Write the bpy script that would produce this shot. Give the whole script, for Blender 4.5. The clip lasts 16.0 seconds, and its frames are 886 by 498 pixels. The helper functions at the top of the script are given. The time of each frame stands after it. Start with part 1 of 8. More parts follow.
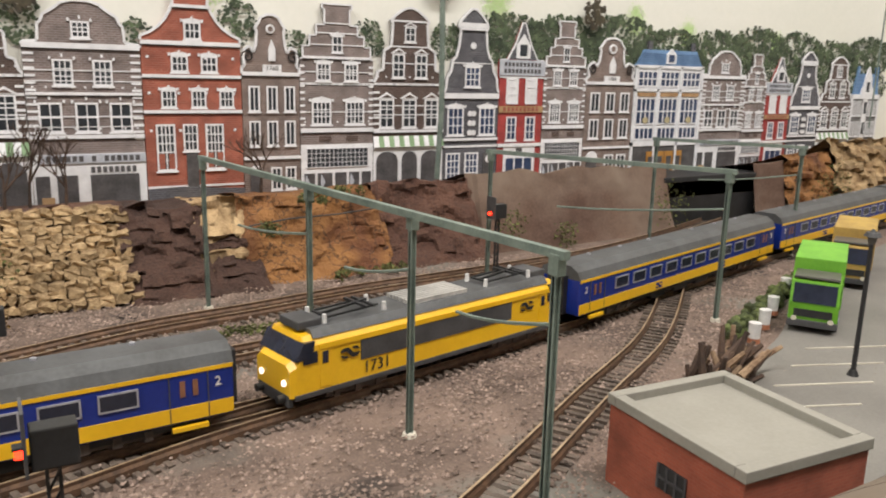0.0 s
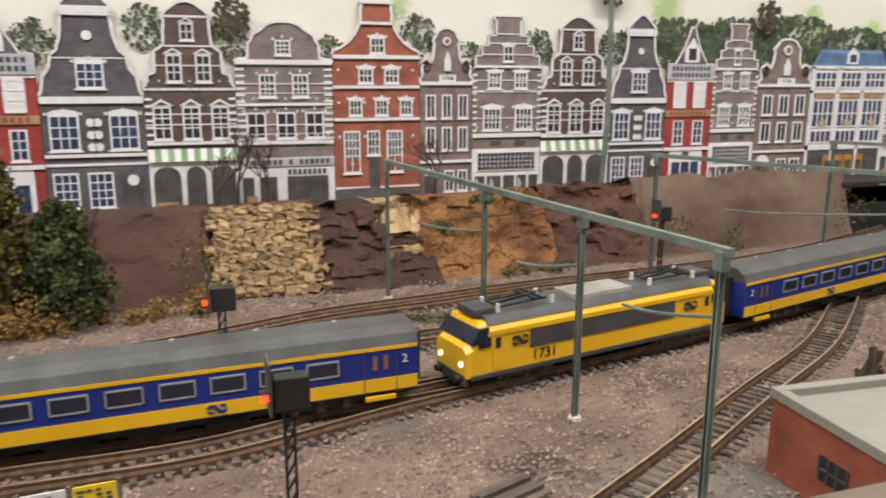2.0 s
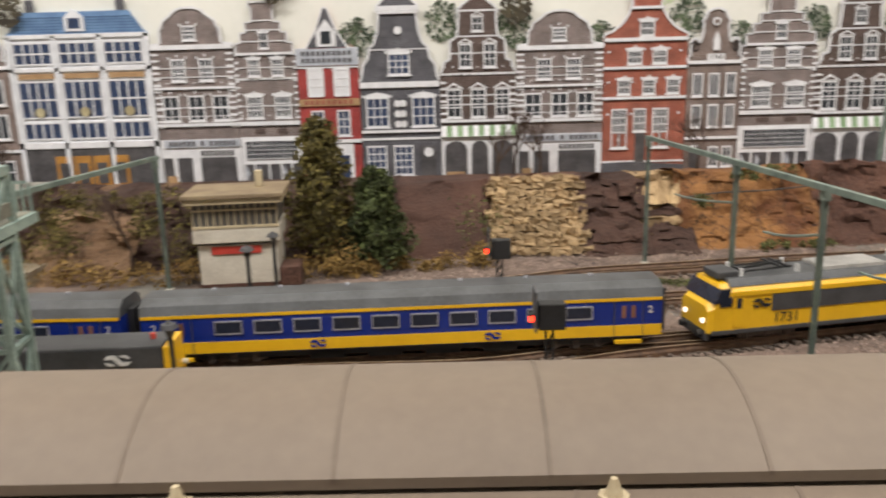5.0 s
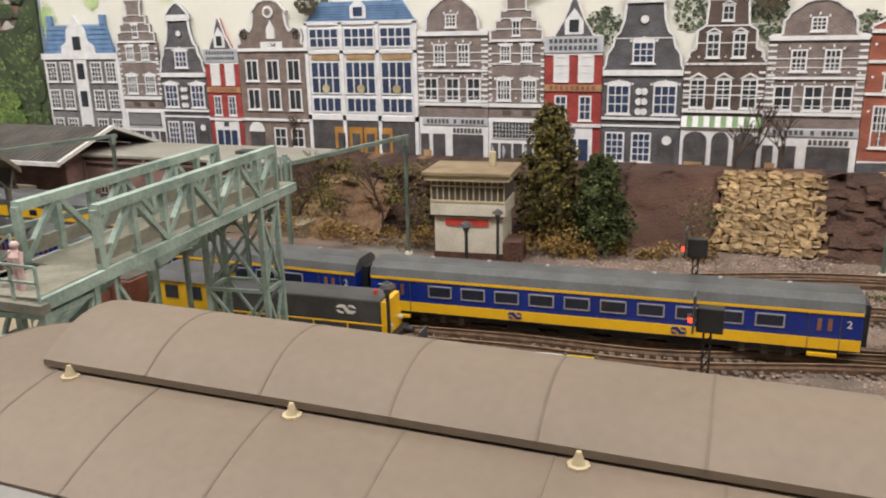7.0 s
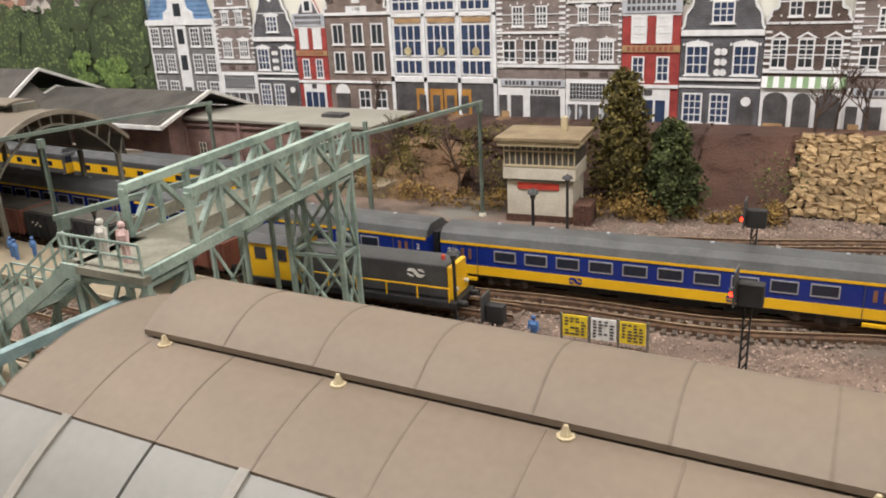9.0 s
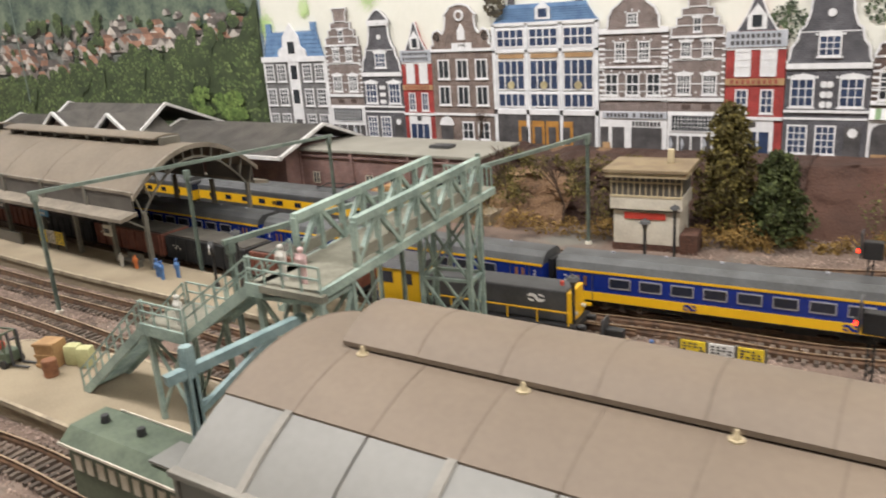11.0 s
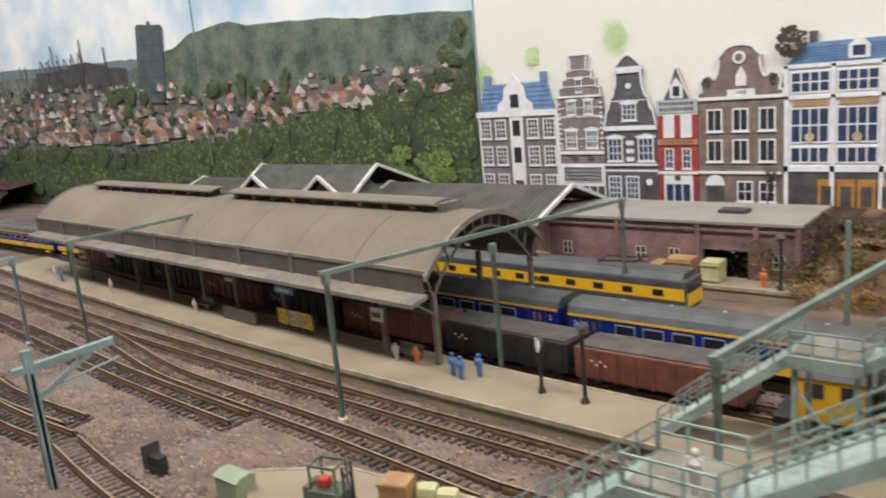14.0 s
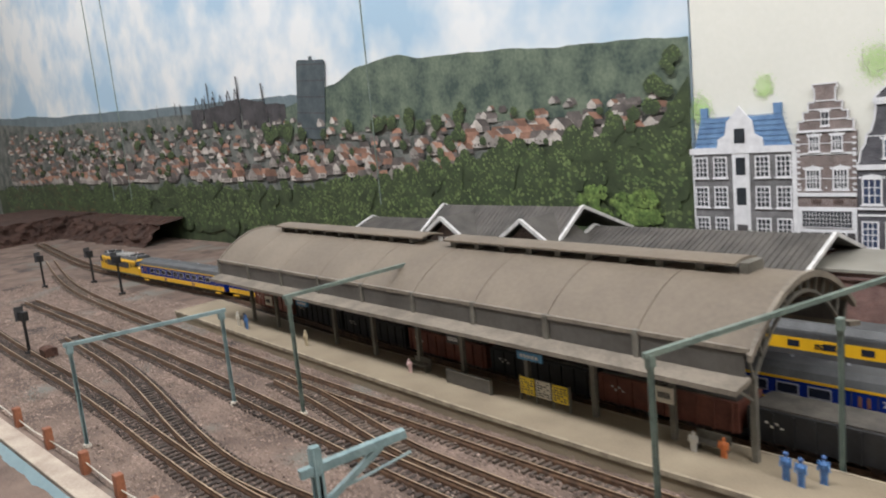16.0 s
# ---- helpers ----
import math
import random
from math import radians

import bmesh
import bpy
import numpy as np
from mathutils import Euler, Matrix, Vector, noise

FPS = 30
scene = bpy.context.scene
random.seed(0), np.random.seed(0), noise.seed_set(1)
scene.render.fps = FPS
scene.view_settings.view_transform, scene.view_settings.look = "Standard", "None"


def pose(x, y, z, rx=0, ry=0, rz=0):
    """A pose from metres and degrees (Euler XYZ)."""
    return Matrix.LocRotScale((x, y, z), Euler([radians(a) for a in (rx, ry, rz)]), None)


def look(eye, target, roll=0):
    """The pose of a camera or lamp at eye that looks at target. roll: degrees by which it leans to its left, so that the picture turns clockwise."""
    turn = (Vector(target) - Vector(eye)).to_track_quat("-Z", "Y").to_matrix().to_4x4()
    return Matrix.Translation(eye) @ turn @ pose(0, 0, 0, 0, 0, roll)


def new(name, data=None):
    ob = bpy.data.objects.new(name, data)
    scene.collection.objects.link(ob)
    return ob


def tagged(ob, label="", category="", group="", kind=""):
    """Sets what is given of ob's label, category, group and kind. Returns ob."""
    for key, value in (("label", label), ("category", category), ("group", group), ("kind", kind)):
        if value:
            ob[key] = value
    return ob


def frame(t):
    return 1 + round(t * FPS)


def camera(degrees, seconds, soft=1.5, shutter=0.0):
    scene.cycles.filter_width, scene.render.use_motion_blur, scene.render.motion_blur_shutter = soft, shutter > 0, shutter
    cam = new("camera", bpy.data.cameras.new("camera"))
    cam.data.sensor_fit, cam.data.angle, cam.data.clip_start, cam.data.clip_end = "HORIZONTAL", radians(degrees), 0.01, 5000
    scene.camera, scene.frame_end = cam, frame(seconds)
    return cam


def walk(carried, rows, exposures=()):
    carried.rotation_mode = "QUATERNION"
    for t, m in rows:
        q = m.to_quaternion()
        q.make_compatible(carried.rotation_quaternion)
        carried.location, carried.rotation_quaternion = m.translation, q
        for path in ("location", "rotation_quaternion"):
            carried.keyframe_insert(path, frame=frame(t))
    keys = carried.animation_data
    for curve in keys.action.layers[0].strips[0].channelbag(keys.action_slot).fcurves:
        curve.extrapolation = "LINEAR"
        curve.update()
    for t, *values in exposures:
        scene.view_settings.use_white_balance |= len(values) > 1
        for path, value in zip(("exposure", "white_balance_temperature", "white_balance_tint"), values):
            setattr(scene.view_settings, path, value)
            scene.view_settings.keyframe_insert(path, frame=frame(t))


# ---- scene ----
cam = camera(58.8, 16.0, soft=1.9, shutter=0.5)
PATH = [
    (0, (0.075, -0.036, 0.149), (1.067, 1.645, -0.287), 1.4),
    (0.5, (0.074, -0.036, 0.148), (1.0, 1.682, -0.29), 1.5),
    (1, (0.067, -0.04, 0.149), (0.918, 1.72, -0.272), 1.0),
    (1.5, (0.061, -0.047, 0.15), (0.86, 1.738, -0.268), 0.9),
    (2, (0.056, -0.061, 0.152), (0.687, 1.787, -0.28), 0.2),
    (2.5, (0.054, -0.073, 0.153), (0.599, 1.8, -0.287), -0.3),
    (3, (0.052, -0.082, 0.152), (0.494, 1.815, -0.299), -0.9),
    (3.5, (0.047, -0.09, 0.151), (0.413, 1.821, -0.312), -1.2),
    (4, (0.046, -0.101, 0.152), (0.339, 1.822, -0.312), -1.1),
    (4.5, (0.048, -0.118, 0.159), (0.217, 1.821, -0.301), -1.7),
    (5, (0.048, -0.128, 0.16), (0.014, 1.812, -0.326), -1.6),
    (5.2, (0.052, -0.133, 0.162), (-0.09, 1.804, -0.315), -1.3),
    (7.3, (0.093, -0.158, 0.179), (-0.635, 1.618, -0.383), -1.6),
    (7.5, (0.094, -0.158, 0.18), (-0.652, 1.606, -0.396), -1.9),
    (8, (0.099, -0.163, 0.183), (-0.702, 1.563, -0.436), -2.6),
    (8.2, (0.101, -0.165, 0.186), (-0.723, 1.544, -0.449), -2.6),
    (10.3, (0.133, -0.196, 0.207), (-0.845, 1.419, -0.454), -4.3),
    (10.5, (0.129, -0.202, 0.208), (-0.868, 1.411, -0.427), -4.3),
    (11, (0.105, -0.212, 0.208), (-0.962, 1.373, -0.385), -3.9),
    (11.5, (0.078, -0.214, 0.211), (-1.008, 1.367, -0.356), -3.3),
    (12, (0.057, -0.207, 0.207), (-1.061, 1.353, -0.356), -4.4),
    (12.5, (0.022, -0.207, 0.209), (-1.092, 1.369, -0.316), -4.2),
    (13, (-0.027, -0.205, 0.203), (-1.186, 1.346, -0.297), -4.3),
    (13.5, (-0.075, -0.204, 0.2), (-1.283, 1.321, -0.264), -4.6),
    (14, (-0.115, -0.206, 0.203), (-1.375, 1.287, -0.226), -5.2),
    (14.5, (-0.153, -0.205, 0.206), (-1.473, 1.241, -0.202), -6.0),
    (15, (-0.196, -0.208, 0.21), (-1.559, 1.202, -0.179), -5.9),
    (15.5, (-0.226, -0.218, 0.214), (-1.643, 1.143, -0.159), -6.1),
    (16, (-0.261, -0.222, 0.218), (-1.701, 1.125, -0.114), -5.8),
]
walk(cam, [(t, look(eye, target, roll)) for t, eye, target, roll in PATH], ((0.0, -0.09, 6500, 10), (4.5, -0.10, 6500, 10), (5.0, -0.15, 6500, 10), (7.5, -0.08, 6500, 10), (8.0, -0.04, 6500, 10), (10.5, 0.06, 6420, 10), (12.5, -0.10, 6420, 10), (14.5, -0.16, 6200, 10), (16.0, -0.24, 6000, 10)))

# ---- light ----
world = bpy.data.worlds.new("room_world")
scene.world = world
world.use_nodes = True
world.node_tree.nodes["Background"].inputs["Color"].default_value = (0.97, 0.97, 1.0, 1)
world.node_tree.nodes["Background"].inputs["Strength"].default_value = 0.13


def area_lamp(x, y, z, sx, sy, watts, target, colour=(1.0, 0.955, 0.91)):
    d = bpy.data.lights.new("ceiling_tube_light", "AREA")
    d.shape, d.size, d.size_y, d.energy, d.color = "RECTANGLE", sx, sy, watts, colour
    ob = new("ceiling_tube_light", d)
    ob.matrix_world = look((x, y, z), target)
    return ob


area_lamp(-0.75, -0.25, 1.45, 1.3, 0.25, 27.5, (-0.75, 0.2, 0.0))
area_lamp(-2.3, -0.25, 1.45, 1.3, 0.25, 20.0, (-2.3, 0.2, 0.0))
area_lamp(0.75, -0.25, 1.45, 1.3, 0.25, 27.5, (0.75, 0.2, 0.0))


# ---- materials ----
def rgb(c):
    return (c[0], c[1], c[2], 1)


def material(name, colour, dark=None, rough=0.6, metal=0.0, scale=60.0, fine=600.0, bump=0.3, depth=0.0006, vary=0.0, mix=0.5):
    """Two scales of mottling between two colours, with fine relief; vary shifts each object or island."""
    m = bpy.data.materials.new(name)
    m.use_nodes = True
    nt = m.node_tree
    N, Lk = nt.nodes, nt.links
    b = N["Principled BSDF"]
    co = N.new("ShaderNodeTexCoord")
    n1 = N.new("ShaderNodeTexNoise")
    n1.inputs["Scale"].default_value, n1.inputs["Detail"].default_value = scale, 5
    n2 = N.new("ShaderNodeTexNoise")
    n2.inputs["Scale"].default_value, n2.inputs["Detail"].default_value = fine, 3
    Lk.new(co.outputs["Object"], n1.inputs["Vector"])
    Lk.new(co.outputs["Object"], n2.inputs["Vector"])
    add = N.new("ShaderNodeMath")
    add.operation = "MULTIPLY_ADD"
    Lk.new(n2.outputs["Fac"], add.inputs[0])
    add.inputs[1].default_value = 0.45
    Lk.new(n1.outputs["Fac"], add.inputs[2])
    ramp = N.new("ShaderNodeValToRGB")
    ramp.color_ramp.elements[0].position, ramp.color_ramp.elements[1].position = 0.74 - mix * 0.35, 0.74 + mix * 0.3
    d = dark if dark else tuple(c * 0.62 for c in colour)
    ramp.color_ramp.elements[0].color, ramp.color_ramp.elements[1].color = rgb(d), rgb(colour)
    Lk.new(add.outputs[0], ramp.inputs["Fac"])
    out = ramp.outputs["Color"]
    if vary:
        info = N.new("ShaderNodeObjectInfo")
        geo = N.new("ShaderNodeNewGeometry")
        s = N.new("ShaderNodeMath")
        Lk.new(info.outputs["Random"], s.inputs[0])
        Lk.new(geo.outputs["Random Per Island"], s.inputs[1])
        fr = N.new("ShaderNodeMath")
        fr.operation = "FRACT"
        Lk.new(s.outputs[0], fr.inputs[0])
        mr = N.new("ShaderNodeMapRange")
        Lk.new(fr.outputs[0], mr.inputs["Value"])
        mr.inputs["To Min"].default_value, mr.inputs["To Max"].default_value = 1 - vary, 1 + vary
        hs = N.new("ShaderNodeHueSaturation")
        Lk.new(mr.outputs[0], hs.inputs["Value"])
        Lk.new(out, hs.inputs["Color"])
        out = hs.outputs["Color"]
    Lk.new(out, b.inputs["Base Color"])
    b.inputs["Roughness"].default_value, b.inputs["Metallic"].default_value = rough, metal
    if bump:
        bp = N.new("ShaderNodeBump")
        bp.inputs["Strength"].default_value, bp.inputs["Distance"].default_value = bump, depth
        Lk.new(add.outputs[0], bp.inputs["Height"])
        Lk.new(bp.outputs["Normal"], b.inputs["Normal"])
    return m


def stain(m, colour, scale, lo, hi, shift):
    """Lays patches of a second colour over a material."""
    nt = m.node_tree
    N, Lk = nt.nodes, nt.links
    b = N["Principled BSDF"]
    old = b.inputs["Base Color"].links[0].from_socket
    co, mp, n = N.new("ShaderNodeTexCoord"), N.new("ShaderNodeMapping"), N.new("ShaderNodeTexNoise")
    mp.inputs["Location"].default_value = (shift, shift * 0.7, 0)
    Lk.new(co.outputs["Object"], mp.inputs["Vector"])
    Lk.new(mp.outputs["Vector"], n.inputs["Vector"])
    n.inputs["Scale"].default_value, n.inputs["Detail"].default_value = scale, 7
    mr = N.new("ShaderNodeMapRange")
    Lk.new(n.outputs["Fac"], mr.inputs["Value"])
    mr.inputs["From Min"].default_value, mr.inputs["From Max"].default_value = lo, hi
    mx = N.new("ShaderNodeMixRGB")
    Lk.new(mr.outputs[0], mx.inputs["Fac"])
    Lk.new(old, mx.inputs["Color1"])
    mx.inputs["Color2"].default_value = rgb(colour)
    Lk.new(mx.outputs["Color"], b.inputs["Base Color"])


def cracked(m, scale, colour, width=0.035):
    """Dark irregular cracks over a rock material."""
    nt = m.node_tree
    N, Lk = nt.nodes, nt.links
    b = N["Principled BSDF"]
    old = b.inputs["Base Color"].links[0].from_socket
    co, n, add, v = N.new("ShaderNodeTexCoord"), N.new("ShaderNodeTexNoise"), N.new("ShaderNodeMixRGB"), N.new("ShaderNodeTexVoronoi")
    n.inputs["Scale"].default_value, n.inputs["Detail"].default_value = scale * 1.5, 4
    Lk.new(co.outputs["Object"], n.inputs["Vector"])
    add.inputs["Fac"].default_value = 0.03
    Lk.new(co.outputs["Object"], add.inputs["Color1"])
    Lk.new(n.outputs["Color"], add.inputs["Color2"])
    v.feature = "DISTANCE_TO_EDGE"
    v.inputs["Scale"].default_value = scale
    Lk.new(add.outputs["Color"], v.inputs["Vector"])
    mr = N.new("ShaderNodeMapRange")
    Lk.new(v.outputs["Distance"], mr.inputs["Value"])
    mr.inputs["From Min"].default_value, mr.inputs["From Max"].default_value = 0.0, width
    mr.inputs["To Min"].default_value, mr.inputs["To Max"].default_value = 0.85, 0.0
    mx = N.new("ShaderNodeMixRGB")
    Lk.new(mr.outputs[0], mx.inputs["Fac"])
    Lk.new(old, mx.inputs["Color1"])
    mx.inputs["Color2"].default_value = rgb(colour)
    Lk.new(mx.outputs["Color"], b.inputs["Base Color"])


def brick_material(name, c1, c2, mortar, scale=1.0):
    m = bpy.data.materials.new(name)
    m.use_nodes = True
    nt = m.node_tree
    N, Lk = nt.nodes, nt.links
    b = N["Principled BSDF"]
    co = N.new("ShaderNodeTexCoord")
    sep, com = N.new("ShaderNodeSeparateXYZ"), N.new("ShaderNodeCombineXYZ")
    Lk.new(co.outputs["Object"], sep.inputs[0])
    sm = N.new("ShaderNodeMath")
    Lk.new(sep.outputs[0], sm.inputs[0])
    Lk.new(sep.outputs[1], sm.inputs[1])
    Lk.new(sm.outputs[0], com.inputs[0])
    Lk.new(sep.outputs[2], com.inputs[1])
    br = N.new("ShaderNodeTexBrick")
    br.inputs["Scale"].default_value = 1.0
    br.inputs["Brick Width"].default_value, br.inputs["Row Height"].default_value = 0.0042 * scale, 0.0016 * scale
    br.inputs["Mortar Size"].default_value = 0.00022 * scale
    br.inputs["Color1"].default_value, br.inputs["Color2"].default_value, br.inputs["Mortar"].default_value = rgb(c1), rgb(c2), rgb(mortar)
    Lk.new(com.outputs[0], br.inputs["Vector"])
    n = N.new("ShaderNodeTexNoise")
    n.inputs["Scale"].default_value, n.inputs["Detail"].default_value = 70.0, 6
    Lk.new(co.outputs["Object"], n.inputs["Vector"])
    mr = N.new("ShaderNodeMapRange")
    Lk.new(n.outputs["Fac"], mr.inputs["Value"])
    mr.inputs["From Min"].default_value, mr.inputs["From Max"].default_value = 0.3, 0.7
    mr.inputs["To Min"].default_value, mr.inputs["To Max"].default_value = 0.65, 1.2
    hs = N.new("ShaderNodeHueSaturation")
    Lk.new(br.outputs["Color"], hs.inputs["Color"])
    Lk.new(mr.outputs[0], hs.inputs["Value"])
    Lk.new(hs.outputs["Color"], b.inputs["Base Color"])
    b.inputs["Roughness"].default_value = 0.75
    bp = N.new("ShaderNodeBump")
    bp.inputs["Strength"].default_value, bp.inputs["Distance"].default_value = 0.25, 0.0003
    Lk.new(br.outputs["Fac"], bp.inputs["Height"])
    bp.invert = True
    Lk.new(bp.outputs["Normal"], b.inputs["Normal"])
    return m


def glowing(name, colour, strength):
    m = bpy.data.materials.new(name)
    m.use_nodes = True
    b = m.node_tree.nodes["Principled BSDF"]
    b.inputs["Base Color"].default_value = rgb(colour)
    b.inputs["Emission Color"].default_value, b.inputs["Emission Strength"].default_value = rgb(colour), strength
    return m


M = {}
M["ballast"] = material("ballast_ground", (0.225, 0.16, 0.126), (0.072, 0.05, 0.04), 0.95, 0, 22, 900, 0.9, 0.0015, mix=0.7)
stain(M["ballast"], (0.155, 0.145, 0.125), 9.0, 0.56, 0.66, 0.0)
stain(M["ballast"], (0.032, 0.025, 0.022), 13.0, 0.60, 0.70, 5.0)
M["stone_chip"] = material("ballast_stone", (0.31, 0.232, 0.19), (0.145, 0.106, 0.086), 0.95, 0, 90, 900, 0.2, vary=0.45)
M["sleeper"] = material("sleeper", (0.135, 0.103, 0.080), (0.058, 0.044, 0.034), 0.9, 0, 45, 900, 0.5, vary=0.35)
M["sleeper_dark"] = material("sleeper_dark", (0.075, 0.055, 0.045), (0.03, 0.024, 0.02), 0.9, 0, 120, 900, 0.5, vary=0.3)
M["rail"] = material("rusty_rail", (0.17, 0.10, 0.06), (0.08, 0.05, 0.035), 0.5, 0.35, 200, 900, 0.3)
M["railtop"] = material("rail_head", (0.46, 0.345, 0.22), (0.27, 0.19, 0.12), 0.4, 0.4, 60, 500, 0.1)
M["mast"] = material("mast_green", (0.19, 0.235, 0.20), (0.11, 0.145, 0.125), 0.55, 0.1, 90, 700, 0.25)
M["mast_blue"] = material("mast_blue_green", (0.25, 0.34, 0.345), (0.16, 0.23, 0.235), 0.5, 0.1, 90, 700, 0.25)
M["bridge"] = material("bridge_green", (0.33, 0.41, 0.36), (0.17, 0.23, 0.205), 0.6, 0.05, 70, 600, 0.3)
M["bridge_deck"] = material("bridge_deck", (0.22, 0.212, 0.17), (0.13, 0.125, 0.096), 0.8, 0, 60, 500, 0.3)
M["roof_tan"] = material("roof_tan", (0.175, 0.135, 0.1), (0.13, 0.098, 0.072), 0.62, 0, 18, 380, 0.12, mix=0.9)
M["roof_edge_and_shade"] = material("roof_edge_and_shade", (0.13, 0.095, 0.068), (0.085, 0.06, 0.043), 0.7, 0, 30, 380, 0.2)
M["roof_seam"] = material("roof_seam_tan", (0.148, 0.113, 0.084), (0.115, 0.087, 0.064), 0.7, 0, 30, 380, 0.2)
M["skylight"] = material("frosted_skylight", (0.185, 0.182, 0.17), (0.14, 0.136, 0.125), 0.5, 0, 20, 300, 0.1, mix=0.9)
M["skylight_bar"] = material("pale_glazing_bar", (0.235, 0.22, 0.195), (0.17, 0.16, 0.14), 0.6, 0, 40, 400, 0.1)
M["canopy_roof"] = material("canopy_roof", (0.19, 0.155, 0.115), (0.125, 0.10, 0.075), 0.7, 0, 14, 300, 0.2, mix=0.8)
M["canopy_steel"] = material("canopy_steel", (0.16, 0.15, 0.125), (0.1, 0.092, 0.075), 0.65, 0, 60, 500, 0.2)
M["canopy_glass"] = material("dusty_glass_panel", (0.105, 0.098, 0.09), (0.07, 0.065, 0.058), 0.35, 0, 30, 300, 0.1)
M["canopy_trim"] = material("canopy_trim", (0.225, 0.193, 0.152), (0.145, 0.123, 0.097), 0.7, 0, 50, 400, 0.2)
M["platform"] = material("platform_sand", (0.29, 0.24, 0.165), (0.2, 0.16, 0.11), 0.9, 0, 26, 700, 0.3, mix=0.8)
M["platform_edge"] = material("platform_edge", (0.37, 0.31, 0.22), (0.22, 0.18, 0.13), 0.85, 0, 90, 700, 0.3)
M["grey_top"] = material("grey_roof", (0.285, 0.272, 0.235), (0.215, 0.205, 0.175), 0.8, 0, 30, 700, 0.2, mix=0.9)
M["tarmac"] = material("car_park", (0.2, 0.19, 0.17), (0.13, 0.122, 0.11), 0.85, 0, 18, 700, 0.3, mix=0.9)
M["white"] = material("white_paint", (0.72, 0.71, 0.69), (0.50, 0.49, 0.48), 0.6, 0, 120, 900, 0.1, mix=0.7)
M["offwhite"] = material("off_white", (0.62, 0.58, 0.49), (0.45, 0.41, 0.34), 0.7, 0, 50, 600, 0.2)
M["cream"] = material("cream_trim", (0.52, 0.44, 0.29), (0.38, 0.31, 0.2), 0.65, 0, 80, 600, 0.2)
M["brown_roof"] = material("brown_roof", (0.26, 0.20, 0.12), (0.18, 0.13, 0.08), 0.7, 0, 60, 600, 0.2)
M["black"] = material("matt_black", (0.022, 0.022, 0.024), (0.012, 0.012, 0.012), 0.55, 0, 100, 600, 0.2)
M["dark_grey"] = material("dark_grey", (0.065, 0.065, 0.068), (0.04, 0.04, 0.042), 0.55, 0, 80, 600, 0.15)
M["roof_grey"] = material("train_roof_grey", (0.088, 0.092, 0.096), (0.052, 0.053, 0.054), 0.5, 0, 50, 500, 0.15)
M["yellow"] = material("train_yellow", (0.80, 0.47, 0.015), (0.66, 0.37, 0.012), 0.3, 0, 40, 500, 0.03, mix=0.9)
M["blue"] = material("train_blue", (0.010, 0.030, 0.235), (0.007, 0.021, 0.165), 0.25, 0, 40, 500, 0.03, mix=0.9)
M["window_dark"] = material("dark_window", (0.025, 0.03, 0.05), (0.015, 0.018, 0.03), 0.12, 0, 50, 300, 0.0)
M["frame_silver"] = material("window_frame_metal", (0.45, 0.46, 0.5), (0.3, 0.3, 0.33), 0.4, 0.3, 90, 600, 0.05)
M["bogie"] = material("bogie_brown", (0.10, 0.075, 0.06), (0.05, 0.04, 0.035), 0.75, 0, 120, 700, 0.3)
M["silver"] = material("roof_grille_silver", (0.62, 0.60, 0.57), (0.4, 0.39, 0.37), 0.45, 0.4, 60, 500, 0.1)
M["redwagon"] = material("wagon_brown_red", (0.18, 0.062, 0.038), (0.11, 0.036, 0.024), 0.65, 0, 60, 500, 0.2)
M["coal"] = material("wagon_load", (0.10, 0.09, 0.075), (0.05, 0.045, 0.04), 0.9, 0, 60, 700, 0.8)
M["wagon_green"] = material("wagon_green", (0.10, 0.125, 0.085), (0.055, 0.075, 0.05), 0.6, 0, 60, 500, 0.2)
M["lime"] = material("lime_green", (0.13, 0.36, 0.02), (0.1, 0.28, 0.016), 0.35, 0, 60, 500, 0.05)
M["lime_box"] = material("lime_box", (0.165, 0.42, 0.035), (0.12, 0.33, 0.026), 0.55, 0, 60, 500, 0.05)
M["truck_tan"] = material("dusty_yellow", (0.45, 0.30, 0.07), (0.3, 0.19, 0.05), 0.6, 0, 60, 500, 0.2)
M["red"] = material("red_paint", (0.52, 0.06, 0.04), (0.38, 0.04, 0.03), 0.5, 0, 60, 500, 0.1)
M["greenbox"] = material("pale_green_box", (0.27, 0.33, 0.22), (0.20, 0.25, 0.165), 0.6, 0, 60, 600, 0.1)
M["hip_roof"] = material("dark_slate_roof", (0.105, 0.095, 0.085), (0.06, 0.055, 0.05), 0.75, 0, 40, 600, 0.35)
M["pale_stone"] = material("pale_stone", (0.40, 0.285, 0.155), (0.17, 0.105, 0.05), 0.9, 0, 90, 700, 1.0, 0.0016, vary=0.3)
M["rock_dark"] = material("dark_brown_rock", (0.085, 0.043, 0.03), (0.03, 0.016, 0.012), 0.92, 0, 30, 500, 1.0, 0.0045, mix=0.85)
M["rock_red"] = material("red_brown_rock", (0.125, 0.058, 0.037), (0.05, 0.023, 0.016), 0.92, 0, 30, 500, 1.0, 0.0045, mix=0.85)
M["rock_orange"] = material("orange_rock", (0.3, 0.14, 0.045), (0.15, 0.065, 0.023), 0.9, 0, 26, 400, 1.0, 0.0045, mix=0.85)
M["rock_tan"] = material("weathered_tan_rock", (0.22, 0.13, 0.07), (0.09, 0.05, 0.028), 0.9, 0, 30, 500, 1.0, 0.0045, mix=0.85)
M["rock_plaster"] = material("brown_plaster", (0.098, 0.047, 0.032), (0.042, 0.021, 0.015), 0.9, 0, 20, 500, 0.9, 0.003, mix=0.7)
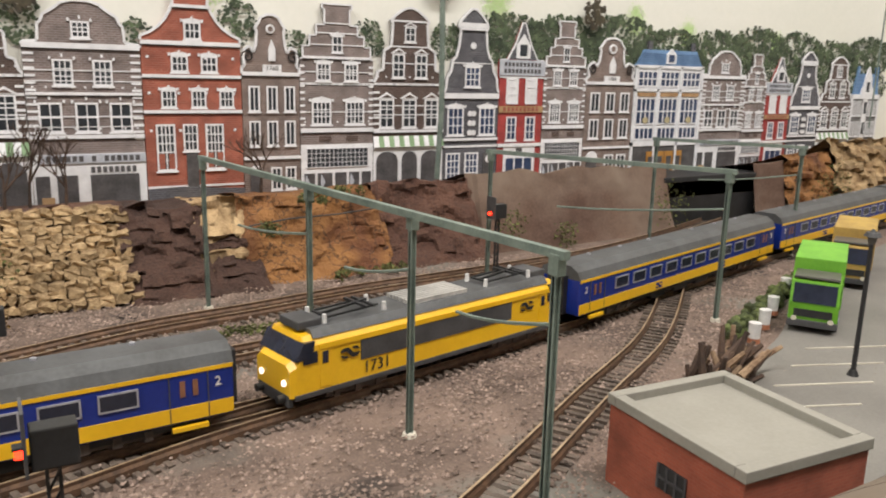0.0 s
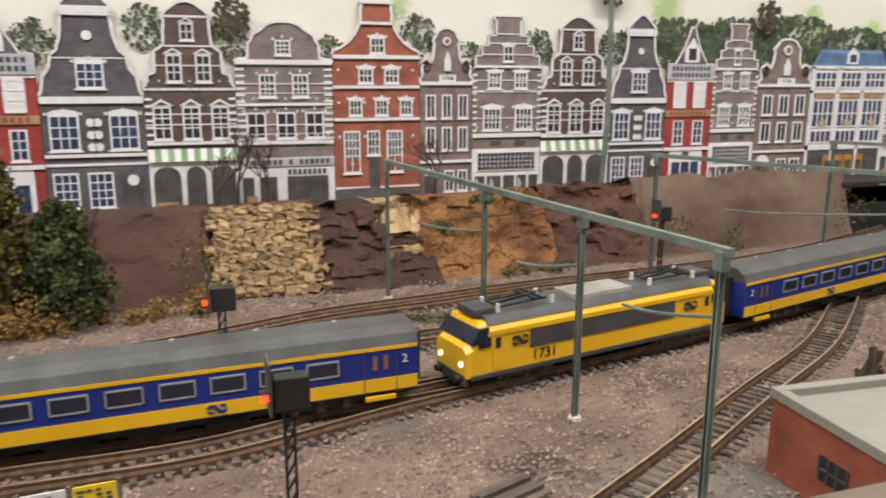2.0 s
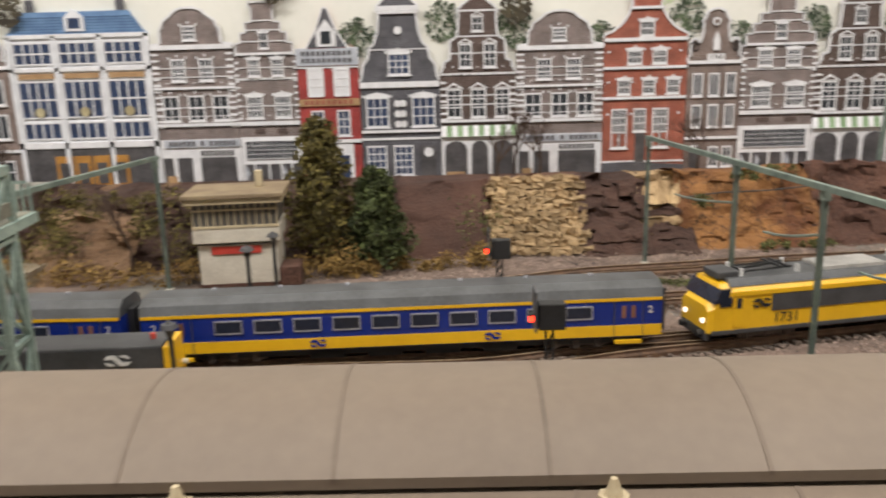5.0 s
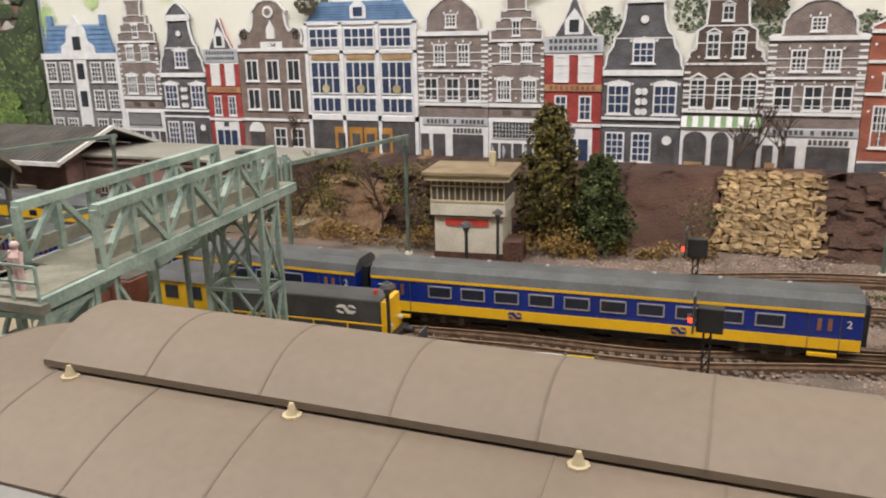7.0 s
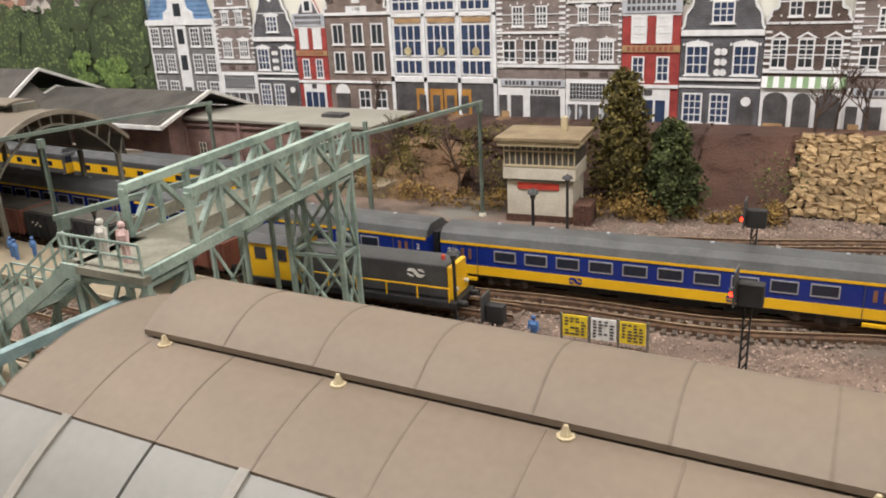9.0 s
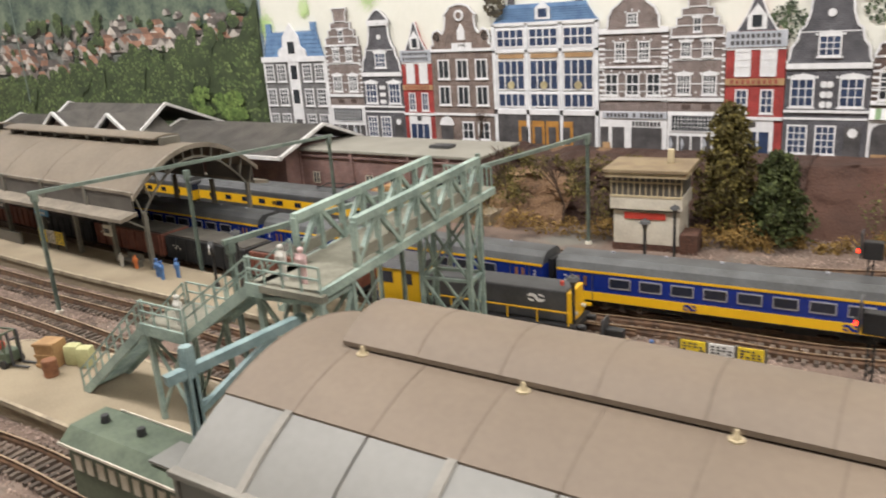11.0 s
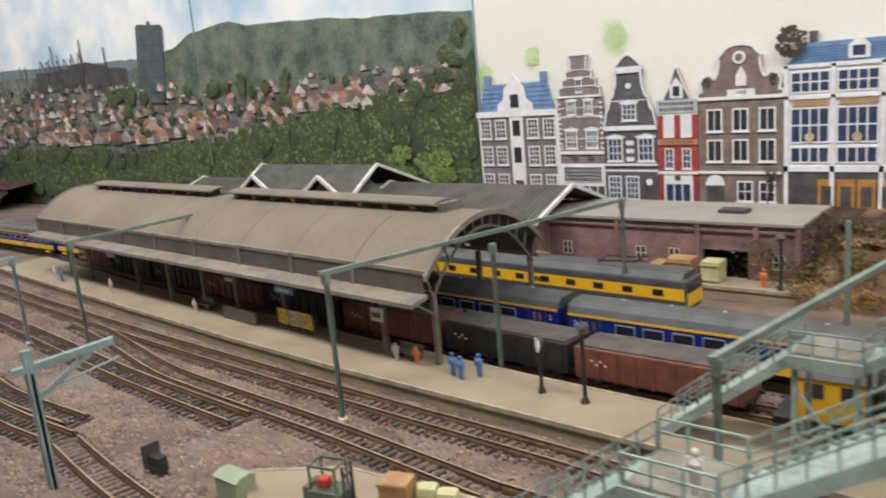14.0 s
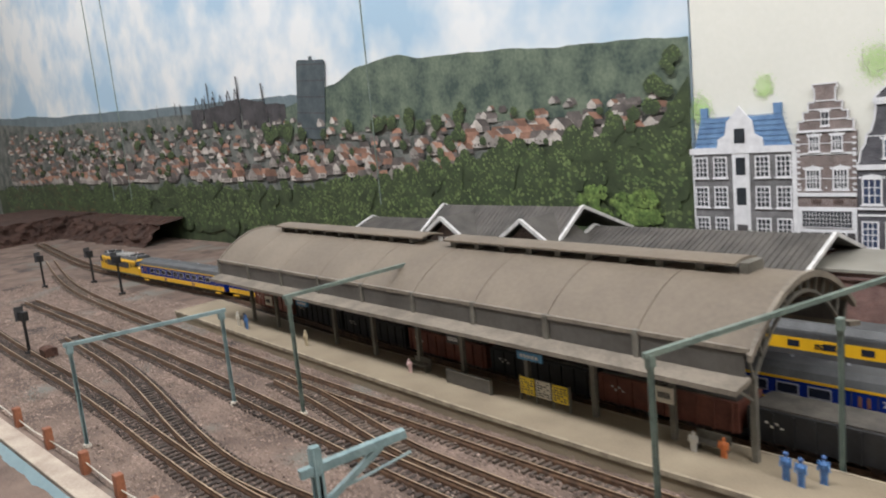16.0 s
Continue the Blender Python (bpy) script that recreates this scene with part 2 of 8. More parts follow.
M["wall_plaster"] = material("stained_retaining_wall", (0.155, 0.095, 0.065), (0.075, 0.04, 0.028), 0.85, 0, 9, 400, 0.35, 0.001, mix=0.6)
stain(M["rock_orange"], (0.12, 0.045, 0.018), 20.0, 0.52, 0.66, 2.0)
stain(M["rock_plaster"], (0.15, 0.072, 0.042), 12.0, 0.55, 0.70, 4.0)
stain(M["wall_plaster"], (0.20, 0.15, 0.115), 8.0, 0.52, 0.70, 7.0)
stain(M["rock_tan"], (0.30, 0.19, 0.10), 24.0, 0.52, 0.62, 1.0)
for key, sc in (("rock_dark", 90.0), ("rock_red", 80.0), ("rock_orange", 48.0), ("rock_tan", 70.0)):
    cracked(M[key], sc, (0.018, 0.010, 0.007))
M["leaf_dark"] = material("conifer_leaf", (0.155, 0.125, 0.03), (0.055, 0.046, 0.012), 0.9, 0, 120, 700, 0.3, vary=0.5)
M["leaf_olive"] = material("deep_green_leaf", (0.085, 0.105, 0.03), (0.03, 0.04, 0.012), 0.9, 0, 120, 700, 0.3, vary=0.5)
M["bush_straw"] = material("straw_bush", (0.30, 0.19, 0.055), (0.15, 0.09, 0.027), 0.95, 0, 120, 700, 0.3, vary=0.45)
M["moss"] = material("moss", (0.12, 0.13, 0.04), (0.06, 0.065, 0.02), 0.95, 0, 120, 700, 0.3, vary=0.45)
M["twig"] = material("dark_twig", (0.085, 0.052, 0.035), (0.045, 0.028, 0.02), 0.9, 0, 120, 700, 0.3, vary=0.3)
M["bark_pale"] = material("dry_root", (0.30, 0.21, 0.13), (0.11, 0.06, 0.035), 0.9, 0, 120, 700, 0.5, vary=0.3)
M["terracotta"] = material("terracotta_post", (0.34, 0.13, 0.065), (0.22, 0.08, 0.04), 0.75, 0, 90, 700, 0.3)
M["teal_panel"] = material("blue_grey_panel", (0.20, 0.285, 0.31), (0.15, 0.22, 0.24), 0.35, 0, 14, 400, 0.05)
M["edge_board"] = material("edge_board", (0.44, 0.37, 0.30), (0.3, 0.24, 0.19), 0.8, 0, 40, 500, 0.3)
M["sign_yellow"] = material("timetable_yellow", (0.76, 0.56, 0.03), (0.6, 0.43, 0.02), 0.5, 0, 80, 500, 0.05)
M["fig_blue"] = material("figurine_blue", (0.10, 0.24, 0.50), (0.05, 0.10, 0.25), 0.6, 0, 90, 500, 0.05)
M["fig_orange"] = material("figurine_orange", (0.65, 0.21, 0.06), (0.5, 0.14, 0.04), 0.6, 0, 90, 500, 0.05)
M["fig_white"] = material("figurine_pale", (0.62, 0.6, 0.56), (0.45, 0.44, 0.4), 0.6, 0, 90, 500, 0.05)
M["fig_pink"] = material("figurine_pink", (0.62, 0.43, 0.42), (0.5, 0.35, 0.34), 0.6, 0, 90, 500, 0.05)
M["wood_box"] = material("wooden_crate", (0.40, 0.24, 0.11), (0.26, 0.15, 0.065), 0.75, 0, 80, 500, 0.2)
M["sack"] = material("pale_green_sack", (0.48, 0.47, 0.25), (0.35, 0.34, 0.17), 0.8, 0, 80, 500, 0.2)
M["rust"] = material("rusty_drum", (0.25, 0.11, 0.055), (0.14, 0.06, 0.03), 0.75, 0.1, 80, 500, 0.2)
M["room_wall"] = material("room_wall", (0.62, 0.59, 0.53), (0.52, 0.49, 0.44), 0.8, 0, 4, 100, 0.1)
M["white_sky"] = material("painted_white_sky", (0.78, 0.77, 0.71), (0.70, 0.70, 0.63), 0.6, 0, 3, 200, 0.05, mix=0.9)
M["lamp_red"] = glowing("red_signal_light", (1.0, 0.03, 0.01), 6.0)
M["lamp_white"] = glowing("white_head_lamp", (1.0, 0.93, 0.8), 1.6)
M["print_green"] = material("painted_green_mist", (0.47, 0.66, 0.27), (0.6, 0.72, 0.42), 0.7, 0, 30, 200, 0.0)
M["print_leaf"] = material("painted_foliage", (0.085, 0.115, 0.06), (0.03, 0.045, 0.025), 0.8, 0, 90, 500, 0.1, vary=0.45)
M["print_leaf_brown"] = material("painted_dark_branch", (0.075, 0.062, 0.035), (0.035, 0.028, 0.018), 0.8, 0, 90, 500, 0.1, vary=0.4)
M["print_bush"] = material("painted_light_foliage", (0.16, 0.235, 0.06), (0.07, 0.12, 0.03), 0.8, 0, 90, 500, 0.1, vary=0.45)
# house prints
M["h_brown"] = brick_material("brown_brick_print", (0.19, 0.135, 0.115), (0.135, 0.094, 0.08), (0.27, 0.225, 0.205))
M["h_tan"] = brick_material("tan_brick_print", (0.205, 0.155, 0.142), (0.15, 0.112, 0.102), (0.29, 0.255, 0.245))
M["h_dark"] = brick_material("dark_brick_print", (0.085, 0.082, 0.095), (0.055, 0.053, 0.062), (0.15, 0.15, 0.165))
M["h_bw"] = brick_material("dark_brown_brick_print", (0.095, 0.06, 0.05), (0.065, 0.04, 0.034), (0.15, 0.115, 0.1))
M["h_red"] = brick_material("red_brick_print", (0.34, 0.085, 0.05), (0.27, 0.065, 0.04), (0.34, 0.15, 0.105))
M["h_crimson"] = brick_material("crimson_brick_print", (0.36, 0.04, 0.035), (0.29, 0.03, 0.028), (0.3, 0.06, 0.055))
M["h_grey"] = brick_material("grey_brick_print", (0.17, 0.165, 0.17), (0.125, 0.12, 0.125), (0.22, 0.22, 0.22))
M["h_white"] = material("white_print", (0.78, 0.79, 0.82), (0.62, 0.63, 0.66), 0.6, 0, 90, 700, 0.05)
M["h_trim"] = material("white_trim_print", (0.8, 0.8, 0.82), (0.6, 0.6, 0.62), 0.6, 0, 120, 900, 0.1, mix=0.9)
M["h_pane"] = material("dark_pane_print", (0.03, 0.037, 0.046), (0.015, 0.018, 0.023), 0.4, 0, 70, 500, 0.0)
M["h_pane_blue"] = material("blue_pane_print", (0.035, 0.062, 0.135), (0.018, 0.03, 0.07), 0.4, 0, 70, 500, 0.0)
M["h_roof_blue"] = material("blue_roof_print", (0.17, 0.30, 0.50), (0.11, 0.2, 0.37), 0.6, 0, 90, 700, 0.1)
M["h_shop_shade"] = material("shopfront_and_shade_print", (0.10, 0.095, 0.10), (0.05, 0.048, 0.05), 0.5, 0, 90, 700, 0.0)
M["h_ochre"] = material("ochre_door_print", (0.46, 0.23, 0.05), (0.33, 0.15, 0.03), 0.6, 0, 90, 700, 0.0)
M["h_awning"] = material("green_awning_print", (0.24, 0.36, 0.20), (0.17, 0.27, 0.14), 0.6, 0, 90, 700, 0.0)
M["h_gold"] = material("gold_ornament_print", (0.5, 0.44, 0.27), (0.36, 0.3, 0.17), 0.6, 0, 90, 700, 0.0)
M["h_sign"] = material("tan_painted_sign", (0.42, 0.27, 0.14), (0.30, 0.18, 0.09), 0.6, 0, 90, 700, 0.0)
M["h_frieze"] = material("pale_grey_painted_board", (0.50, 0.52, 0.57), (0.36, 0.38, 0.43), 0.6, 0, 90, 700, 0.0)
M["h_roof_line"] = material("blue_slate_joint", (0.09, 0.16, 0.29), (0.06, 0.11, 0.22), 0.6, 0, 90, 700, 0.0)
M["pink_brick"] = brick_material("pink_brick", (0.215, 0.122, 0.108), (0.165, 0.09, 0.082), (0.225, 0.16, 0.147), 1.0)
M["red_brick"] = brick_material("red_building_brick", (0.30, 0.075, 0.04), (0.25, 0.06, 0.033), (0.27, 0.085, 0.05), 0.8)


# ---- mesh helpers ----
def bm_box(bm, x0, x1, y0, y1, z0, z1):
    v = [bm.verts.new((x, y, z)) for x in (x0, x1) for y in (y0, y1) for z in (z0, z1)]
    for f in ((0, 1, 3, 2), (4, 6, 7, 5), (0, 4, 5, 1), (2, 3, 7, 6), (0, 2, 6, 4), (1, 5, 7, 3)):
        bm.faces.new([v[i] for i in f])


def box(x0, x1, y0, y1, z0, z1, bevel=0.0):
    bm = bmesh.new()
    bm_box(bm, x0, x1, y0, y1, z0, z1)
    if bevel:
        bmesh.ops.bevel(bm, geom=bm.edges[:], offset=bevel, segments=2, affect="EDGES", profile=0.6)
    return bm


def boxes(items):
    bm = bmesh.new()
    for it in items:
        bm_box(bm, *it)
    return bm


def prism_xz(points, y0, y1):
    """A plate with an outline in x and z, from y0 to y1."""
    bm = bmesh.new()
    a = [bm.verts.new((x, y0, z)) for x, z in points]
    b = [bm.verts.new((x, y1, z)) for x, z in points]
    n = len(points)
    bm.faces.new(a)
    bm.faces.new(b[::-1])
    for i in range(n):
        bm.faces.new((a[i], b[i], b[(i + 1) % n], a[(i + 1) % n]))
    return bm


def prism_xy(points, z0, z1):
    bm = bmesh.new()
    a = [bm.verts.new((x, y, z0)) for x, y in points]
    b = [bm.verts.new((x, y, z1)) for x, y in points]
    n = len(points)
    bm.faces.new(a[::-1])
    bm.faces.new(b)
    for i in range(n):
        bm.faces.new((a[i], a[(i + 1) % n], b[(i + 1) % n], b[i]))
    return bm


def prism_yz(points, x0, x1):
    bm = bmesh.new()
    a = [bm.verts.new((x0, y, z)) for y, z in points]
    b = [bm.verts.new((x1, y, z)) for y, z in points]
    n = len(points)
    bm.faces.new(a)
    bm.faces.new(b[::-1])
    for i in range(n):
        bm.faces.new((a[i], b[i], b[(i + 1) % n], a[(i + 1) % n]))
    return bm


def bm_bar(bm, p, q, w, d=None):
    """A square bar from p to q."""
    p, q = Vector(p), Vector(q)
    t = (q - p).normalized()
    up = Vector((0, 0, 1)) if abs(t.z) < 0.9 else Vector((1, 0, 0))
    s = t.cross(up).normalized()
    u = s.cross(t)
    d = d or w
    vs = []
    for c in (p, q):
        for a, b in ((-1, -1), (1, -1), (1, 1), (-1, 1)):
            vs.append(bm.verts.new(c + s * (a * w / 2) + u * (b * d / 2)))
    for f in ((3, 2, 1, 0), (4, 5, 6, 7), (0, 1, 5, 4), (1, 2, 6, 5), (2, 3, 7, 6), (3, 0, 4, 7)):
        bm.faces.new([vs[i] for i in f])


def bars(items):
    bm = bmesh.new()
    for p, q, w in items:
        bm_bar(bm, p, q, w)
    return bm


def bm_cyl(bm, p, q, r0, r1=None, n=10):
    p, q = Vector(p), Vector(q)
    r1 = r0 if r1 is None else r1
    t = (q - p).normalized()
    up = Vector((0, 0, 1)) if abs(t.z) < 0.9 else Vector((1, 0, 0))
    s = t.cross(up).normalized()
    u = s.cross(t)
    a, b = [], []
    for i in range(n):
        c, k = math.cos(2 * math.pi * i / n), math.sin(2 * math.pi * i / n)
        a.append(bm.verts.new(p + (s * c + u * k) * r0))
        b.append(bm.verts.new(q + (s * c + u * k) * r1))
    for i in range(n):
        bm.faces.new((a[i], a[(i + 1) % n], b[(i + 1) % n], b[i]))
    bm.faces.new(a[::-1])
    bm.faces.new(b)


def cyls(items):
    bm = bmesh.new()
    for it in items:
        bm_cyl(bm, *it)
    return bm


def tube(points, r, n=6):
    bm = bmesh.new()
    for p, q in zip(points, points[1:]):
        bm_cyl(bm, p, q, r, r, n)
    return bm


def mesh_of(name, bm, mat, smooth=False):
    bmesh.ops.recalc_face_normals(bm, faces=bm.faces[:])
    me = bpy.data.meshes.new(name)
    bm.to_mesh(me)
    bm.free()
    me.materials.append(M[mat])
    if smooth:
        me.shade_smooth()
        me.set_sharp_from_angle(angle=radians(32))
    return me


def part(name, bm, mat, parent=None, label="", smooth=False):
    ob = new(name, mesh_of(name, bm, mat, smooth))
    ob.parent = parent
    if label:
        ob["label"] = label
    return ob


def piece(name, me, parent, x=0, y=0, z=0, rz=0, s=(1, 1, 1)):
    ob = new(name, me)
    ob.parent = parent
    ob.matrix_basis = pose(x, y, z, 0, 0, rz) @ Matrix.Diagonal((*s, 1))
    return ob


def thing(name, label, category, group="", kind="", x=0, y=0, z=0, rz=0):
    ob = new(name)
    ob.empty_display_size = 0.02
    ob.matrix_basis = pose(x, y, z, 0, 0, rz)
    return tagged(ob, label, category, group, kind)


def single(name, bm, mat, label, category, group="", kind="", smooth=False):
    return tagged(part(name, bm, mat, None, "", smooth), label, category, group, kind)


def text_part(name, words, size, mat, parent, m, depth=0.0001):
    cu = bpy.data.curves.new(name, "FONT")
    cu.body, cu.size, cu.extrude, cu.align_x, cu.align_y = words, size, depth, "CENTER", "CENTER"
    tmp = bpy.data.objects.new(name, cu)
    scene.collection.objects.link(tmp)
    me = bpy.data.meshes.new_from_object(tmp.evaluated_get(bpy.context.evaluated_depsgraph_get()))
    bpy.data.objects.remove(tmp)
    me.materials.clear()
    me.materials.append(M[mat])
    ob = new(name, me)
    ob.parent = parent
    ob.matrix_basis = m
    return ob


def curve_points(pts, step):
    """Points every step along a smooth line through pts, with headings."""
    P = [Vector((x, y, 0)) for x, y in pts]
    dense = []
    for i in range(len(P) - 1):
        p0, p1, p2, p3 = P[max(i - 1, 0)], P[i], P[i + 1], P[min(i + 2, len(P) - 1)]
        for k in range(24):
            t = k / 24
            dense.append(0.5 * ((2 * p1) + (p2 - p0) * t + (2 * p0 - 5 * p1 + 4 * p2 - p3) * t * t + (3 * p1 - p0 - 3 * p2 + p3) * t ** 3))
    dense.append(P[-1])
    out, need = [], 0.0
    for a, b in zip(dense, dense[1:]):
        d = (b - a).length
        while need <= d and d > 0:
            q = a + (b - a) * (need / d)
            out.append((q.x, q.y, math.degrees(math.atan2(b.y - a.y, b.x - a.x))))
            need += step
        need -= d
    return out


# ---- the room ----
WALL = 0.582


def slab(name, x0, x1, y0, y1, z0, z1, mat, label, category):
    return single(name, box(x0, x1, y0, y1, z0, z1), mat, label, category, "", "structure")


slab("backdrop", -0.698, 1.30, WALL, 0.62, -0.1, 1.5, "white_sky", "white painted backdrop board behind the row of houses", "backdrop")
slab("wall_north", -3.6, 1.6, 0.622, 0.68, -0.9, 1.5, "room_wall", "plain pale wall behind the layout", "wall")
slab("wall_south", -3.6, 1.6, -1.46, -1.4, -0.9, 1.5, "room_wall", "plain pale wall of the room", "wall")
slab("wall_west", -3.66, -3.6, -1.46, 0.68, -0.9, 1.5, "room_wall", "plain pale wall of the room", "wall")
slab("wall_east", 1.6, 1.66, -1.46, 0.68, -0.9, 1.5, "room_wall", "plain pale wall of the room", "wall")
slab("ceiling", -3.66, 1.66, -1.46, 0.68, 1.5, 1.56, "room_wall", "plain pale ceiling", "ceiling")
slab("floor", -3.66, 1.66, -1.46, 0.68, -0.96, -0.9, "tarmac", "grey floor of the room", "floor")


# ---- ground of the layout ----
def ground_sheet():
    xs = np.concatenate([np.arange(-2.6, -1.2, 0.02), np.arange(-1.2, 1.0, 0.0055), np.arange(1.0, 1.31, 0.02)])
    ys = np.arange(-0.13, 0.585, 0.0055)
    verts = []
    for y in ys:
        for x in xs:
            v = Vector((x * 38, y * 38, 0.3))
            verts.append((x, y, 0.0011 * noise.noise(v) + 0.0006 * noise.noise(v * 4.1)))
    n = len(xs)
    faces = [(j * n + i, j * n + i + 1, (j + 1) * n + i + 1, (j + 1) * n + i) for j in range(len(ys) - 1) for i in range(n - 1)]
    me = bpy.data.meshes.new("ground")
    me.from_pydata(verts, [], faces)
    me.materials.append(M["ballast"])
    me.shade_smooth()
    return tagged(new("ground", me), "brown ballast and earth ground of the model railway", "ground", "", "structure")


ground_sheet()
slab("baseboard", -2.6, 1.3, -0.13, 0.6, -0.05, -0.004, "edge_board", "wooden baseboard under the layout", "baseboard")


def scatter(name, n, area, size, mat, label, category, seed, flat=0.6, z=0.0):
    """Loose small stones as one mesh."""
    r = np.random.RandomState(seed)
    x0, x1, y0, y1 = area
    verts, faces = [], []
    oct_f = ((0, 2, 4), (2, 1, 4), (1, 3, 4), (3, 0, 4))
    for _ in range(n):
        x, y = r.uniform(x0, x1), r.uniform(y0, y1)
        s = size * r.uniform(0.5, 1.3)
        a = r.uniform(0, 6.28)
        b = len(verts)
        for k in range(4):
            ang = a + (0, math.pi, math.pi / 2, 3 * math.pi / 2)[k]
            q = s * r.uniform(0.6, 1.1)
            verts.append((x + q * math.cos(ang), y + q * math.sin(ang), z - s * 0.1))
        verts.append((x + s * r.uniform(-0.3, 0.3), y + s * r.uniform(-0.3, 0.3), z + s * flat * r.uniform(0.7, 1.3)))
        faces += [tuple(b + i for i in f) for f in oct_f]
    me = bpy.data.meshes.new(name)
    me.from_pydata(verts, [], faces)
    me.materials.append(M[mat])
    return tagged(new(name, me), label, category, "", "stuff")


scatter("ballast_stones", 60000, (-0.1, 0.66, 0.13, 0.49), 0.0012, "stone_chip", "loose brown ballast stones between the rails", "ballast", 1)
scatter("ballast_stones", 90000, (-1.75, -0.1, -0.06, 0.24), 0.0013, "stone_chip", "loose brown ballast stones between the rails", "ballast", 2)

scatter("ballast_stones", 26000, (-1.75, -0.1, -0.06, 0.24), 0.0011, "stone_chip", "loose brown ballast stones lying over the sleepers", "ballast", 3, 0.6, 0.0018)
scatter("ballast_stones", 16000, (-0.1, 0.66, 0.13, 0.49), 0.0010, "stone_chip", "loose brown ballast stones lying over the sleepers", "ballast", 4, 0.6, 0.0018)

# ---- railway tracks ----
TIE = mesh_of("sleeper", box(-0.0013, 0.0013, -0.0135, 0.0135, 0.0003, 0.0024), "sleeper")
TIE_DARK = mesh_of("sleeper", box(-0.0016, 0.0016, -0.0135, 0.0135, 0.0003, 0.0026), "sleeper_dark")


def rail_mesh(cp, off):
    bm = bmesh.new()
    rows = []
    prof = ((-0.0011, 0.0002), (-0.0011, 0.0029), (-0.0004, 0.0042), (-0.0006, 0.0054), (-0.0005, 0.0058), (0.0005, 0.0058), (0.0006, 0.0054), (0.0004, 0.0042), (0.0011, 0.0029), (0.0011, 0.0002))
    for x, y, a in cp:
        c, s = math.cos(radians(a)), math.sin(radians(a))
        rows.append([bm.verts.new((x - s * (off + o), y + c * (off + o), z)) for o, z in prof])
    for r0, r1 in zip(rows, rows[1:]):
        for i in range(len(prof) - 1):
            f = bm.faces.new((r0[i], r1[i], r1[i + 1], r0[i + 1]))
            f.material_index = 1 if i == 4 else 0
    return bm


def track(pts, label, tie=TIE, spacing=0.0062):
    t = thing("railway_track", label, "railway track", "tracks of the layout")
    cp = curve_points(pts, 0.012)
    for off in (-0.0074, 0.0074):
        ob = part("rail", rail_mesh(cp, off), "rail", t)
        ob.data.materials.append(M["railtop"])
    ties = curve_points(pts, spacing)
    for x, y, a in ties[:300]:
        sunk = 0.0013 * max(0.0, 0.6 + noise.noise(Vector((x * 14, y * 14, 2.0))) * 1.6)
        piece("sleeper", tie, t, x, y, random.uniform(-0.0003, 0.0001) - sunk, a + random.uniform(-1.5, 1.5))
    return t


MAIN = [(1.28, 0.50), (0.95, 0.455), (0.66, 0.392), (0.49, 0.348), (0.395, 0.326), (0.30, 0.303), (0.222, 0.287), (0.14, 0.276), (0.0, 0.268), (-0.135, 0.262), (-0.30, 0.263), (-0.55, 0.272)]
YARD = [(-0.05, 0.222), (-0.2, 0.214), (-0.35, 0.214), (-0.6, 0.226), (-0.9, 0.25), (-1.2, 0.285), (-1.6, 0.34)]
track(MAIN, "rusty main line track with brown sleepers curving past the platform")
BACK = [(-0.55, 0.272), (-0.8, 0.283), (-1.1, 0.289), (-1.4, 0.288), (-1.65, 0.294), (-1.9, 0.312), (-2.4, 0.39)]
track(BACK, "rusty main line track behind the station platform")
track([(0.75, 0.535), (0.62, 0.488), (0.51, 0.458), (0.39, 0.445), (0.294, 0.438), (0.21, 0.425), (0.141, 0.415), (0.056, 0.388), (-0.06, 0.362), (-0.16, 0.335), (-0.3, 0.32)], "rusty rear track at the foot of the rock wall")
track([(0.49, 0.350), (0.403, 0.361), (0.337, 0.363), (0.221, 0.356), (0.143, 0.348), (0.057, 0.333), (-0.05, 0.333), (-0.16, 0.328)], "rusty siding with brown sleepers joining the main line")
track([(0.22, 0.284), (0.14, 0.268), (0.06, 0.246), (-0.03, 0.243), (-0.12, 0.232), (-0.2, 0.216)], "turnout branch with worn brown sleepers")
track([(0.49, 0.345), (0.40, 0.274), (0.31, 0.223), (0.22, 0.171), (0.12, 0.12), (0.02, 0.09), (-0.12, 0.075), (-0.33, 0.068)], "side track with weathered sleepers beside the car park")
track(YARD, "yard track with freight wagons behind the platform")
track([(0.05, 0.095), (-0.12, 0.108), (-0.268, 0.113), (-0.327, 0.116), (-0.456, 0.118), (-0.637, 0.124), (-0.857, 0.134), (-1.2, 0.158), (-1.6, 0.2), (-2.0, 0.29)], "rusty track along the station platform edge")
track([(-0.33, 0.068), (-0.447, 0.077), (-0.593, 0.083), (-0.66, 0.089), (-0.778, 0.112), (-0.86, 0.124)], "turnout track leading to the platform line")
track([(-0.52, 0.060), (-0.66, 0.066), (-0.80, 0.078), (-0.95, 0.09), (-1.19, 0.105), (-1.56, 0.12)], "dark sleepered yard track", TIE_DARK, 0.0075)
track([(-0.60, -0.015), (-0.68, -0.018), (-0.783, -0.012), (-0.996, 0.005), (-1.315, 0.018), (-1.7, 0.05), (-2.2, 0.12)], "dark sleepered outer yard track", TIE_DARK, 0.0075)
track([(-0.62, 0.003), (-0.72, 0.0), (-0.814, 0.013), (-0.95, 0.04), (-1.065, 0.058), (-1.25, 0.075)], "dark sleepered crossing track", TIE_DARK, 0.0075)
track([(0.15, -0.05), (0.0, -0.045), (-0.2, -0.042), (-0.269, -0.040), (-0.361, -0.042), (-0.5, -0.03), (-0.60, -0.015)], "rusty front track beside the goods platform")
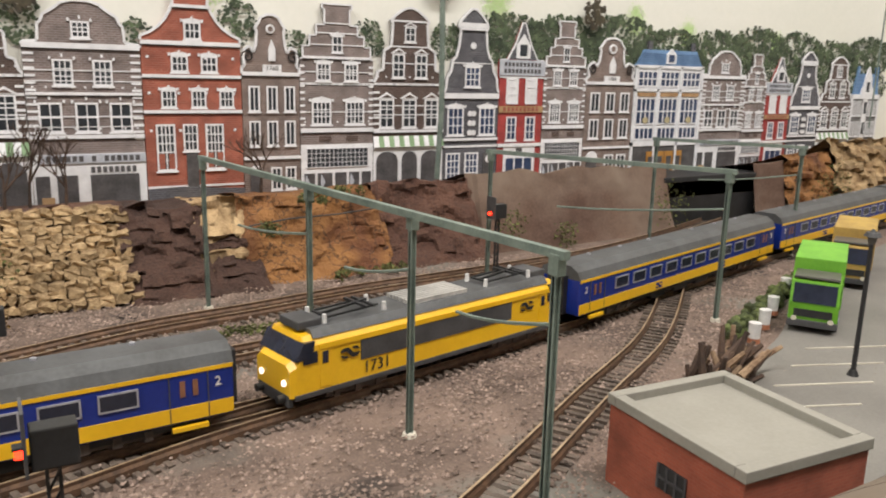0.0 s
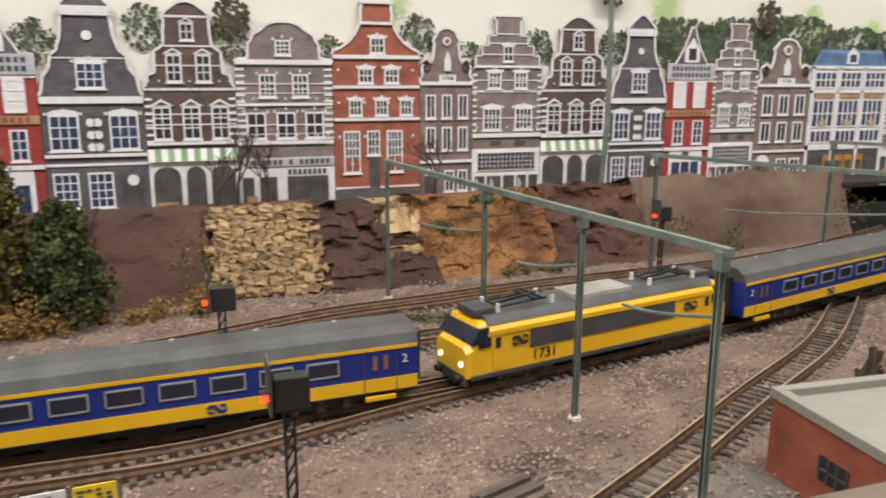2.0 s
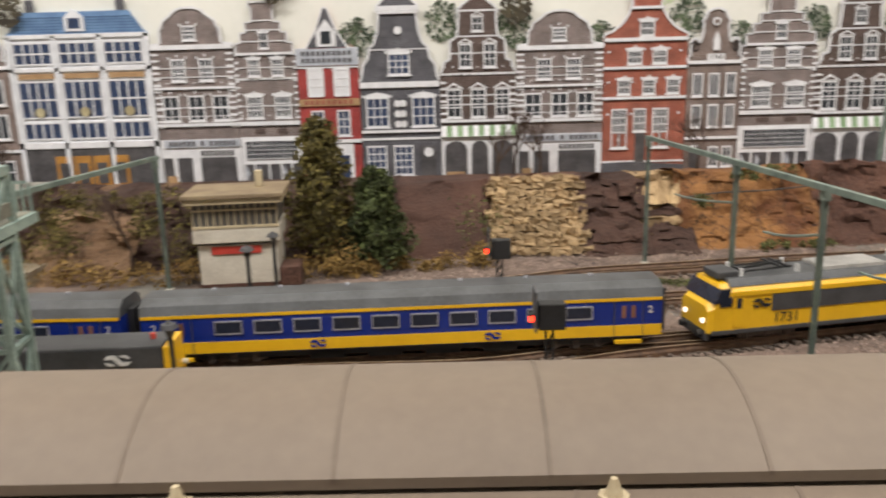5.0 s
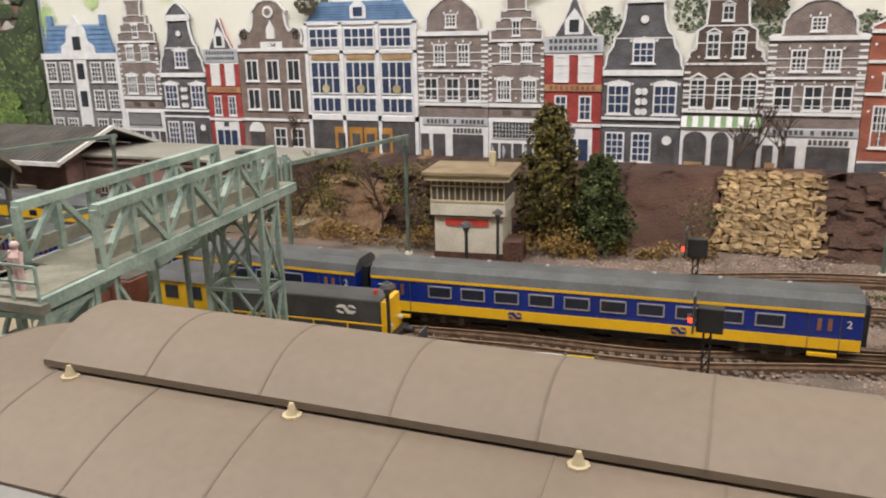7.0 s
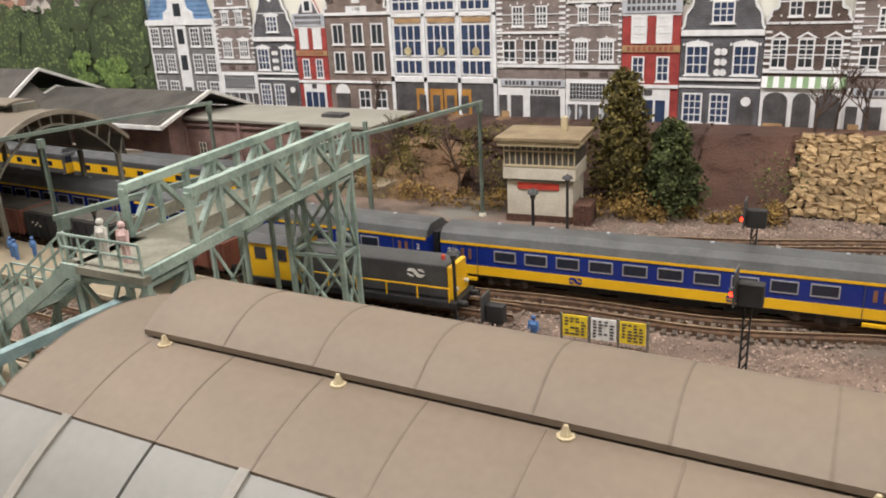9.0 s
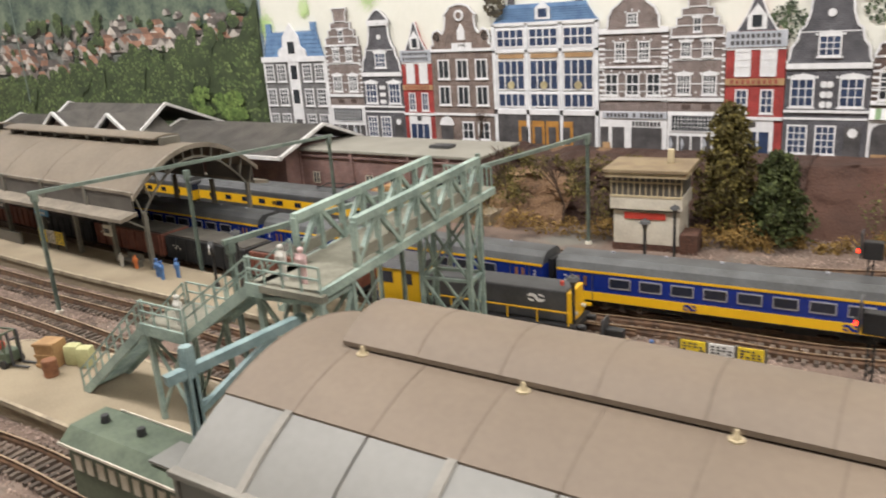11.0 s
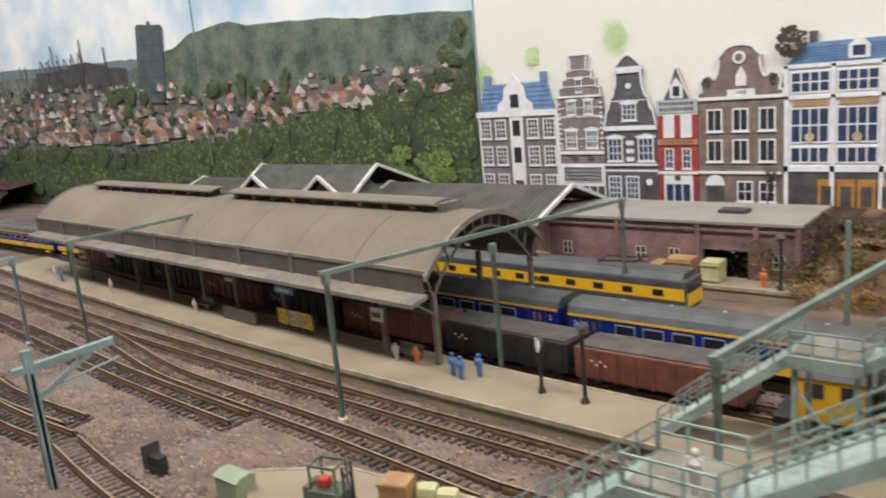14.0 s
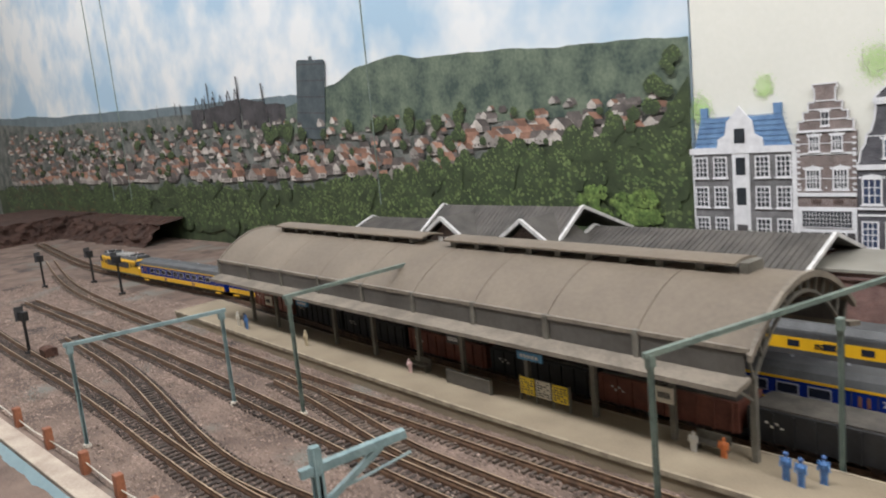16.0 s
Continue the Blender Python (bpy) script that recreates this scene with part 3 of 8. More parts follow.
track([(-0.12, 0.355), (-0.35, 0.365), (-0.6, 0.3745), (-0.9, 0.388), (-1.2, 0.40)], "rear station track below the brick building")


# ---- rock wall ----
def rock(x0, x1, yb, yt, zt, mat, amp, seed, label, step=0.0, name="rock_face"):
    bm = bmesh.new()
    nx = max(8, int((x1 - x0) / 0.0026))
    nz = 30
    rows = []
    for j in range(nz + 7):
        row = []
        for i in range(nx + 1):
            x = x0 + (x1 - x0) * i / nx
            f = min(j / nz, 1.0)
            top = zt + 0.006 * noise.noise(Vector((x * 30, seed, 0)))
            z = -0.002 + (top + 0.002) * f
            y = yb + (yt - yb) * f ** 0.7
            if j > nz:
                y = yt + (0.58 - yt) * (j - nz) / 6
                z = top + (0.052 - top) * (j - nz) / 6
            v = Vector((x, y, z))
            d = noise.fractal(v * 45 + Vector((seed * 7.3, 0, 0)), 1.0, 2.0, 4) * amp
            if step:
                d += step * (noise.cell(Vector((x * 70 + 0.6 * noise.noise(v * 60), z * 120 + seed, 0))) - 0.5)
            if j < nz:
                y += d * (1 if j else 0.3)
            elif j < nz + 6:
                z += d * 0.35
            edge = min(i, nx - i) / nx
            if edge < 0.04:
                y += 0.003
            row.append(bm.verts.new((x + 0.4 * d * (0 if i in (0, nx) else 1), y, z)))
        rows.append(row)
    for a, b in zip(rows, rows[1:]):
        for i in range(nx):
            bm.faces.new((a[i], a[i + 1], b[i + 1], b[i]))
    return single(name, bm, mat, label, "rock face", "rock wall below the houses", "", True)


rock(-0.335, -0.120, 0.445, 0.50, 0.050, "rock_dark", 0.016, 3, "dark brown rock slope below the street of houses")
rock(-0.285, -0.20, 0.425, 0.475, 0.040, "rock_tan", 0.012, 5, "weathered tan rock outcrop on the slope")
rock(-0.125, 0.0, 0.462, 0.515, 0.054, "rock_dark", 0.010, 7, "dark brown rock wall behind the conifers")
rock(-0.005, 0.075, 0.468, 0.525, 0.055, "rock_plaster", 0.004, 9, "smooth reddish brown plaster rock wall")
rock(0.070, 0.155, 0.476, 0.528, 0.056, "rock_plaster", 0.004, 11, "brown plaster bed of the pale stone wall")
rock(0.148, 0.205, 0.470, 0.525, 0.057, "rock_dark", 0.009, 13, "dark brown crumbling rock wall", 0.004)
rock(0.198, 0.236, 0.492, 0.526, 0.058, "pale_stone", 0.010, 15, "cream coloured rough rock above dark rock", 0.006)
rock(0.195, 0.242, 0.474, 0.512, 0.032, "rock_dark", 0.009, 16, "dark brown rock at the foot of cream rock", 0.003)
rock(0.230, 0.345, 0.484, 0.522, 0.060, "rock_orange", 0.006, 17, "orange sandstone rock wall with a dark crack", 0.002)
rock(0.338, 0.435, 0.488, 0.530, 0.063, "rock_red", 0.008, 19, "dark red brown rock wall", 0.003)
rock(0.430, 0.668, 0.505, 0.530, 0.066, "wall_plaster", 0.0015, 21, "stained brown plastered retaining wall", 0, "retaining_wall")
rock(0.800, 0.850, 0.515, 0.53, 0.062, "wall_plaster", 0.0015, 23, "stained brown retaining wall beside the tunnel mouth", 0, "retaining_wall")
rock(0.846, 0.93, 0.505, 0.53, 0.070, "rock_orange", 0.008, 25, "tan rough rock wall", 0.004)
rock(0.925, 1.25, 0.49, 0.53, 0.085, "pale_stone", 0.006, 27, "pale stone wall rising at the end of the street", 0.006)
rock(-2.60, -1.95, 0.46, 0.50, 0.045, "rock_dark", 0.014, 31, "dark earth bank at the far end of the yard")
bank = rock(-0.60, 0.14, 0.0, 0.03, 0.055, "rock_dark", 0.012, 33, "dark earth bank closing the far end of the layout")
bank.matrix_basis = pose(-2.45, 0.44, 0, 0, 0, 90)
tm = thing("tunnel_mouth", "tunnel opening in the brown retaining wall, its darkness painted black", "tunnel", "", "structure")
# solid box, its black stands in for the unlit depth of the tunnel
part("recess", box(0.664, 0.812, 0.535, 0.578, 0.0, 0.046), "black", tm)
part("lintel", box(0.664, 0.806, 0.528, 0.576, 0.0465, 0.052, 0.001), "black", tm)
part("crack", tube([(0.232, 0.4995, 0.041), (0.262, 0.4985, 0.0445), (0.30, 0.4975, 0.0455), (0.342, 0.4985, 0.049)], 0.0006), "black", single("crack_board", box(0.25, 0.252, 0.506, 0.507, 0.02, 0.021), "rock_orange", "small loose slab in the orange rock", "rock"))

# pale stones of the wall, each its own piece
sw = thing("stone_wall", "wall of rough pale yellow stones in brown plaster", "stone wall", "rock wall below the houses")
rs = random.Random(5)
for j in range(11):
    x = 0.076 + rs.uniform(-0.004, 0.003)
    z = 0.004 + j * 0.0051
    while x < 0.149:
        w = rs.uniform(0.0055, 0.011)
        bm = bmesh.new()
        bmesh.ops.create_cube(bm, size=0.86)
        bmesh.ops.subdivide_edges(bm, edges=bm.edges[:], cuts=1, use_grid_fill=True)
        for v in bm.verts:
            v.co = Vector((v.co.x * w * 1.08, v.co.y * 0.010, v.co.z * 0.0058 * rs.uniform(0.85, 1.2)))
            v.co += Vector((rs.uniform(-1, 1), rs.uniform(-1, 1), rs.uniform(-1, 1))) * 0.0013
        ob = part("stone", bm, "pale_stone", sw)
        f = z / 0.058
        ob.matrix_basis = pose(x + w / 2, 0.4745 + 0.05 * f ** 0.7 - 0.0005 * rs.random(), z + rs.uniform(-0.0008, 0.0008), 0, rs.uniform(-12, 12), 0)
        x += w


# ---- printed houses ----
YF = 0.5765


def lattice(w, h, cols, rows, edge, bar, y0=0.0, y1=0.0011):
    """One glazing frame with an opening for each pane."""
    def cuts(length, n, start):
        out = [start, start + edge]
        step = (length - 2 * edge) / n
        for k in range(1, n):
            c = start + edge + step * k
            out += [c - bar / 2, c + bar / 2]
        return out + [start + length - edge, start + length]
    xs, zs = cuts(w, cols, -w / 2), cuts(h, rows, 0.0)
    bm = bmesh.new()
    front = [[bm.verts.new((x, y0, z)) for x in xs] for z in zs]
    for j in range(len(zs) - 1):
        for i in range(len(xs) - 1):
            if not (i % 2 and j % 2):
                bm.faces.new((front[j][i], front[j][i + 1], front[j + 1][i + 1], front[j + 1][i]))
    r = bmesh.ops.extrude_face_region(bm, geom=bm.faces[:])
    for v in r["geom"]:
        if isinstance(v, bmesh.types.BMVert):
            v.co.y = y1
    return bm


def mirrored(left):
    """A symmetrical gable outline from its left half, in shares of width and height."""
    return left + [(1 - u, v) for u, v in reversed(left)]


ROUND = mirrored([(0, 0.79), (0.0, 0.80), (0.13, 0.81), (0.14, 0.885), (0.17, 0.90), (0.19, 0.93), (0.27, 0.955), (0.34, 0.985), (0.43, 1.0)])
BELL = mirrored([(0, 0.74), (0.0, 0.755), (0.10, 0.775), (0.18, 0.80), (0.25, 0.835), (0.30, 0.875), (0.33, 0.91), (0.32, 0.925), (0.335, 0.985), (0.31, 1.0)])
NECK = mirrored([(0, 0.685), (0.0, 0.72), (0.05, 0.725), (0.03, 0.77), (0.06, 0.815), (0.14, 0.83), (0.21, 0.80), (0.25, 0.84), (0.27, 0.915), (0.24, 0.925), (0.30, 0.955), (0.35, 0.985), (0.45, 1.0)])
STEP = mirrored([(0, 0.72), (0.04, 0.72), (0.04, 0.785), (0.13, 0.785), (0.13, 0.84), (0.22, 0.84), (0.22, 0.895), (0.33, 0.895), (0.33, 0.975), (0.30, 0.975), (0.30, 1.0)])
STEPNECK = mirrored([(0, 0.60), (0.03, 0.615), (0.06, 0.66), (0.13, 0.67), (0.14, 0.77), (0.20, 0.785), (0.24, 0.80), (0.26, 0.915), (0.23, 0.93), (0.30, 0.96), (0.40, 0.99), (0.47, 1.0)])
VOLUTE = mirrored([(0, 0.54), (0.03, 0.56), (0.05, 0.62), (0.12, 0.66), (0.14, 0.715), (0.20, 0.735), (0.25, 0.80), (0.27, 0.885), (0.24, 0.90), (0.25, 0.925), (0.36, 0.97), (0.46, 1.0)])
POINT = mirrored([(0, 0.775), (0.16, 0.775), (0.34, 0.88), (0.47, 1.0)])
HIP = mirrored([(0, 0.86), (0.04, 0.885), (0.12, 0.985), (0.14, 0.985)])
MANOR = mirrored([(0, 0.70), (0.05, 0.71), (0.12, 0.90), (0.12, 0.985), (0.19, 0.985), (0.19, 0.91), (0.30, 0.91)])

# each window: centre, width, foot and head in shares of the facade; panes across and up; hood
STYLES = {
    "brown": dict(mat="h_tan", line=ROUND, pane="h_pane", label="tan brick gabled house print with a dark shop front",
                  win=[(u, 0.20, 0.375, 0.52, 2, 2, "arch") for u in (0.19, 0.50, 0.80)] + [(u, 0.17, 0.60, 0.725, 3, 3, "arch") for u in (0.32, 0.66)] + [(0.49, 0.16, 0.825, 0.905, 3, 3, "arch")],
                  band=[(0.345, 0.018), (0.555, 0.014), (0.775, 0.026), (0.62, 0.005), (0.45, 0.005), (0.40, 0.004), (0.67, 0.005)], shop="glass", quoin=0.09),
    "redbell": dict(mat="h_red", line=BELL, pane="h_pane", label="red brick bell gabled house print with white windows",
                    win=[(0.20, 0.19, 0.15, 0.365, 4, 5, "flat"), (0.45, 0.15, 0.24, 0.365, 3, 3, "flat"), (0.70, 0.19, 0.15, 0.365, 4, 5, "flat")] + [(u, 0.15, 0.44, 0.52, 3, 2, "arch") for u in (0.25, 0.55, 0.84)] + [(u, 0.17, 0.60, 0.675, 3, 2, "arch") for u in (0.37, 0.67)] + [(0.51, 0.17, 0.745, 0.825, 3, 2, "arch")],
                    band=[(0.415, 0.014), (0.575, 0.014), (0.72, 0.018), (0.885, 0.014)], shop="stoop", quoin=0.0),
    "year": dict(mat="h_brown", line=NECK, pane="h_pane", label="brown brick neck gabled house print with a year stone",
                 win=[(u, 0.19, 0.04, 0.17, 2, 2, "flat") for u in (0.56, 0.82)] + [(u, 0.19, 0.29, 0.43, 2, 1, "flat") for u in (0.20, 0.51, 0.82)] + [(u, 0.19, 0.48, 0.62, 2, 1, "flat") for u in (0.20, 0.51, 0.82)],
                 band=[(0.215, 0.016), (0.675, 0.02)], shop="plain", quoin=0.0),
    "step": dict(mat="h_tan", line=STEP, pane="h_pane", label="tan brick step gabled house print with a latticed shop window",
                 win=[(u, 0.26, 0.375, 0.50, 4, 3, "arch") for u in (0.28, 0.74)] + [(u, 0.19, 0.605, 0.70, 3, 3, "arch") for u in (0.31, 0.69)] + [(0.5, 0.14, 0.755, 0.84, 2, 2, "arch")],
                 band=[(0.335, 0.022), (0.585, 0.012), (0.72, 0.014), (0.44, 0.005), (0.65, 0.005), (0.79, 0.006), (0.85, 0.006), (0.90, 0.006)], shop="grid", quoin=0.06),
    "awning": dict(mat="h_bw", line=STEPNECK, pane="h_pane", label="dark brown gabled house print with a striped awning",
                   win=[(u, 0.20, 0.35, 0.51, 2, 3, "ped") for u in (0.18, 0.50, 0.82)] + [(u, 0.17, 0.625, 0.755, 2, 3, "ped") for u in (0.34, 0.66)] + [(0.5, 0.15, 0.82, 0.90, 2, 2, "ped")],
                   band=[(0.325, 0.014), (0.585, 0.012), (0.79, 0.008), (0.925, 0.01), (0.42, 0.006), (0.47, 0.006), (0.70, 0.006)], shop="awning", quoin=0.08),
    "dark": dict(mat="h_dark", line=VOLUTE, pane="h_pane_blue", label="dark grey gabled house print with blue windows",
                 win=[(u, 0.29, 0.295, 0.455, 3, 3, "arch") for u in (0.21, 0.79)] + [(0.5, 0.27, 0.57, 0.685, 3, 3, "arch")] + [(u, 0.25, 0.03, 0.195, 3, 4, "flat") for u in (0.18, 0.52)],
                 band=[(0.225, 0.012), (0.265, 0.014), (0.505, 0.03), (0.70, 0.006), (0.885, 0.014)], shop="dark", quoin=0.0),
    "crimson": dict(mat="h_crimson", line=POINT, pane="h_pane_blue", label="crimson narrow house print with white panels",
                    win=[(u, 0.22, 0.275, 0.425, 2, 3, "flat") for u in (0.29, 0.72)] + [(u, 0.22, 0.51, 0.66, 2, 3, "panel") for u in (0.29, 0.72)],
                    band=[(0.235, 0.02), (0.665, 0.012)], shop="white", quoin=0.0),
    "white": dict(mat="h_white", line=HIP, pane="h_pane_blue", roof="h_roof_blue", label="white merchant house print with blue roof and ochre doors",
                  win=[(u, 0.275, 0.70, 0.825, 4, 2, "") for u in (0.18, 0.5, 0.82)] + [(u, 0.275, 0.405, 0.615, 4, 2, "") for u in (0.18, 0.5, 0.82)] + [(u, 0.275, 0.285, 0.385, 4, 1, "") for u in (0.18, 0.5, 0.82)],
                  band=[(0.235, 0.034), (0.845, 0.022), (0.665, 0.02)], shop="ochre", quoin=0.0),
    "mansion": dict(mat="h_grey", line=MANOR, pane="h_pane", roof="h_roof_blue", label="grey brick mansion print with white central bay and blue roof",
                    win=[(u, 0.135, v, v + 0.15, 3, 4, "flat") for v in (0.06, 0.28, 0.49) for u in (0.11, 0.30, 0.70, 0.89)],
                    band=[(0.66, 0.045), (0.02, 0.012)], shop="manor", quoin=0.0),
}


def house(x0, x1, zt, style, zb=0.048):
    """One printed facade as a relief: wall, gable edge, bands, windows and shop front."""
    s = STYLES[style]
    w, H = x1 - x0, zt - zb
    hs = thing("house_facade", s["label"], "house facade", "row of printed houses", "", (x0 + x1) / 2, YF, zb)

    def X(u):
        return (u - 0.5) * w

    def plate_at(name, u0, u1, v0, v1, mat, y0=0.0002, y1=0.0014, label=""):
        return part(name, box(X(u0), X(u1), y0, y1, v0 * H, v1 * H), mat, hs, label)

    line = [(X(u), v * H) for u, v in s["line"]]
    if s.get("roof"):
        e = s["line"][0][1]
        part("wall", prism_xz([(-w / 2, 0), (-w / 2, e * H), (w / 2, e * H), (w / 2, 0)], 0.0012, 0.005), s["mat"], hs)
        part("roof", prism_xz(line, 0.0015, 0.005), s["roof"], hs, "blue slate roof")
        for k in range(1, 7):
            f = k / 8
            plate_at("slate_course", 0.10 * f + 0.01, 0.99 - 0.10 * f, e + (0.985 - e) * f, e + (0.985 - e) * f + 0.003, "h_roof_line", 0.0011, 0.0016)
    else:
        part("wall", prism_xz([(-w / 2, 0)] + line + [(w / 2, 0)], 0.0012, 0.005), s["mat"], hs)
        bm = bmesh.new()
        tw = 0.0013 if style in ("step", "crimson") else 0.0019
        for (xa, za), (xb, zc) in zip(line, line[1:]):
            if abs(xa - xb) + abs(za - zc) > 1e-5:
                bm_bar(bm, (xa, 0.0012, za), (xb, 0.0012, zc), tw)
        part("gable_trim", bm, "h_trim", hs)
    for v, t in s["band"]:
        half = 0.5
        for (ua, va), (ub, vb) in zip(s["line"], s["line"][1:]):
            if ub <= 0.5 and va <= v <= vb and vb > va:
                half = 0.5 - (ua + (ub - ua) * (v - va) / (vb - va))
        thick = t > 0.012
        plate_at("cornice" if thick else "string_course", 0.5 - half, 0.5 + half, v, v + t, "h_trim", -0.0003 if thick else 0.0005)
        # shade below a thick cornice, drawn as a dark strip
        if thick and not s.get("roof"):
            plate_at("cornice_shadow_line", 0.5 - half, 0.5 + half, v - 0.006, v, "h_shop_shade", 0.0008, 0.0013)
    made = {}
    for u, ww, v0, v1, cols, rows, hood in s["win"]:
        W, Hh = ww * w, (v1 - v0) * H
        key = (round(ww, 3), round(v1 - v0, 3), cols, rows)
        if key not in made:
            e = min(0.0014, W * (0.15 if style == "year" else 0.115))
            made[key] = (mesh_of("window", lattice(W, Hh, cols, rows, e, e * (0.95 if style == "white" else 0.6)), "h_trim"), mesh_of("pane", box(-W / 2 + e * 0.5, W / 2 - e * 0.5, 0.0005, 0.001, e * 0.5, Hh - e * 0.5), s["pane"]))
        f = piece("window", made[key][0], hs, X(u), 0.0002, v0 * H)
        piece("pane", made[key][1], f)
        if hood != "":
            part("window_sill", box(X(u) - W * 0.58, X(u) + W * 0.58, -0.0003, 0.0013, v0 * H - 0.0012, v0 * H), "h_trim", hs)
        if hood == "arch":
            n = 7
            top = v1 * H
            part("window_arch", prism_xz([(X(u) - W * 0.56, top)] + [(X(u) - W * 0.56 * math.cos(math.pi * k / n), top + 0.0004 + W * 0.17 * math.sin(math.pi * k / n)) for k in range(1, n)] + [(X(u) + W * 0.56, top)], 0.0006, 0.0014), s["mat"] if style == "brown" else "h_trim", hs)
            for du in (-0.6, 0, 0.6):
                part("keystone", box(X(u) + du * W - 0.0007, X(u) + du * W + 0.0007, 0.0, 0.0013, top + (W * 0.12 if du == 0 else -0.0004), top + (W * 0.12 if du == 0 else -0.0004) + 0.0022), "h_trim", hs)
        elif hood == "ped":
            part("pediment", prism_xz([(X(u) - W * 0.66, v1 * H + 0.0003), (X(u), v1 * H + W * 0.42), (X(u) + W * 0.66, v1 * H + 0.0003)], 0.0003, 0.0014), "h_trim", hs)
            part("pediment_field", prism_xz([(X(u) - W * 0.36, v1 * H + 0.0011), (X(u), v1 * H + W * 0.28), (X(u) + W * 0.36, v1 * H + 0.0011)], 0.0, 0.0008), s["mat"], hs)
        elif hood == "panel":
            part("bay_panel", box(X(u) - W * 0.62, X(u) + W * 0.62, 0.0006, 0.0013, v0 * H, v1 * H + 0.001), "h_trim", hs)
    if s["quoin"]:
        bm = bmesh.new()
        q = s["quoin"]
        top = s["line"][0][1]
        for k in range(int((top - 0.33) / 0.034)):
            for ua, ub in ((0.0, q), (1 - q, 1.0)):
                bm_box(bm, X(ua), X(ub), 0.0006, 0.0014, (0.335 + k * 0.034) * H, (0.347 + k * 0.034) * H)
        for k in range(9):
            for v in (0.36, 0.56) if style != "awning" else (0.56, 0.60):
                uu = 0.06 + 0.11 * k
                bm_box(bm, X(uu) - 0.0006, X(uu) + 0.0006, 0.0005, 0.0014, v * H + 0.004, v * H + 0.0054)
        tagged(part("stone_dressing", bm, "h_trim", hs), "", "", "", "stuff")
    # what sets each front apart
    if style == "redbell":
        for u in (0.06, 0.35, 0.63, 0.92):
            for v in (0.33, 0.50, 0.66):
                plate_at("anchor_stone", u - 0.012, u + 0.012, v, v + 0.012, "h_trim", 0.0006)
        plate_at("gable_cap", 0.31, 0.69, 0.985, 1.0, "h_trim", -0.0004)
    elif style == "year":
        plate_at("year_stone", 0.36, 0.68, 0.695, 0.735, "h_trim", 0.0001, label="white year stone")
        text_part("year_number", "1768", 0.0052, "black", hs, pose(X(0.52), 0.0, 0.715 * H, 90, 0, 0))
        for sgn in (-1, 1):
            sc = bmesh.new()
            cx, cz = sgn * w * 0.39, 0.775 * H
            for k in range(14):
                a, b = k * 0.62, (k + 1) * 0.62
                ra, rb = 0.0052 * (1 - k / 16), 0.0052 * (1 - (k + 1) / 16)
                bm_bar(sc, (cx + sgn * ra * math.cos(a), 0.0004, cz + ra * math.sin(a)), (cx + sgn * rb * math.cos(b), 0.0004, cz + rb * math.sin(b)), 0.0008)
            part("scroll", sc, "black", hs, "black painted scroll")
        part("niche", prism_xz([(X(0.46), 0.755 * H), (X(0.46), 0.82 * H), (X(0.52), 0.87 * H), (X(0.58), 0.82 * H), (X(0.58), 0.755 * H)], 0.0, 0.0013), "h_trim", hs)
        part("oval_plaque", cyls([((X(0.5), -0.0002, 0.925 * H), (X(0.5), 0.0013, 0.925 * H), w * 0.075, w * 0.075, 14)]), "h_trim", hs)
        part("oval_field", cyls([((X(0.5), -0.0005, 0.925 * H), (X(0.5), 0.0, 0.925 * H), w * 0.045, w * 0.045, 14)]), "h_brown", hs)
        plate_at("door", 0.10, 0.30, 0, 0.14, "h_shop_shade", 0.0003)
        part("fanlight", prism_xz([(X(0.08), 0.14 * H)] + [(X(0.20) - w * 0.12 * math.cos(math.pi * k / 8), 0.14 * H + w * 0.13 * math.sin(math.pi * k / 8)) for k in range(1, 8)] + [(X(0.32), 0.14 * H)], 0.0, 0.0013), "h_trim", hs)
    elif style == "dark":
        for sgn in (-1, 1):
            for k in range(3):
                part("ornament", cyls([((X(0.5 + sgn * 0.035), 0.0, (0.31 + 0.055 * k) * H), (X(0.5 + sgn * 0.035), 0.0013, (0.31 + 0.055 * k) * H), w * 0.045, w * 0.03, 9)]), "h_trim", hs)
        part("medallion", cyls([((0, 0.0001, 0.80 * H), (0, 0.0013, 0.80 * H), w * 0.05, w * 0.05, 12)]), "h_trim", hs)
        plate_at("gable_cap", 0.25, 0.75, 0.90, 0.925, "h_trim", -0.0003)
    elif style == "crimson":
        plate_at("fascia_sign", 0.0, 1.0, 0.45, 0.49, "h_sign", 0.0001, label="tan painted sign band")
        for k in range(9):
            plate_at("lettering_bar", 0.09 + k * 0.092, 0.15 + k * 0.092, 0.457, 0.483, "h_red", -0.0001, 0.0003)
        plate_at("frieze", -0.01, 1.01, 0.68, 0.775, "h_frieze", -0.0002, label="pale frieze with dark unreadable lettering")
        for r in (0.695, 0.735):
            for k in range(10):
                plate_at("lettering_bar", 0.08 + k * 0.085, 0.135 + k * 0.085, r, r + 0.025, "h_shop_shade", -0.0004, 0.0)
        part("dormer_roof", prism_xz([(X(0.17), 0.778 * H), (X(0.345), 0.88 * H), (X(0.47), 0.995 * H), (X(0.53), 0.995 * H), (X(0.655), 0.88 * H), (X(0.83), 0.778 * H)], 0.0006, 0.0013), "h_dark", hs, "dark slate pointed roof")
        part("dormer_front", prism_xz([(X(0.34), 0.785 * H), (X(0.34), 0.865 * H), (X(0.5), 0.935 * H), (X(0.66), 0.865 * H), (X(0.66), 0.785 * H)], 0.0002, 0.0013), "h_trim", hs)
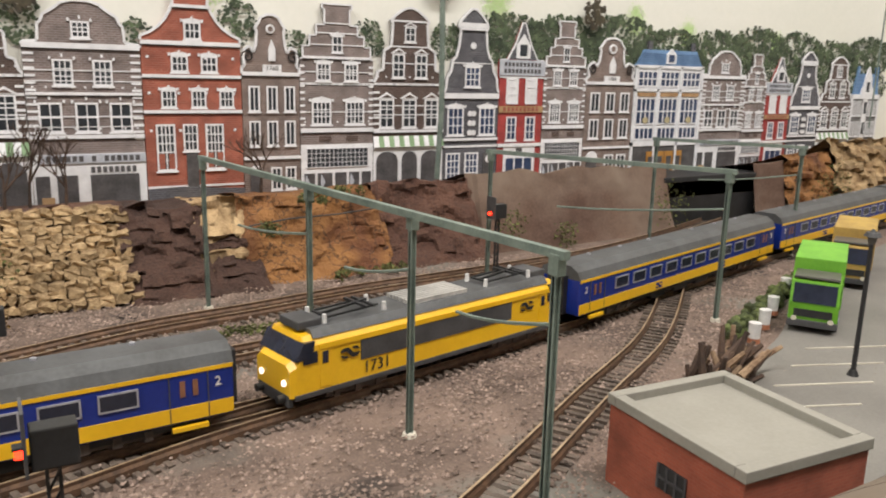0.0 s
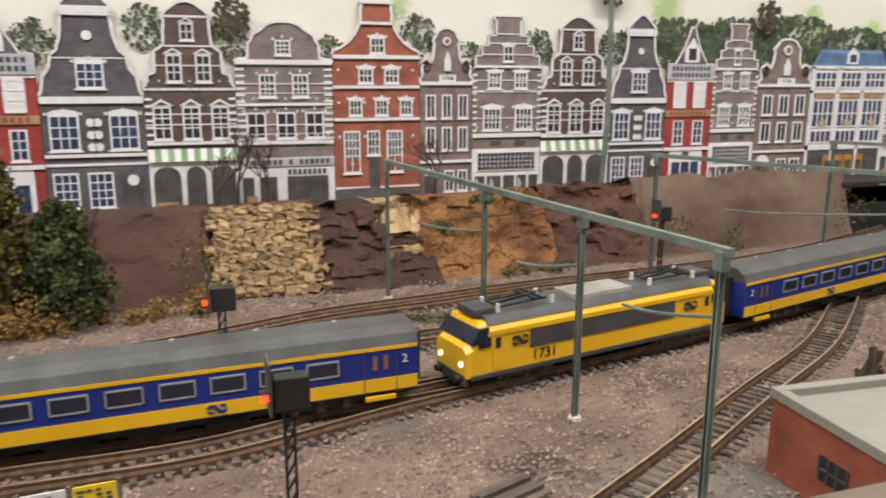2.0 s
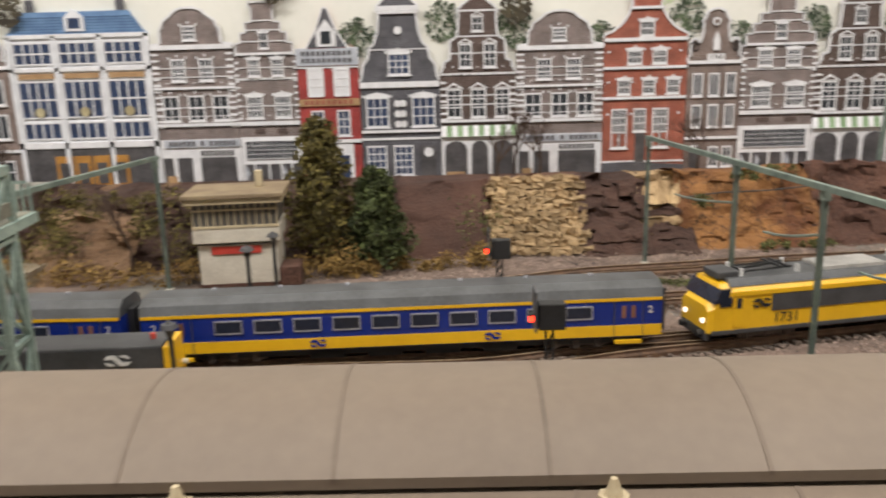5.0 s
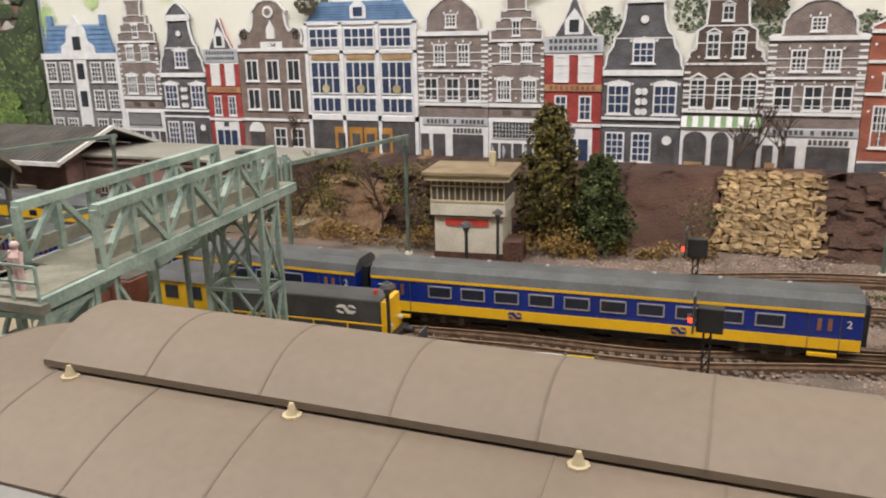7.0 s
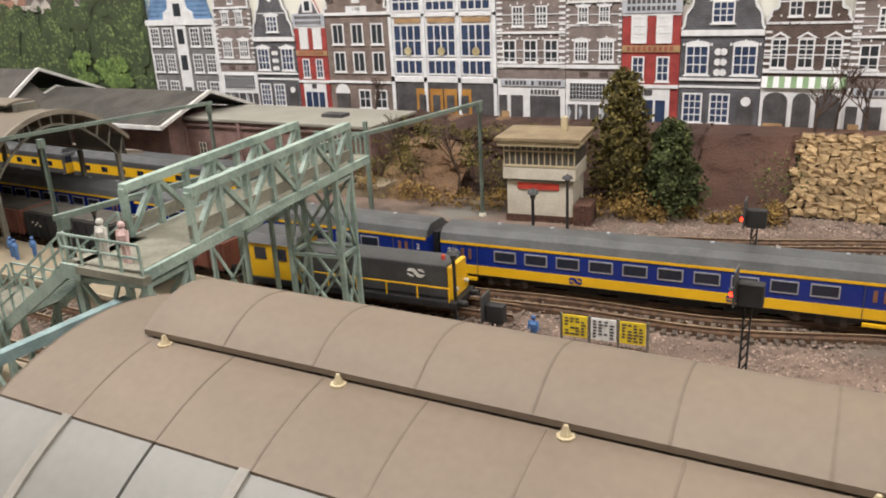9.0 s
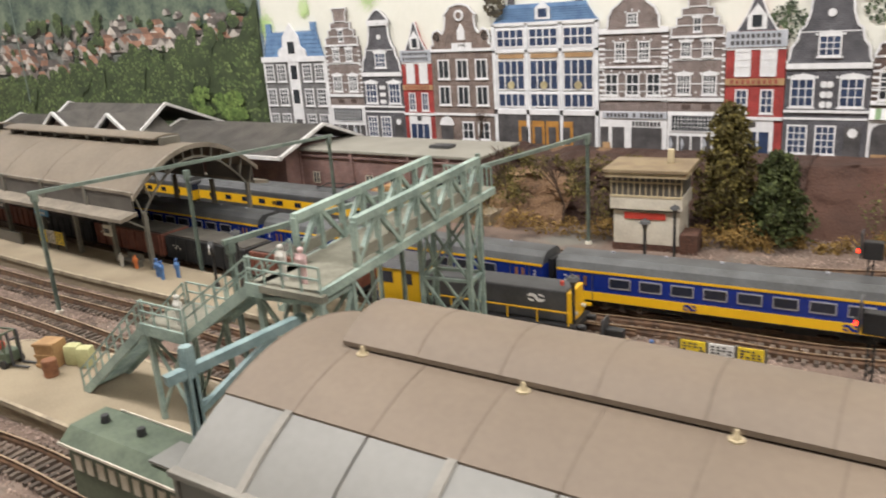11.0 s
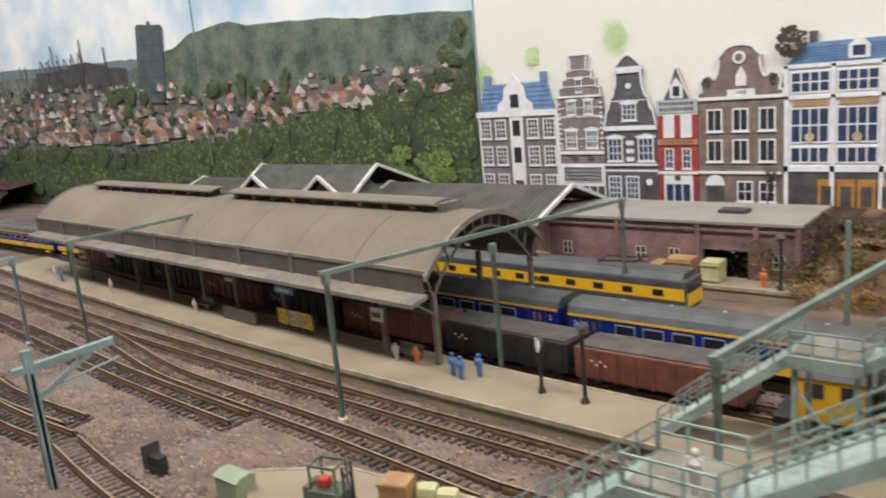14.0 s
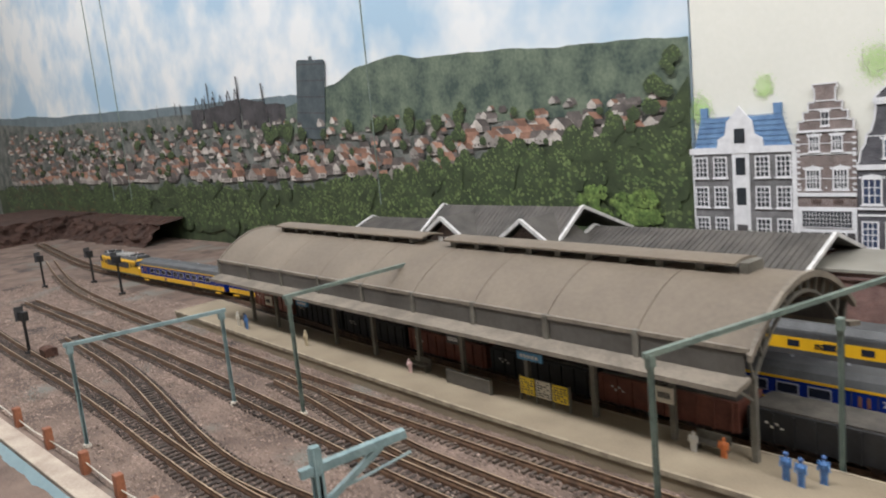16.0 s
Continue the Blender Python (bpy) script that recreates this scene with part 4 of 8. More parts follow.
        plate_at("dormer_window", 0.42, 0.58, 0.80, 0.87, "h_pane", -0.0001, 0.0004)
    elif style == "white":
        for k in range(4):
            plate_at("pilaster", k / 3 * 0.97, k / 3 * 0.97 + 0.03, 0.0, 0.86, "h_white", -0.0003)
        for k in range(3):
            plate_at("tan_blind", 0.06 + k * 0.32, 0.31 + k * 0.32, 0.625, 0.655, "h_sign", -0.0002, 0.0013, "tan painted blind")
            part("gold_plaque", cyls([((X(0.18 + 0.32 * k), -0.0006, 0.44 * H), (X(0.18 + 0.32 * k), 0.0008, 0.44 * H), w * 0.034, w * 0.034, 14)]), "h_gold", hs)
        part("dormer", prism_xz([(X(0.43), 0.88 * H), (X(0.43), 0.955 * H), (X(0.5), 1.0 * H), (X(0.57), 0.955 * H), (X(0.57), 0.88 * H)], 0.0004, 0.002), "h_white", hs)
        plate_at("dormer_window", 0.46, 0.54, 0.895, 0.95, "h_pane_blue", 0.0001, 0.0005)
        for u in (0.17, 0.80):
            plate_at("chimney", u, u + 0.055, 0.965, 1.05, "h_dark", 0.0016, 0.004)
    elif style == "mansion":
        plate_at("central_bay", 0.42, 0.58, 0.0, 0.68, "h_trim", 0.0002, label="white central bay")
        for v in (0.30, 0.51):
            plate_at("bay_window", 0.455, 0.545, v, v + 0.12, "h_pane", -0.0001, 0.0004)
        plate_at("door", 0.45, 0.55, 0.0, 0.16, "h_shop_shade", -0.0001, 0.0004)
        part("dormer", prism_xz([(X(0.28), 0.70 * H), (X(0.29), 0.76 * H), (X(0.36), 0.79 * H), (X(0.38), 0.88 * H), (X(0.42), 0.91 * H), (X(0.5), 0.985 * H), (X(0.58), 0.91 * H), (X(0.62), 0.88 * H), (X(0.64), 0.79 * H), (X(0.71), 0.76 * H), (X(0.72), 0.70 * H)], -0.0002, 0.002), "h_trim", hs, "white scrolled dormer")
        plate_at("dormer_window", 0.45, 0.55, 0.73, 0.83, "h_pane", -0.0005, 0.0)
        for u in (-0.012, 0.96):
            plate_at("corner_pier", u + 0.006, u + 0.046, 0.0, 0.66, "h_trim", 0.0001)
    # shop fronts
    sh = s["shop"]
    if sh == "glass":
        plate_at("shop_front", 0.0, 1.0, 0.0, 0.27, "h_trim", 0.0009)
        plate_at("fascia_sign", 0.06, 1.0, 0.225, 0.268, "h_frieze", -0.0002, label="pale shop fascia with dark lettering")
        for k in range(15):
            if k not in (6, 8):
                plate_at("lettering_bar", 0.12 + k * 0.056, 0.158 + k * 0.056, 0.233, 0.26, "h_shop_shade", -0.0004, 0.0)
        for a, b in ((0.02, 0.14), (0.20, 0.38), (0.49, 0.93)):
            plate_at("shop_window", a, b, 0.0, 0.165, "h_shop_shade", 0.0003)
        for k in range(8):
            plate_at("fanlight_pane", 0.50 + k * 0.053, 0.535 + k * 0.053, 0.175, 0.205, "h_shop_shade", 0.0003)
        plate_at("crate", 0.06, 0.17, 0.0, 0.06, "h_sign", -0.0005, 0.0002)
    elif sh == "stoop":
        part("stoop", prism_xz([(X(0.0), 0), (X(0.0), 0.07 * H), (X(0.35), 0.075 * H), (X(0.72), 0.06 * H), (X(1), 0.055 * H), (X(1), 0)], -0.0006, 0.0012), "h_dark", hs)
        plate_at("door", 0.40, 0.52, 0.06, 0.235, "h_shop_shade", 0.0003)
        plate_at("plinth_line", 0.0, 1.0, 0.07, 0.08, "h_trim", 0.0004)
        for u in (0.20, 0.70):
            for du in (-0.05, 0.05):
                plate_at("red_blind", u + du - 0.03, u + du + 0.03, 0.16, 0.23, "h_red", 0.00015, 0.0006)
    elif sh == "grid":
        plate_at("shop_front", 0.0, 1.0, 0.0, 0.27, "h_trim", 0.0009)
        g = part("shop_window", lattice(w * 0.86, 0.105 * H, 14, 4, 0.0006, 0.00035), "h_trim", hs)
        g.matrix_basis = pose(0, 0.0, 0.145 * H)
        part("pane", box(-w * 0.42, w * 0.42, 0.0004, 0.0008, 0.0006, 0.104 * H), s["pane"], g)
        for a, b in ((0.04, 0.18), (0.22, 0.42), (0.46, 0.62), (0.66, 0.80), (0.84, 0.97)):
            plate_at("shop_pane", a, b, 0.0, 0.115, "h_shop_shade", 0.0003)
        for a in (0.11, 0.32, 0.73):
            part("curtain", prism_xz([(X(a - 0.05), 0.02 * H), (X(a), 0.065 * H), (X(a - 0.05), 0.11 * H), (X(a - 0.065), 0.065 * H)], 0.0, 0.0006), "h_frieze", hs)
        for a in (0.25, 0.62):
            plate_at("plaque", a, a + 0.16, 0.29, 0.315, "h_bw", 0.0005)
    elif sh == "awning":
        plate_at("shop_front", 0.0, 1.0, 0.0, 0.25, "h_trim", 0.0009)
        for a, b in ((0.04, 0.34), (0.40, 0.62), (0.68, 0.96)):
            c = (a + b) / 2
            part("shop_window", prism_xz([(X(a), 0), (X(a), 0.17 * H)] + [(X(c) - (b - a) / 2 * w * math.cos(math.pi * k / 6), 0.17 * H + 0.05 * H * math.sin(math.pi * k / 6)) for k in range(1, 6)] + [(X(b), 0.17 * H), (X(b), 0)], 0.0003, 0.0012), "h_shop_shade", hs)
        for k in range(14):
            part("awning_stripe", prism_yz([(0.0012, 0.305 * H), (0.0012, 0.245 * H), (-0.0016, 0.245 * H)], -w / 2 + w * k / 14, -w / 2 + w * (k + 1) / 14), "h_awning" if k % 2 else "h_trim", hs)
        plate_at("crate", 0.06, 0.30, 0.0, 0.045, "h_sign", -0.0006, 0.0002)
    elif sh == "ochre":
        plate_at("shop_front", 0.03, 0.97, 0.0, 0.235, "h_shop_shade", 0.0007)
        for k in range(4):
            plate_at("door", 0.24 + k * 0.135, 0.36 + k * 0.135, 0.0, 0.19, "h_ochre", 0.0, label="ochre door")
            plate_at("door_pane", 0.265 + k * 0.135, 0.335 + k * 0.135, 0.03, 0.15, "h_shop_shade", -0.0003, 0.0002)
    elif sh == "white":
        plate_at("shop_front", 0.14, 0.86, 0.0, 0.235, "h_trim", 0.0006)
        for k in range(3):
            plate_at("door", 0.20 + k * 0.21, 0.37 + k * 0.21, 0.0, 0.16, "h_pane_blue", 0.0002)
        plate_at("sign_bar", 0.42, 0.56, 0.19, 0.225, "h_shop_shade", 0.0001, 0.0007)
    elif sh == "dark":
        plate_at("door", 0.74, 0.93, 0.0, 0.19, "h_shop_shade", 0.0004)
        part("scroll_panel", cyls([((X(0.84), 0.0001, 0.155 * H), (X(0.84), 0.0012, 0.155 * H), w * 0.06, w * 0.06, 12)]), "h_trim", hs)
    return hs


ROW = [(-0.703, -0.5875, 0.200, "mansion"), (-0.5875, -0.531, 0.212, "step"), (-0.531, -0.469, 0.207, "dark"), (-0.469, -0.425, 0.190, "crimson"),
       (-0.425, -0.342, 0.207, "year"), (-0.342, -0.216, 0.205, "white"), (-0.216, -0.143, 0.203, "brown"), (-0.143, -0.088, 0.206, "step"),
       (-0.088, -0.034, 0.200, "crimson"), (-0.034, 0.037, 0.212, "dark"), (0.037, 0.104, 0.205, "awning"), (0.104, 0.180, 0.192, "brown"),
       (0.180, 0.253, 0.210, "redbell"), (0.253, 0.300, 0.190, "year"), (0.300, 0.365, 0.201, "step"), (0.365, 0.434, 0.202, "awning"),
       (0.434, 0.493, 0.205, "dark"), (0.493, 0.544, 0.196, "crimson"), (0.544, 0.596, 0.200, "step"), (0.596, 0.660, 0.187, "year"),
       (0.660, 0.760, 0.180, "white"), (0.760, 0.829, 0.180, "brown"), (0.829, 0.867, 0.178, "step"), (0.867, 0.912, 0.176, "crimson"),
       (0.912, 0.968, 0.184, "dark"), (0.968, 1.032, 0.180, "awning"), (1.032, 1.09, 0.172, "mansion")]
for x0, x1, zt, st in ROW:
    house(x0 + 0.0003, x1 - 0.0003, zt, st)
slab("street", -0.70, 1.25, 0.535, WALL, 0.03, 0.0485, "rock_dark", "dark narrow street edge in front of the printed houses", "street")


# painted foliage between the gables
def blot(cx, cz, rx, rz, n, size, mat, seed, label, y=0.5805, soft=False):
    r = random.Random(seed)
    bm = bmesh.new()
    for k in range(n):
        a, q = r.uniform(0, 6.28), math.sqrt(r.random())
        x, z = cx + rx * q * math.cos(a), cz + rz * q * math.sin(a)
        if soft:
            x, z = cx + r.gauss(0, rx * 0.55), cz + r.gauss(0, rz * 0.55)
        s = size * r.uniform(0.5, 1.4)
        yy = y - 0.0003 * r.random()
        m = r.randint(4, 6)
        vs = [bm.verts.new((x + s * r.uniform(0.6, 1.1) * math.cos(6.28 * i / m), yy, z + s * r.uniform(0.6, 1.1) * math.sin(6.28 * i / m))) for i in range(m)]
        bm.faces.new(vs)
    return single("painted_foliage", bm, mat, label, "painted foliage", "painted trees on the backdrop", "structure")


rs = random.Random(11)
for x0, x1, zt, st in ROW:
    if x0 > -0.1:
        blot(x1 + rs.uniform(-0.006, 0.006), zt - 0.026, 0.016, 0.017, 190, 0.0016, "print_leaf", rs.randint(0, 9999), "green painted tree tops behind the gables")
for k in range(9):
    blot(0.50 + k * 0.07, 0.175 + 0.012 * rs.random(), 0.05, 0.024, 520, 0.0024, "print_leaf", 100 + k, "dark green painted trees behind the gables")
for x, z, r in ((0.23, 0.212, 0.010), (0.49, 0.214, 0.012), (0.66, 0.205, 0.008), (0.735, 0.195, 0.007), (-0.69, 0.195, 0.009), (-0.515, 0.228, 0.010), (-0.62, 0.215, 0.006), (0.88, 0.19, 0.006)):
    blot(x, z, r * 1.2, r * 1.5, 1500, 0.0006, "print_green", int(1000 * x) + 7, "bright green sprayed paint mist on the white backdrop", 0.5812, True)
for x, z in ((0.104, 0.195), (-0.335, 0.205), (0.60, 0.208), (0.43, 0.225), (-0.105, 0.218)):
    blot(x, z, 0.013, 0.014, 110, 0.0024, "print_leaf_brown", int(1000 * x) + 99, "dark olive leaf tuft glued before the gables", 0.5745)


# ---- landscape print ----
YL = 0.5815


def plate(name, pts, y, mat, label):
    return single(name, prism_xz(pts, y, y + 0.0004), mat, label, "backdrop", "", "structure")


M["sky_print"] = material("cloudy_sky_print", (0.80, 0.82, 0.83), (0.40, 0.56, 0.71), 0.5, 0, 3.2, 14, 0.0, mix=0.34)
M["hill_print"] = material("wooded_hill_print", (0.165, 0.205, 0.145), (0.045, 0.07, 0.06), 0.7, 0, 26, 190, 0.0, mix=0.55)
M["far_hill_print"] = material("hazy_hill_print", (0.17, 0.215, 0.235), (0.12, 0.16, 0.18), 0.7, 0, 20, 160, 0.0)
M["far_print"] = material("hazy_town_print", (0.20, 0.205, 0.19), (0.055, 0.068, 0.06), 0.7, 0, 26, 150, 0.0, mix=0.5)
M["wood_print"] = material("dark_wood_print", (0.060, 0.085, 0.036), (0.022, 0.034, 0.015), 0.7, 0, 50, 330, 0.0, mix=0.8)
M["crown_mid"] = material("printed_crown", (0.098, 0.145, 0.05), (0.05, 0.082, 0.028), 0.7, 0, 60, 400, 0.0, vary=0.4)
# paler copy of the crown green, for the lit upper dabs
M["crown_lit_top"] = material("printed_crown_lit_top", (0.145, 0.195, 0.07), (0.09, 0.13, 0.043), 0.7, 0, 60, 400, 0.0, vary=0.4)
M["crown_brown"] = material("printed_autumn_crown", (0.15, 0.105, 0.04), (0.07, 0.05, 0.02), 0.7, 0, 60, 400, 0.0, vary=0.4)
M["silo_print"] = material("dark_silo_print", (0.085, 0.105, 0.115), (0.05, 0.068, 0.078), 0.7, 0, 40, 300, 0.0)
M["works_print"] = material("dark_works_print", (0.075, 0.07, 0.075), (0.035, 0.033, 0.036), 0.7, 0, 40, 300, 0.0)
M["roof_print"] = material("town_red_roof_print", (0.36, 0.20, 0.14), (0.22, 0.12, 0.085), 0.7, 0, 60, 300, 0.0, vary=0.45)
M["slate_print"] = material("town_grey_roof_print", (0.17, 0.145, 0.135), (0.09, 0.08, 0.075), 0.7, 0, 60, 300, 0.0, vary=0.4)
M["house_print"] = material("town_wall_print", (0.50, 0.46, 0.42), (0.30, 0.27, 0.245), 0.7, 0, 60, 300, 0.0, vary=0.4)
slab("sky_backdrop", -3.55, -0.70, YL, 0.62, -0.05, 0.95, "sky_print", "printed cloudy blue sky of the landscape backdrop", "backdrop")


def skyline(pts, bumps, seed):
    """A wavy edge through pts, for wooded crests."""
    out = []
    for (xa, za), (xb, zb) in zip(pts, pts[1:]):
        for k in range(14):
            t = k / 14
            s = t * t * (3 - 2 * t)
            x = xa + (xb - xa) * t
            out.append((x, za + (zb - za) * s + bumps * noise.noise(Vector((x * 45, seed, 0))) + bumps * 0.6 * noise.noise(Vector((x * 130, seed, 4)))))
    return out + [pts[-1]]


plate("far_hill_backdrop", [(-3.5, 0.2)] + skyline([(-3.5, 0.372), (-3.0, 0.345), (-2.6, 0.322), (-2.3, 0.312), (-2.05, 0.30), (-1.8, 0.292), (-1.55, 0.284), (-1.3, 0.272)], 0.002, 2) + [(-1.3, 0.2)], YL - 0.0006, "far_hill_print", "printed hazy blue hills along the horizon")
plate("far_town_backdrop", [(-3.5, 0.0)] + skyline([(-3.5, 0.345), (-2.6, 0.298), (-2.1, 0.280), (-1.68, 0.272), (-1.45, 0.25), (-1.3, 0.238), (-0.702, 0.225)], 0.003, 5) + [(-0.702, 0.0)], YL - 0.0012, "far_print", "printed hazy industrial town below the sky")
plate("hill_backdrop", [(-1.60, 0.21)] + skyline([(-1.60, 0.245), (-1.50, 0.262), (-1.42, 0.272), (-1.346, 0.288), (-1.27, 0.309), (-1.182, 0.3155), (-1.12, 0.304), (-1.062, 0.302), (-0.98, 0.297), (-0.866, 0.287), (-0.78, 0.283), (-0.70, 0.276)], 0.0013, 9) + [(-0.70, 0.2)], YL - 0.0018, "hill_print", "printed long wooded hill")
silo = thing("silo_print", "printed dark round silo tower above the town", "printed tower", "", "structure")
part("shaft", prism_xz([(-1.466, 0.205), (-1.442, 0.335), (-1.436, 0.3385), (-1.404, 0.3345), (-1.404, 0.3405), (-1.394, 0.3395), (-1.394, 0.3335), (-1.364, 0.331), (-1.359, 0.326), (-1.383, 0.198)], YL - 0.0032, YL - 0.0026), "silo_print", silo)
for k in range(5):
    f = k / 4
    part("hoop", prism_xz([(-1.4635 + 0.0205 * f, 0.222 + 0.108 * f), (-1.4635 + 0.0205 * f, 0.2235 + 0.108 * f), (-1.3805 + 0.0205 * f, 0.2165 + 0.108 * f), (-1.3805 + 0.0205 * f, 0.215 + 0.108 * f)], YL - 0.0034, YL - 0.0032), "works_print", silo)
rp = random.Random(3)


def works_base(x):
    return 0.281 - (x + 1.68) * 0.045


def print_stroke(bm, x0, z0, x1, z1, wd):
    # one flat printed stroke on the landscape sheet
    d = Vector((x1 - x0, 0, z1 - z0)).normalized() * wd * 0.5
    yy = YL - 0.0026 - len(bm.faces) * 0.000001
    vs = [bm.verts.new((x0 - d.z, yy, z0 + d.x)), bm.verts.new((x0 + d.z, yy, z0 - d.x)), bm.verts.new((x1 + d.z, yy, z1 - d.x)), bm.verts.new((x1 - d.z, yy, z1 + d.x))]
    bm.faces.new(vs)


pipes = bmesh.new()
for k in range(60):
    x = rp.uniform(-1.86, -1.50)
    wd = rp.uniform(0.006, 0.03)
    top = 0.002 + 0.014 * math.exp(-((x + 1.66) / 0.08) ** 2) * rp.uniform(0.3, 1.4)
    bm_box(pipes, x, x + wd, YL - 0.0024 - k * 0.00001, YL - 0.0018, works_base(x) - rp.uniform(0.024, 0.05), works_base(x) + top - 0.008)
for x, hgt, wd in ((-1.775, 0.046, 0.0042), (-1.79, 0.022, 0.0025), (-1.752, 0.03, 0.003), (-1.655, 0.054, 0.0046), (-1.567, 0.036, 0.0045), (-1.93, 0.012, 0.003), (-1.70, 0.02, 0.003), (-1.905, 0.009, 0.004), (-2.02, 0.008, 0.003)):
    print_stroke(pipes, x, works_base(x) - 0.02, x, works_base(x) + hgt, wd)
for x, hgt in ((-1.828, 0.019), (-1.80, 0.017), (-1.757, 0.018), (-1.725, 0.02), (-1.693, 0.028), (-1.664, 0.031)):
    print_stroke(pipes, x - 0.011, works_base(x) - 0.006, x, works_base(x) + hgt, 0.003)
    print_stroke(pipes, x, works_base(x) + hgt, x + 0.012, works_base(x) - 0.002, 0.003)
single("works_skyline_print", pipes, "works_print", "printed dark skyline of chimneys and works", "backdrop", "", "structure")


class FlatPrint:
    """Small flat patches on the sheet, the later ones in front."""

    def __init__(self, mats):
        self.verts, self.faces, self.index, self.mats, self.n = [], [], [], mats, 0

    def patch(self, pts, y, mat):
        b = len(self.verts)
        self.verts += [(x, y, z) for x, z in pts]
        self.faces.append(tuple(range(b, b + len(pts))))
        self.index.append(mat)

    def crown(self, x, z, r, y, tone, wide=1.0):
        """A tree crown: an uneven dark mass, light from upper right printed as paler dabs."""
        m = 13
        self.patch([(x + wide * r * rp.uniform(0.8, 1.1) * math.cos(6.283 * i / m), z + r * rp.uniform(0.8, 1.1) * math.sin(6.283 * i / m)) for i in range(m)], y, 0)
        for k in range(28):
            a, q = rp.uniform(0, 6.283), math.sqrt(rp.random())
            dx, dz = q * math.cos(a), q * math.sin(a)
            s = r * rp.uniform(0.07, 0.19)
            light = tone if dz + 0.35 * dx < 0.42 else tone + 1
            if dz < -0.25:
                continue
            self.patch([(x + wide * (r * dx + s * rp.uniform(0.6, 1.2) * math.cos(1.2566 * i + a)), z + r * dz + s * rp.uniform(0.6, 1.2) * math.sin(1.2566 * i + a)) for i in range(5)], y - 0.0000015 - 0.0000001 * k, light)

    def finish(self, name, label):
        me = bpy.data.meshes.new(name)
        me.from_pydata(self.verts, [], self.faces)
        for mt in self.mats:
            me.materials.append(M[mt])
        me.polygons.foreach_set("material_index", self.index)
        return tagged(new(name, me), label, "backdrop", "", "stuff")


def stretch(x):
    return 1 + max(0, -1.35 - x) * 0.8


# houses of the town, from the far ones down to the near ones
town = FlatPrint(["house_print", "roof_print", "slate_print"])
spots = []
for k in range(760):
    x = rp.uniform(-3.2, -0.74)
    top = 0.222 - 0.010 * max(0, x + 1.1) if x > -1.35 else 0.232 + (-1.35 - x) * 0.036
    low = 0.165 if x > -1.05 else 0.128
    f = rp.random() ** 1.25
    spots.append((low + (top - low) * f, f, x))
spots.sort(reverse=True)
for k, (z, f, x) in enumerate(spots):
    s = (0.024 - 0.0150 * f) * rp.uniform(0.7, 1.25)
    w = s * stretch(x)
    y = YL - 0.0030 - 0.000002 * k
    rm = 1 if rp.random() < 0.42 else 2
    if rp.random() < 0.45:
        town.patch([(x - w * 0.5, z), (x + w * 0.5, z), (x + w * 0.5, z + s * 0.42), (x, z + s * 0.85), (x - w * 0.5, z + s * 0.42)], y, 0)
        town.patch([(x + w * 0.5, z + s * 0.38), (x + w * 1.25, z + s * 0.34), (x + w * 0.85, z + s * 0.82), (x, z + s * 0.88)], y - 0.0000006, rm)
        town.patch([(x + w * 0.5, z), (x + w * 1.2, z), (x + w * 1.2, z + s * 0.36), (x + w * 0.5, z + s * 0.40)], y - 0.0000003, 2)
    else:
        town.patch([(x - w * 0.6, z), (x + w * 0.6, z), (x + w * 0.6, z + s * 0.36), (x - w * 0.6, z + s * 0.36)], y, 0 if rp.random() < 0.6 else 2)
        town.patch([(x - w * 0.7, z + s * 0.32), (x + w * 0.7, z + s * 0.32), (x + w * 0.5, z + s * 0.78), (x - w * 0.5, z + s * 0.78)], y - 0.0000006, rm)
    if f < 0.5:
        for q in (-0.28, 0.05, 0.3):
            town.patch([(x + q * w, z + s * 0.10), (x + q * w + w * 0.12, z + s * 0.10), (x + q * w + w * 0.12, z + s * 0.26), (x + q * w, z + s * 0.26)], y - 0.000001, 2)
town.finish("town_print", "printed pale houses with red and grey roofs")

# trees between the roofs, then the wood in front
leaves = FlatPrint(["wood_print", "crown_mid", "crown_lit_top", "crown_brown", "crown_mid"])
spots = []
for k in range(150):
    x = rp.uniform(-3.1, -0.74)
    top = 0.232 if x > -1.35 else 0.235 + (-1.35 - x) * 0.036
    spots.append((rp.uniform(0.145, top), x, rp.uniform(0.0045, 0.0095)))
for k in range(26):
    spots.append((rp.uniform(0.205, 0.228), rp.uniform(-1.58, -1.40) if k < 14 else rp.uniform(-1.32, -1.05), rp.uniform(0.008, 0.013)))
for k in range(820):
    x = rp.uniform(-3.3, -0.715) if k < 520 else rp.uniform(-1.45, -0.712)
    top = 0.124 if x < -1.3 else 0.124 + (x + 1.3) / 0.3 * 0.042
    if x > -1.0:
        top = 0.166 + (x + 1.0) / 0.3 * 0.034
    f = rp.random()
    spots.append((0.035 + (top - 0.035) * f, x, (0.012 + 0.008 * (1 - f)) * rp.uniform(0.6, 1.3)))
for k in range(14):
    z = rp.uniform(0.17, 0.262)
    spots.append((z, -0.712 - rp.random() * (0.012 + (0.262 - z) * 0.8), rp.uniform(0.006, 0.010)))
spots.sort(reverse=True)
wood = [(-3.4, 0.0), (-3.4, 0.115), (-1.3, 0.112), (-1.0, 0.155), (-0.74, 0.185), (-0.70, 0.235), (-0.70, 0.0)]
plate("wood_backdrop", wood, YL - 0.0050, "wood_print", "printed dark green wood in front of the town")
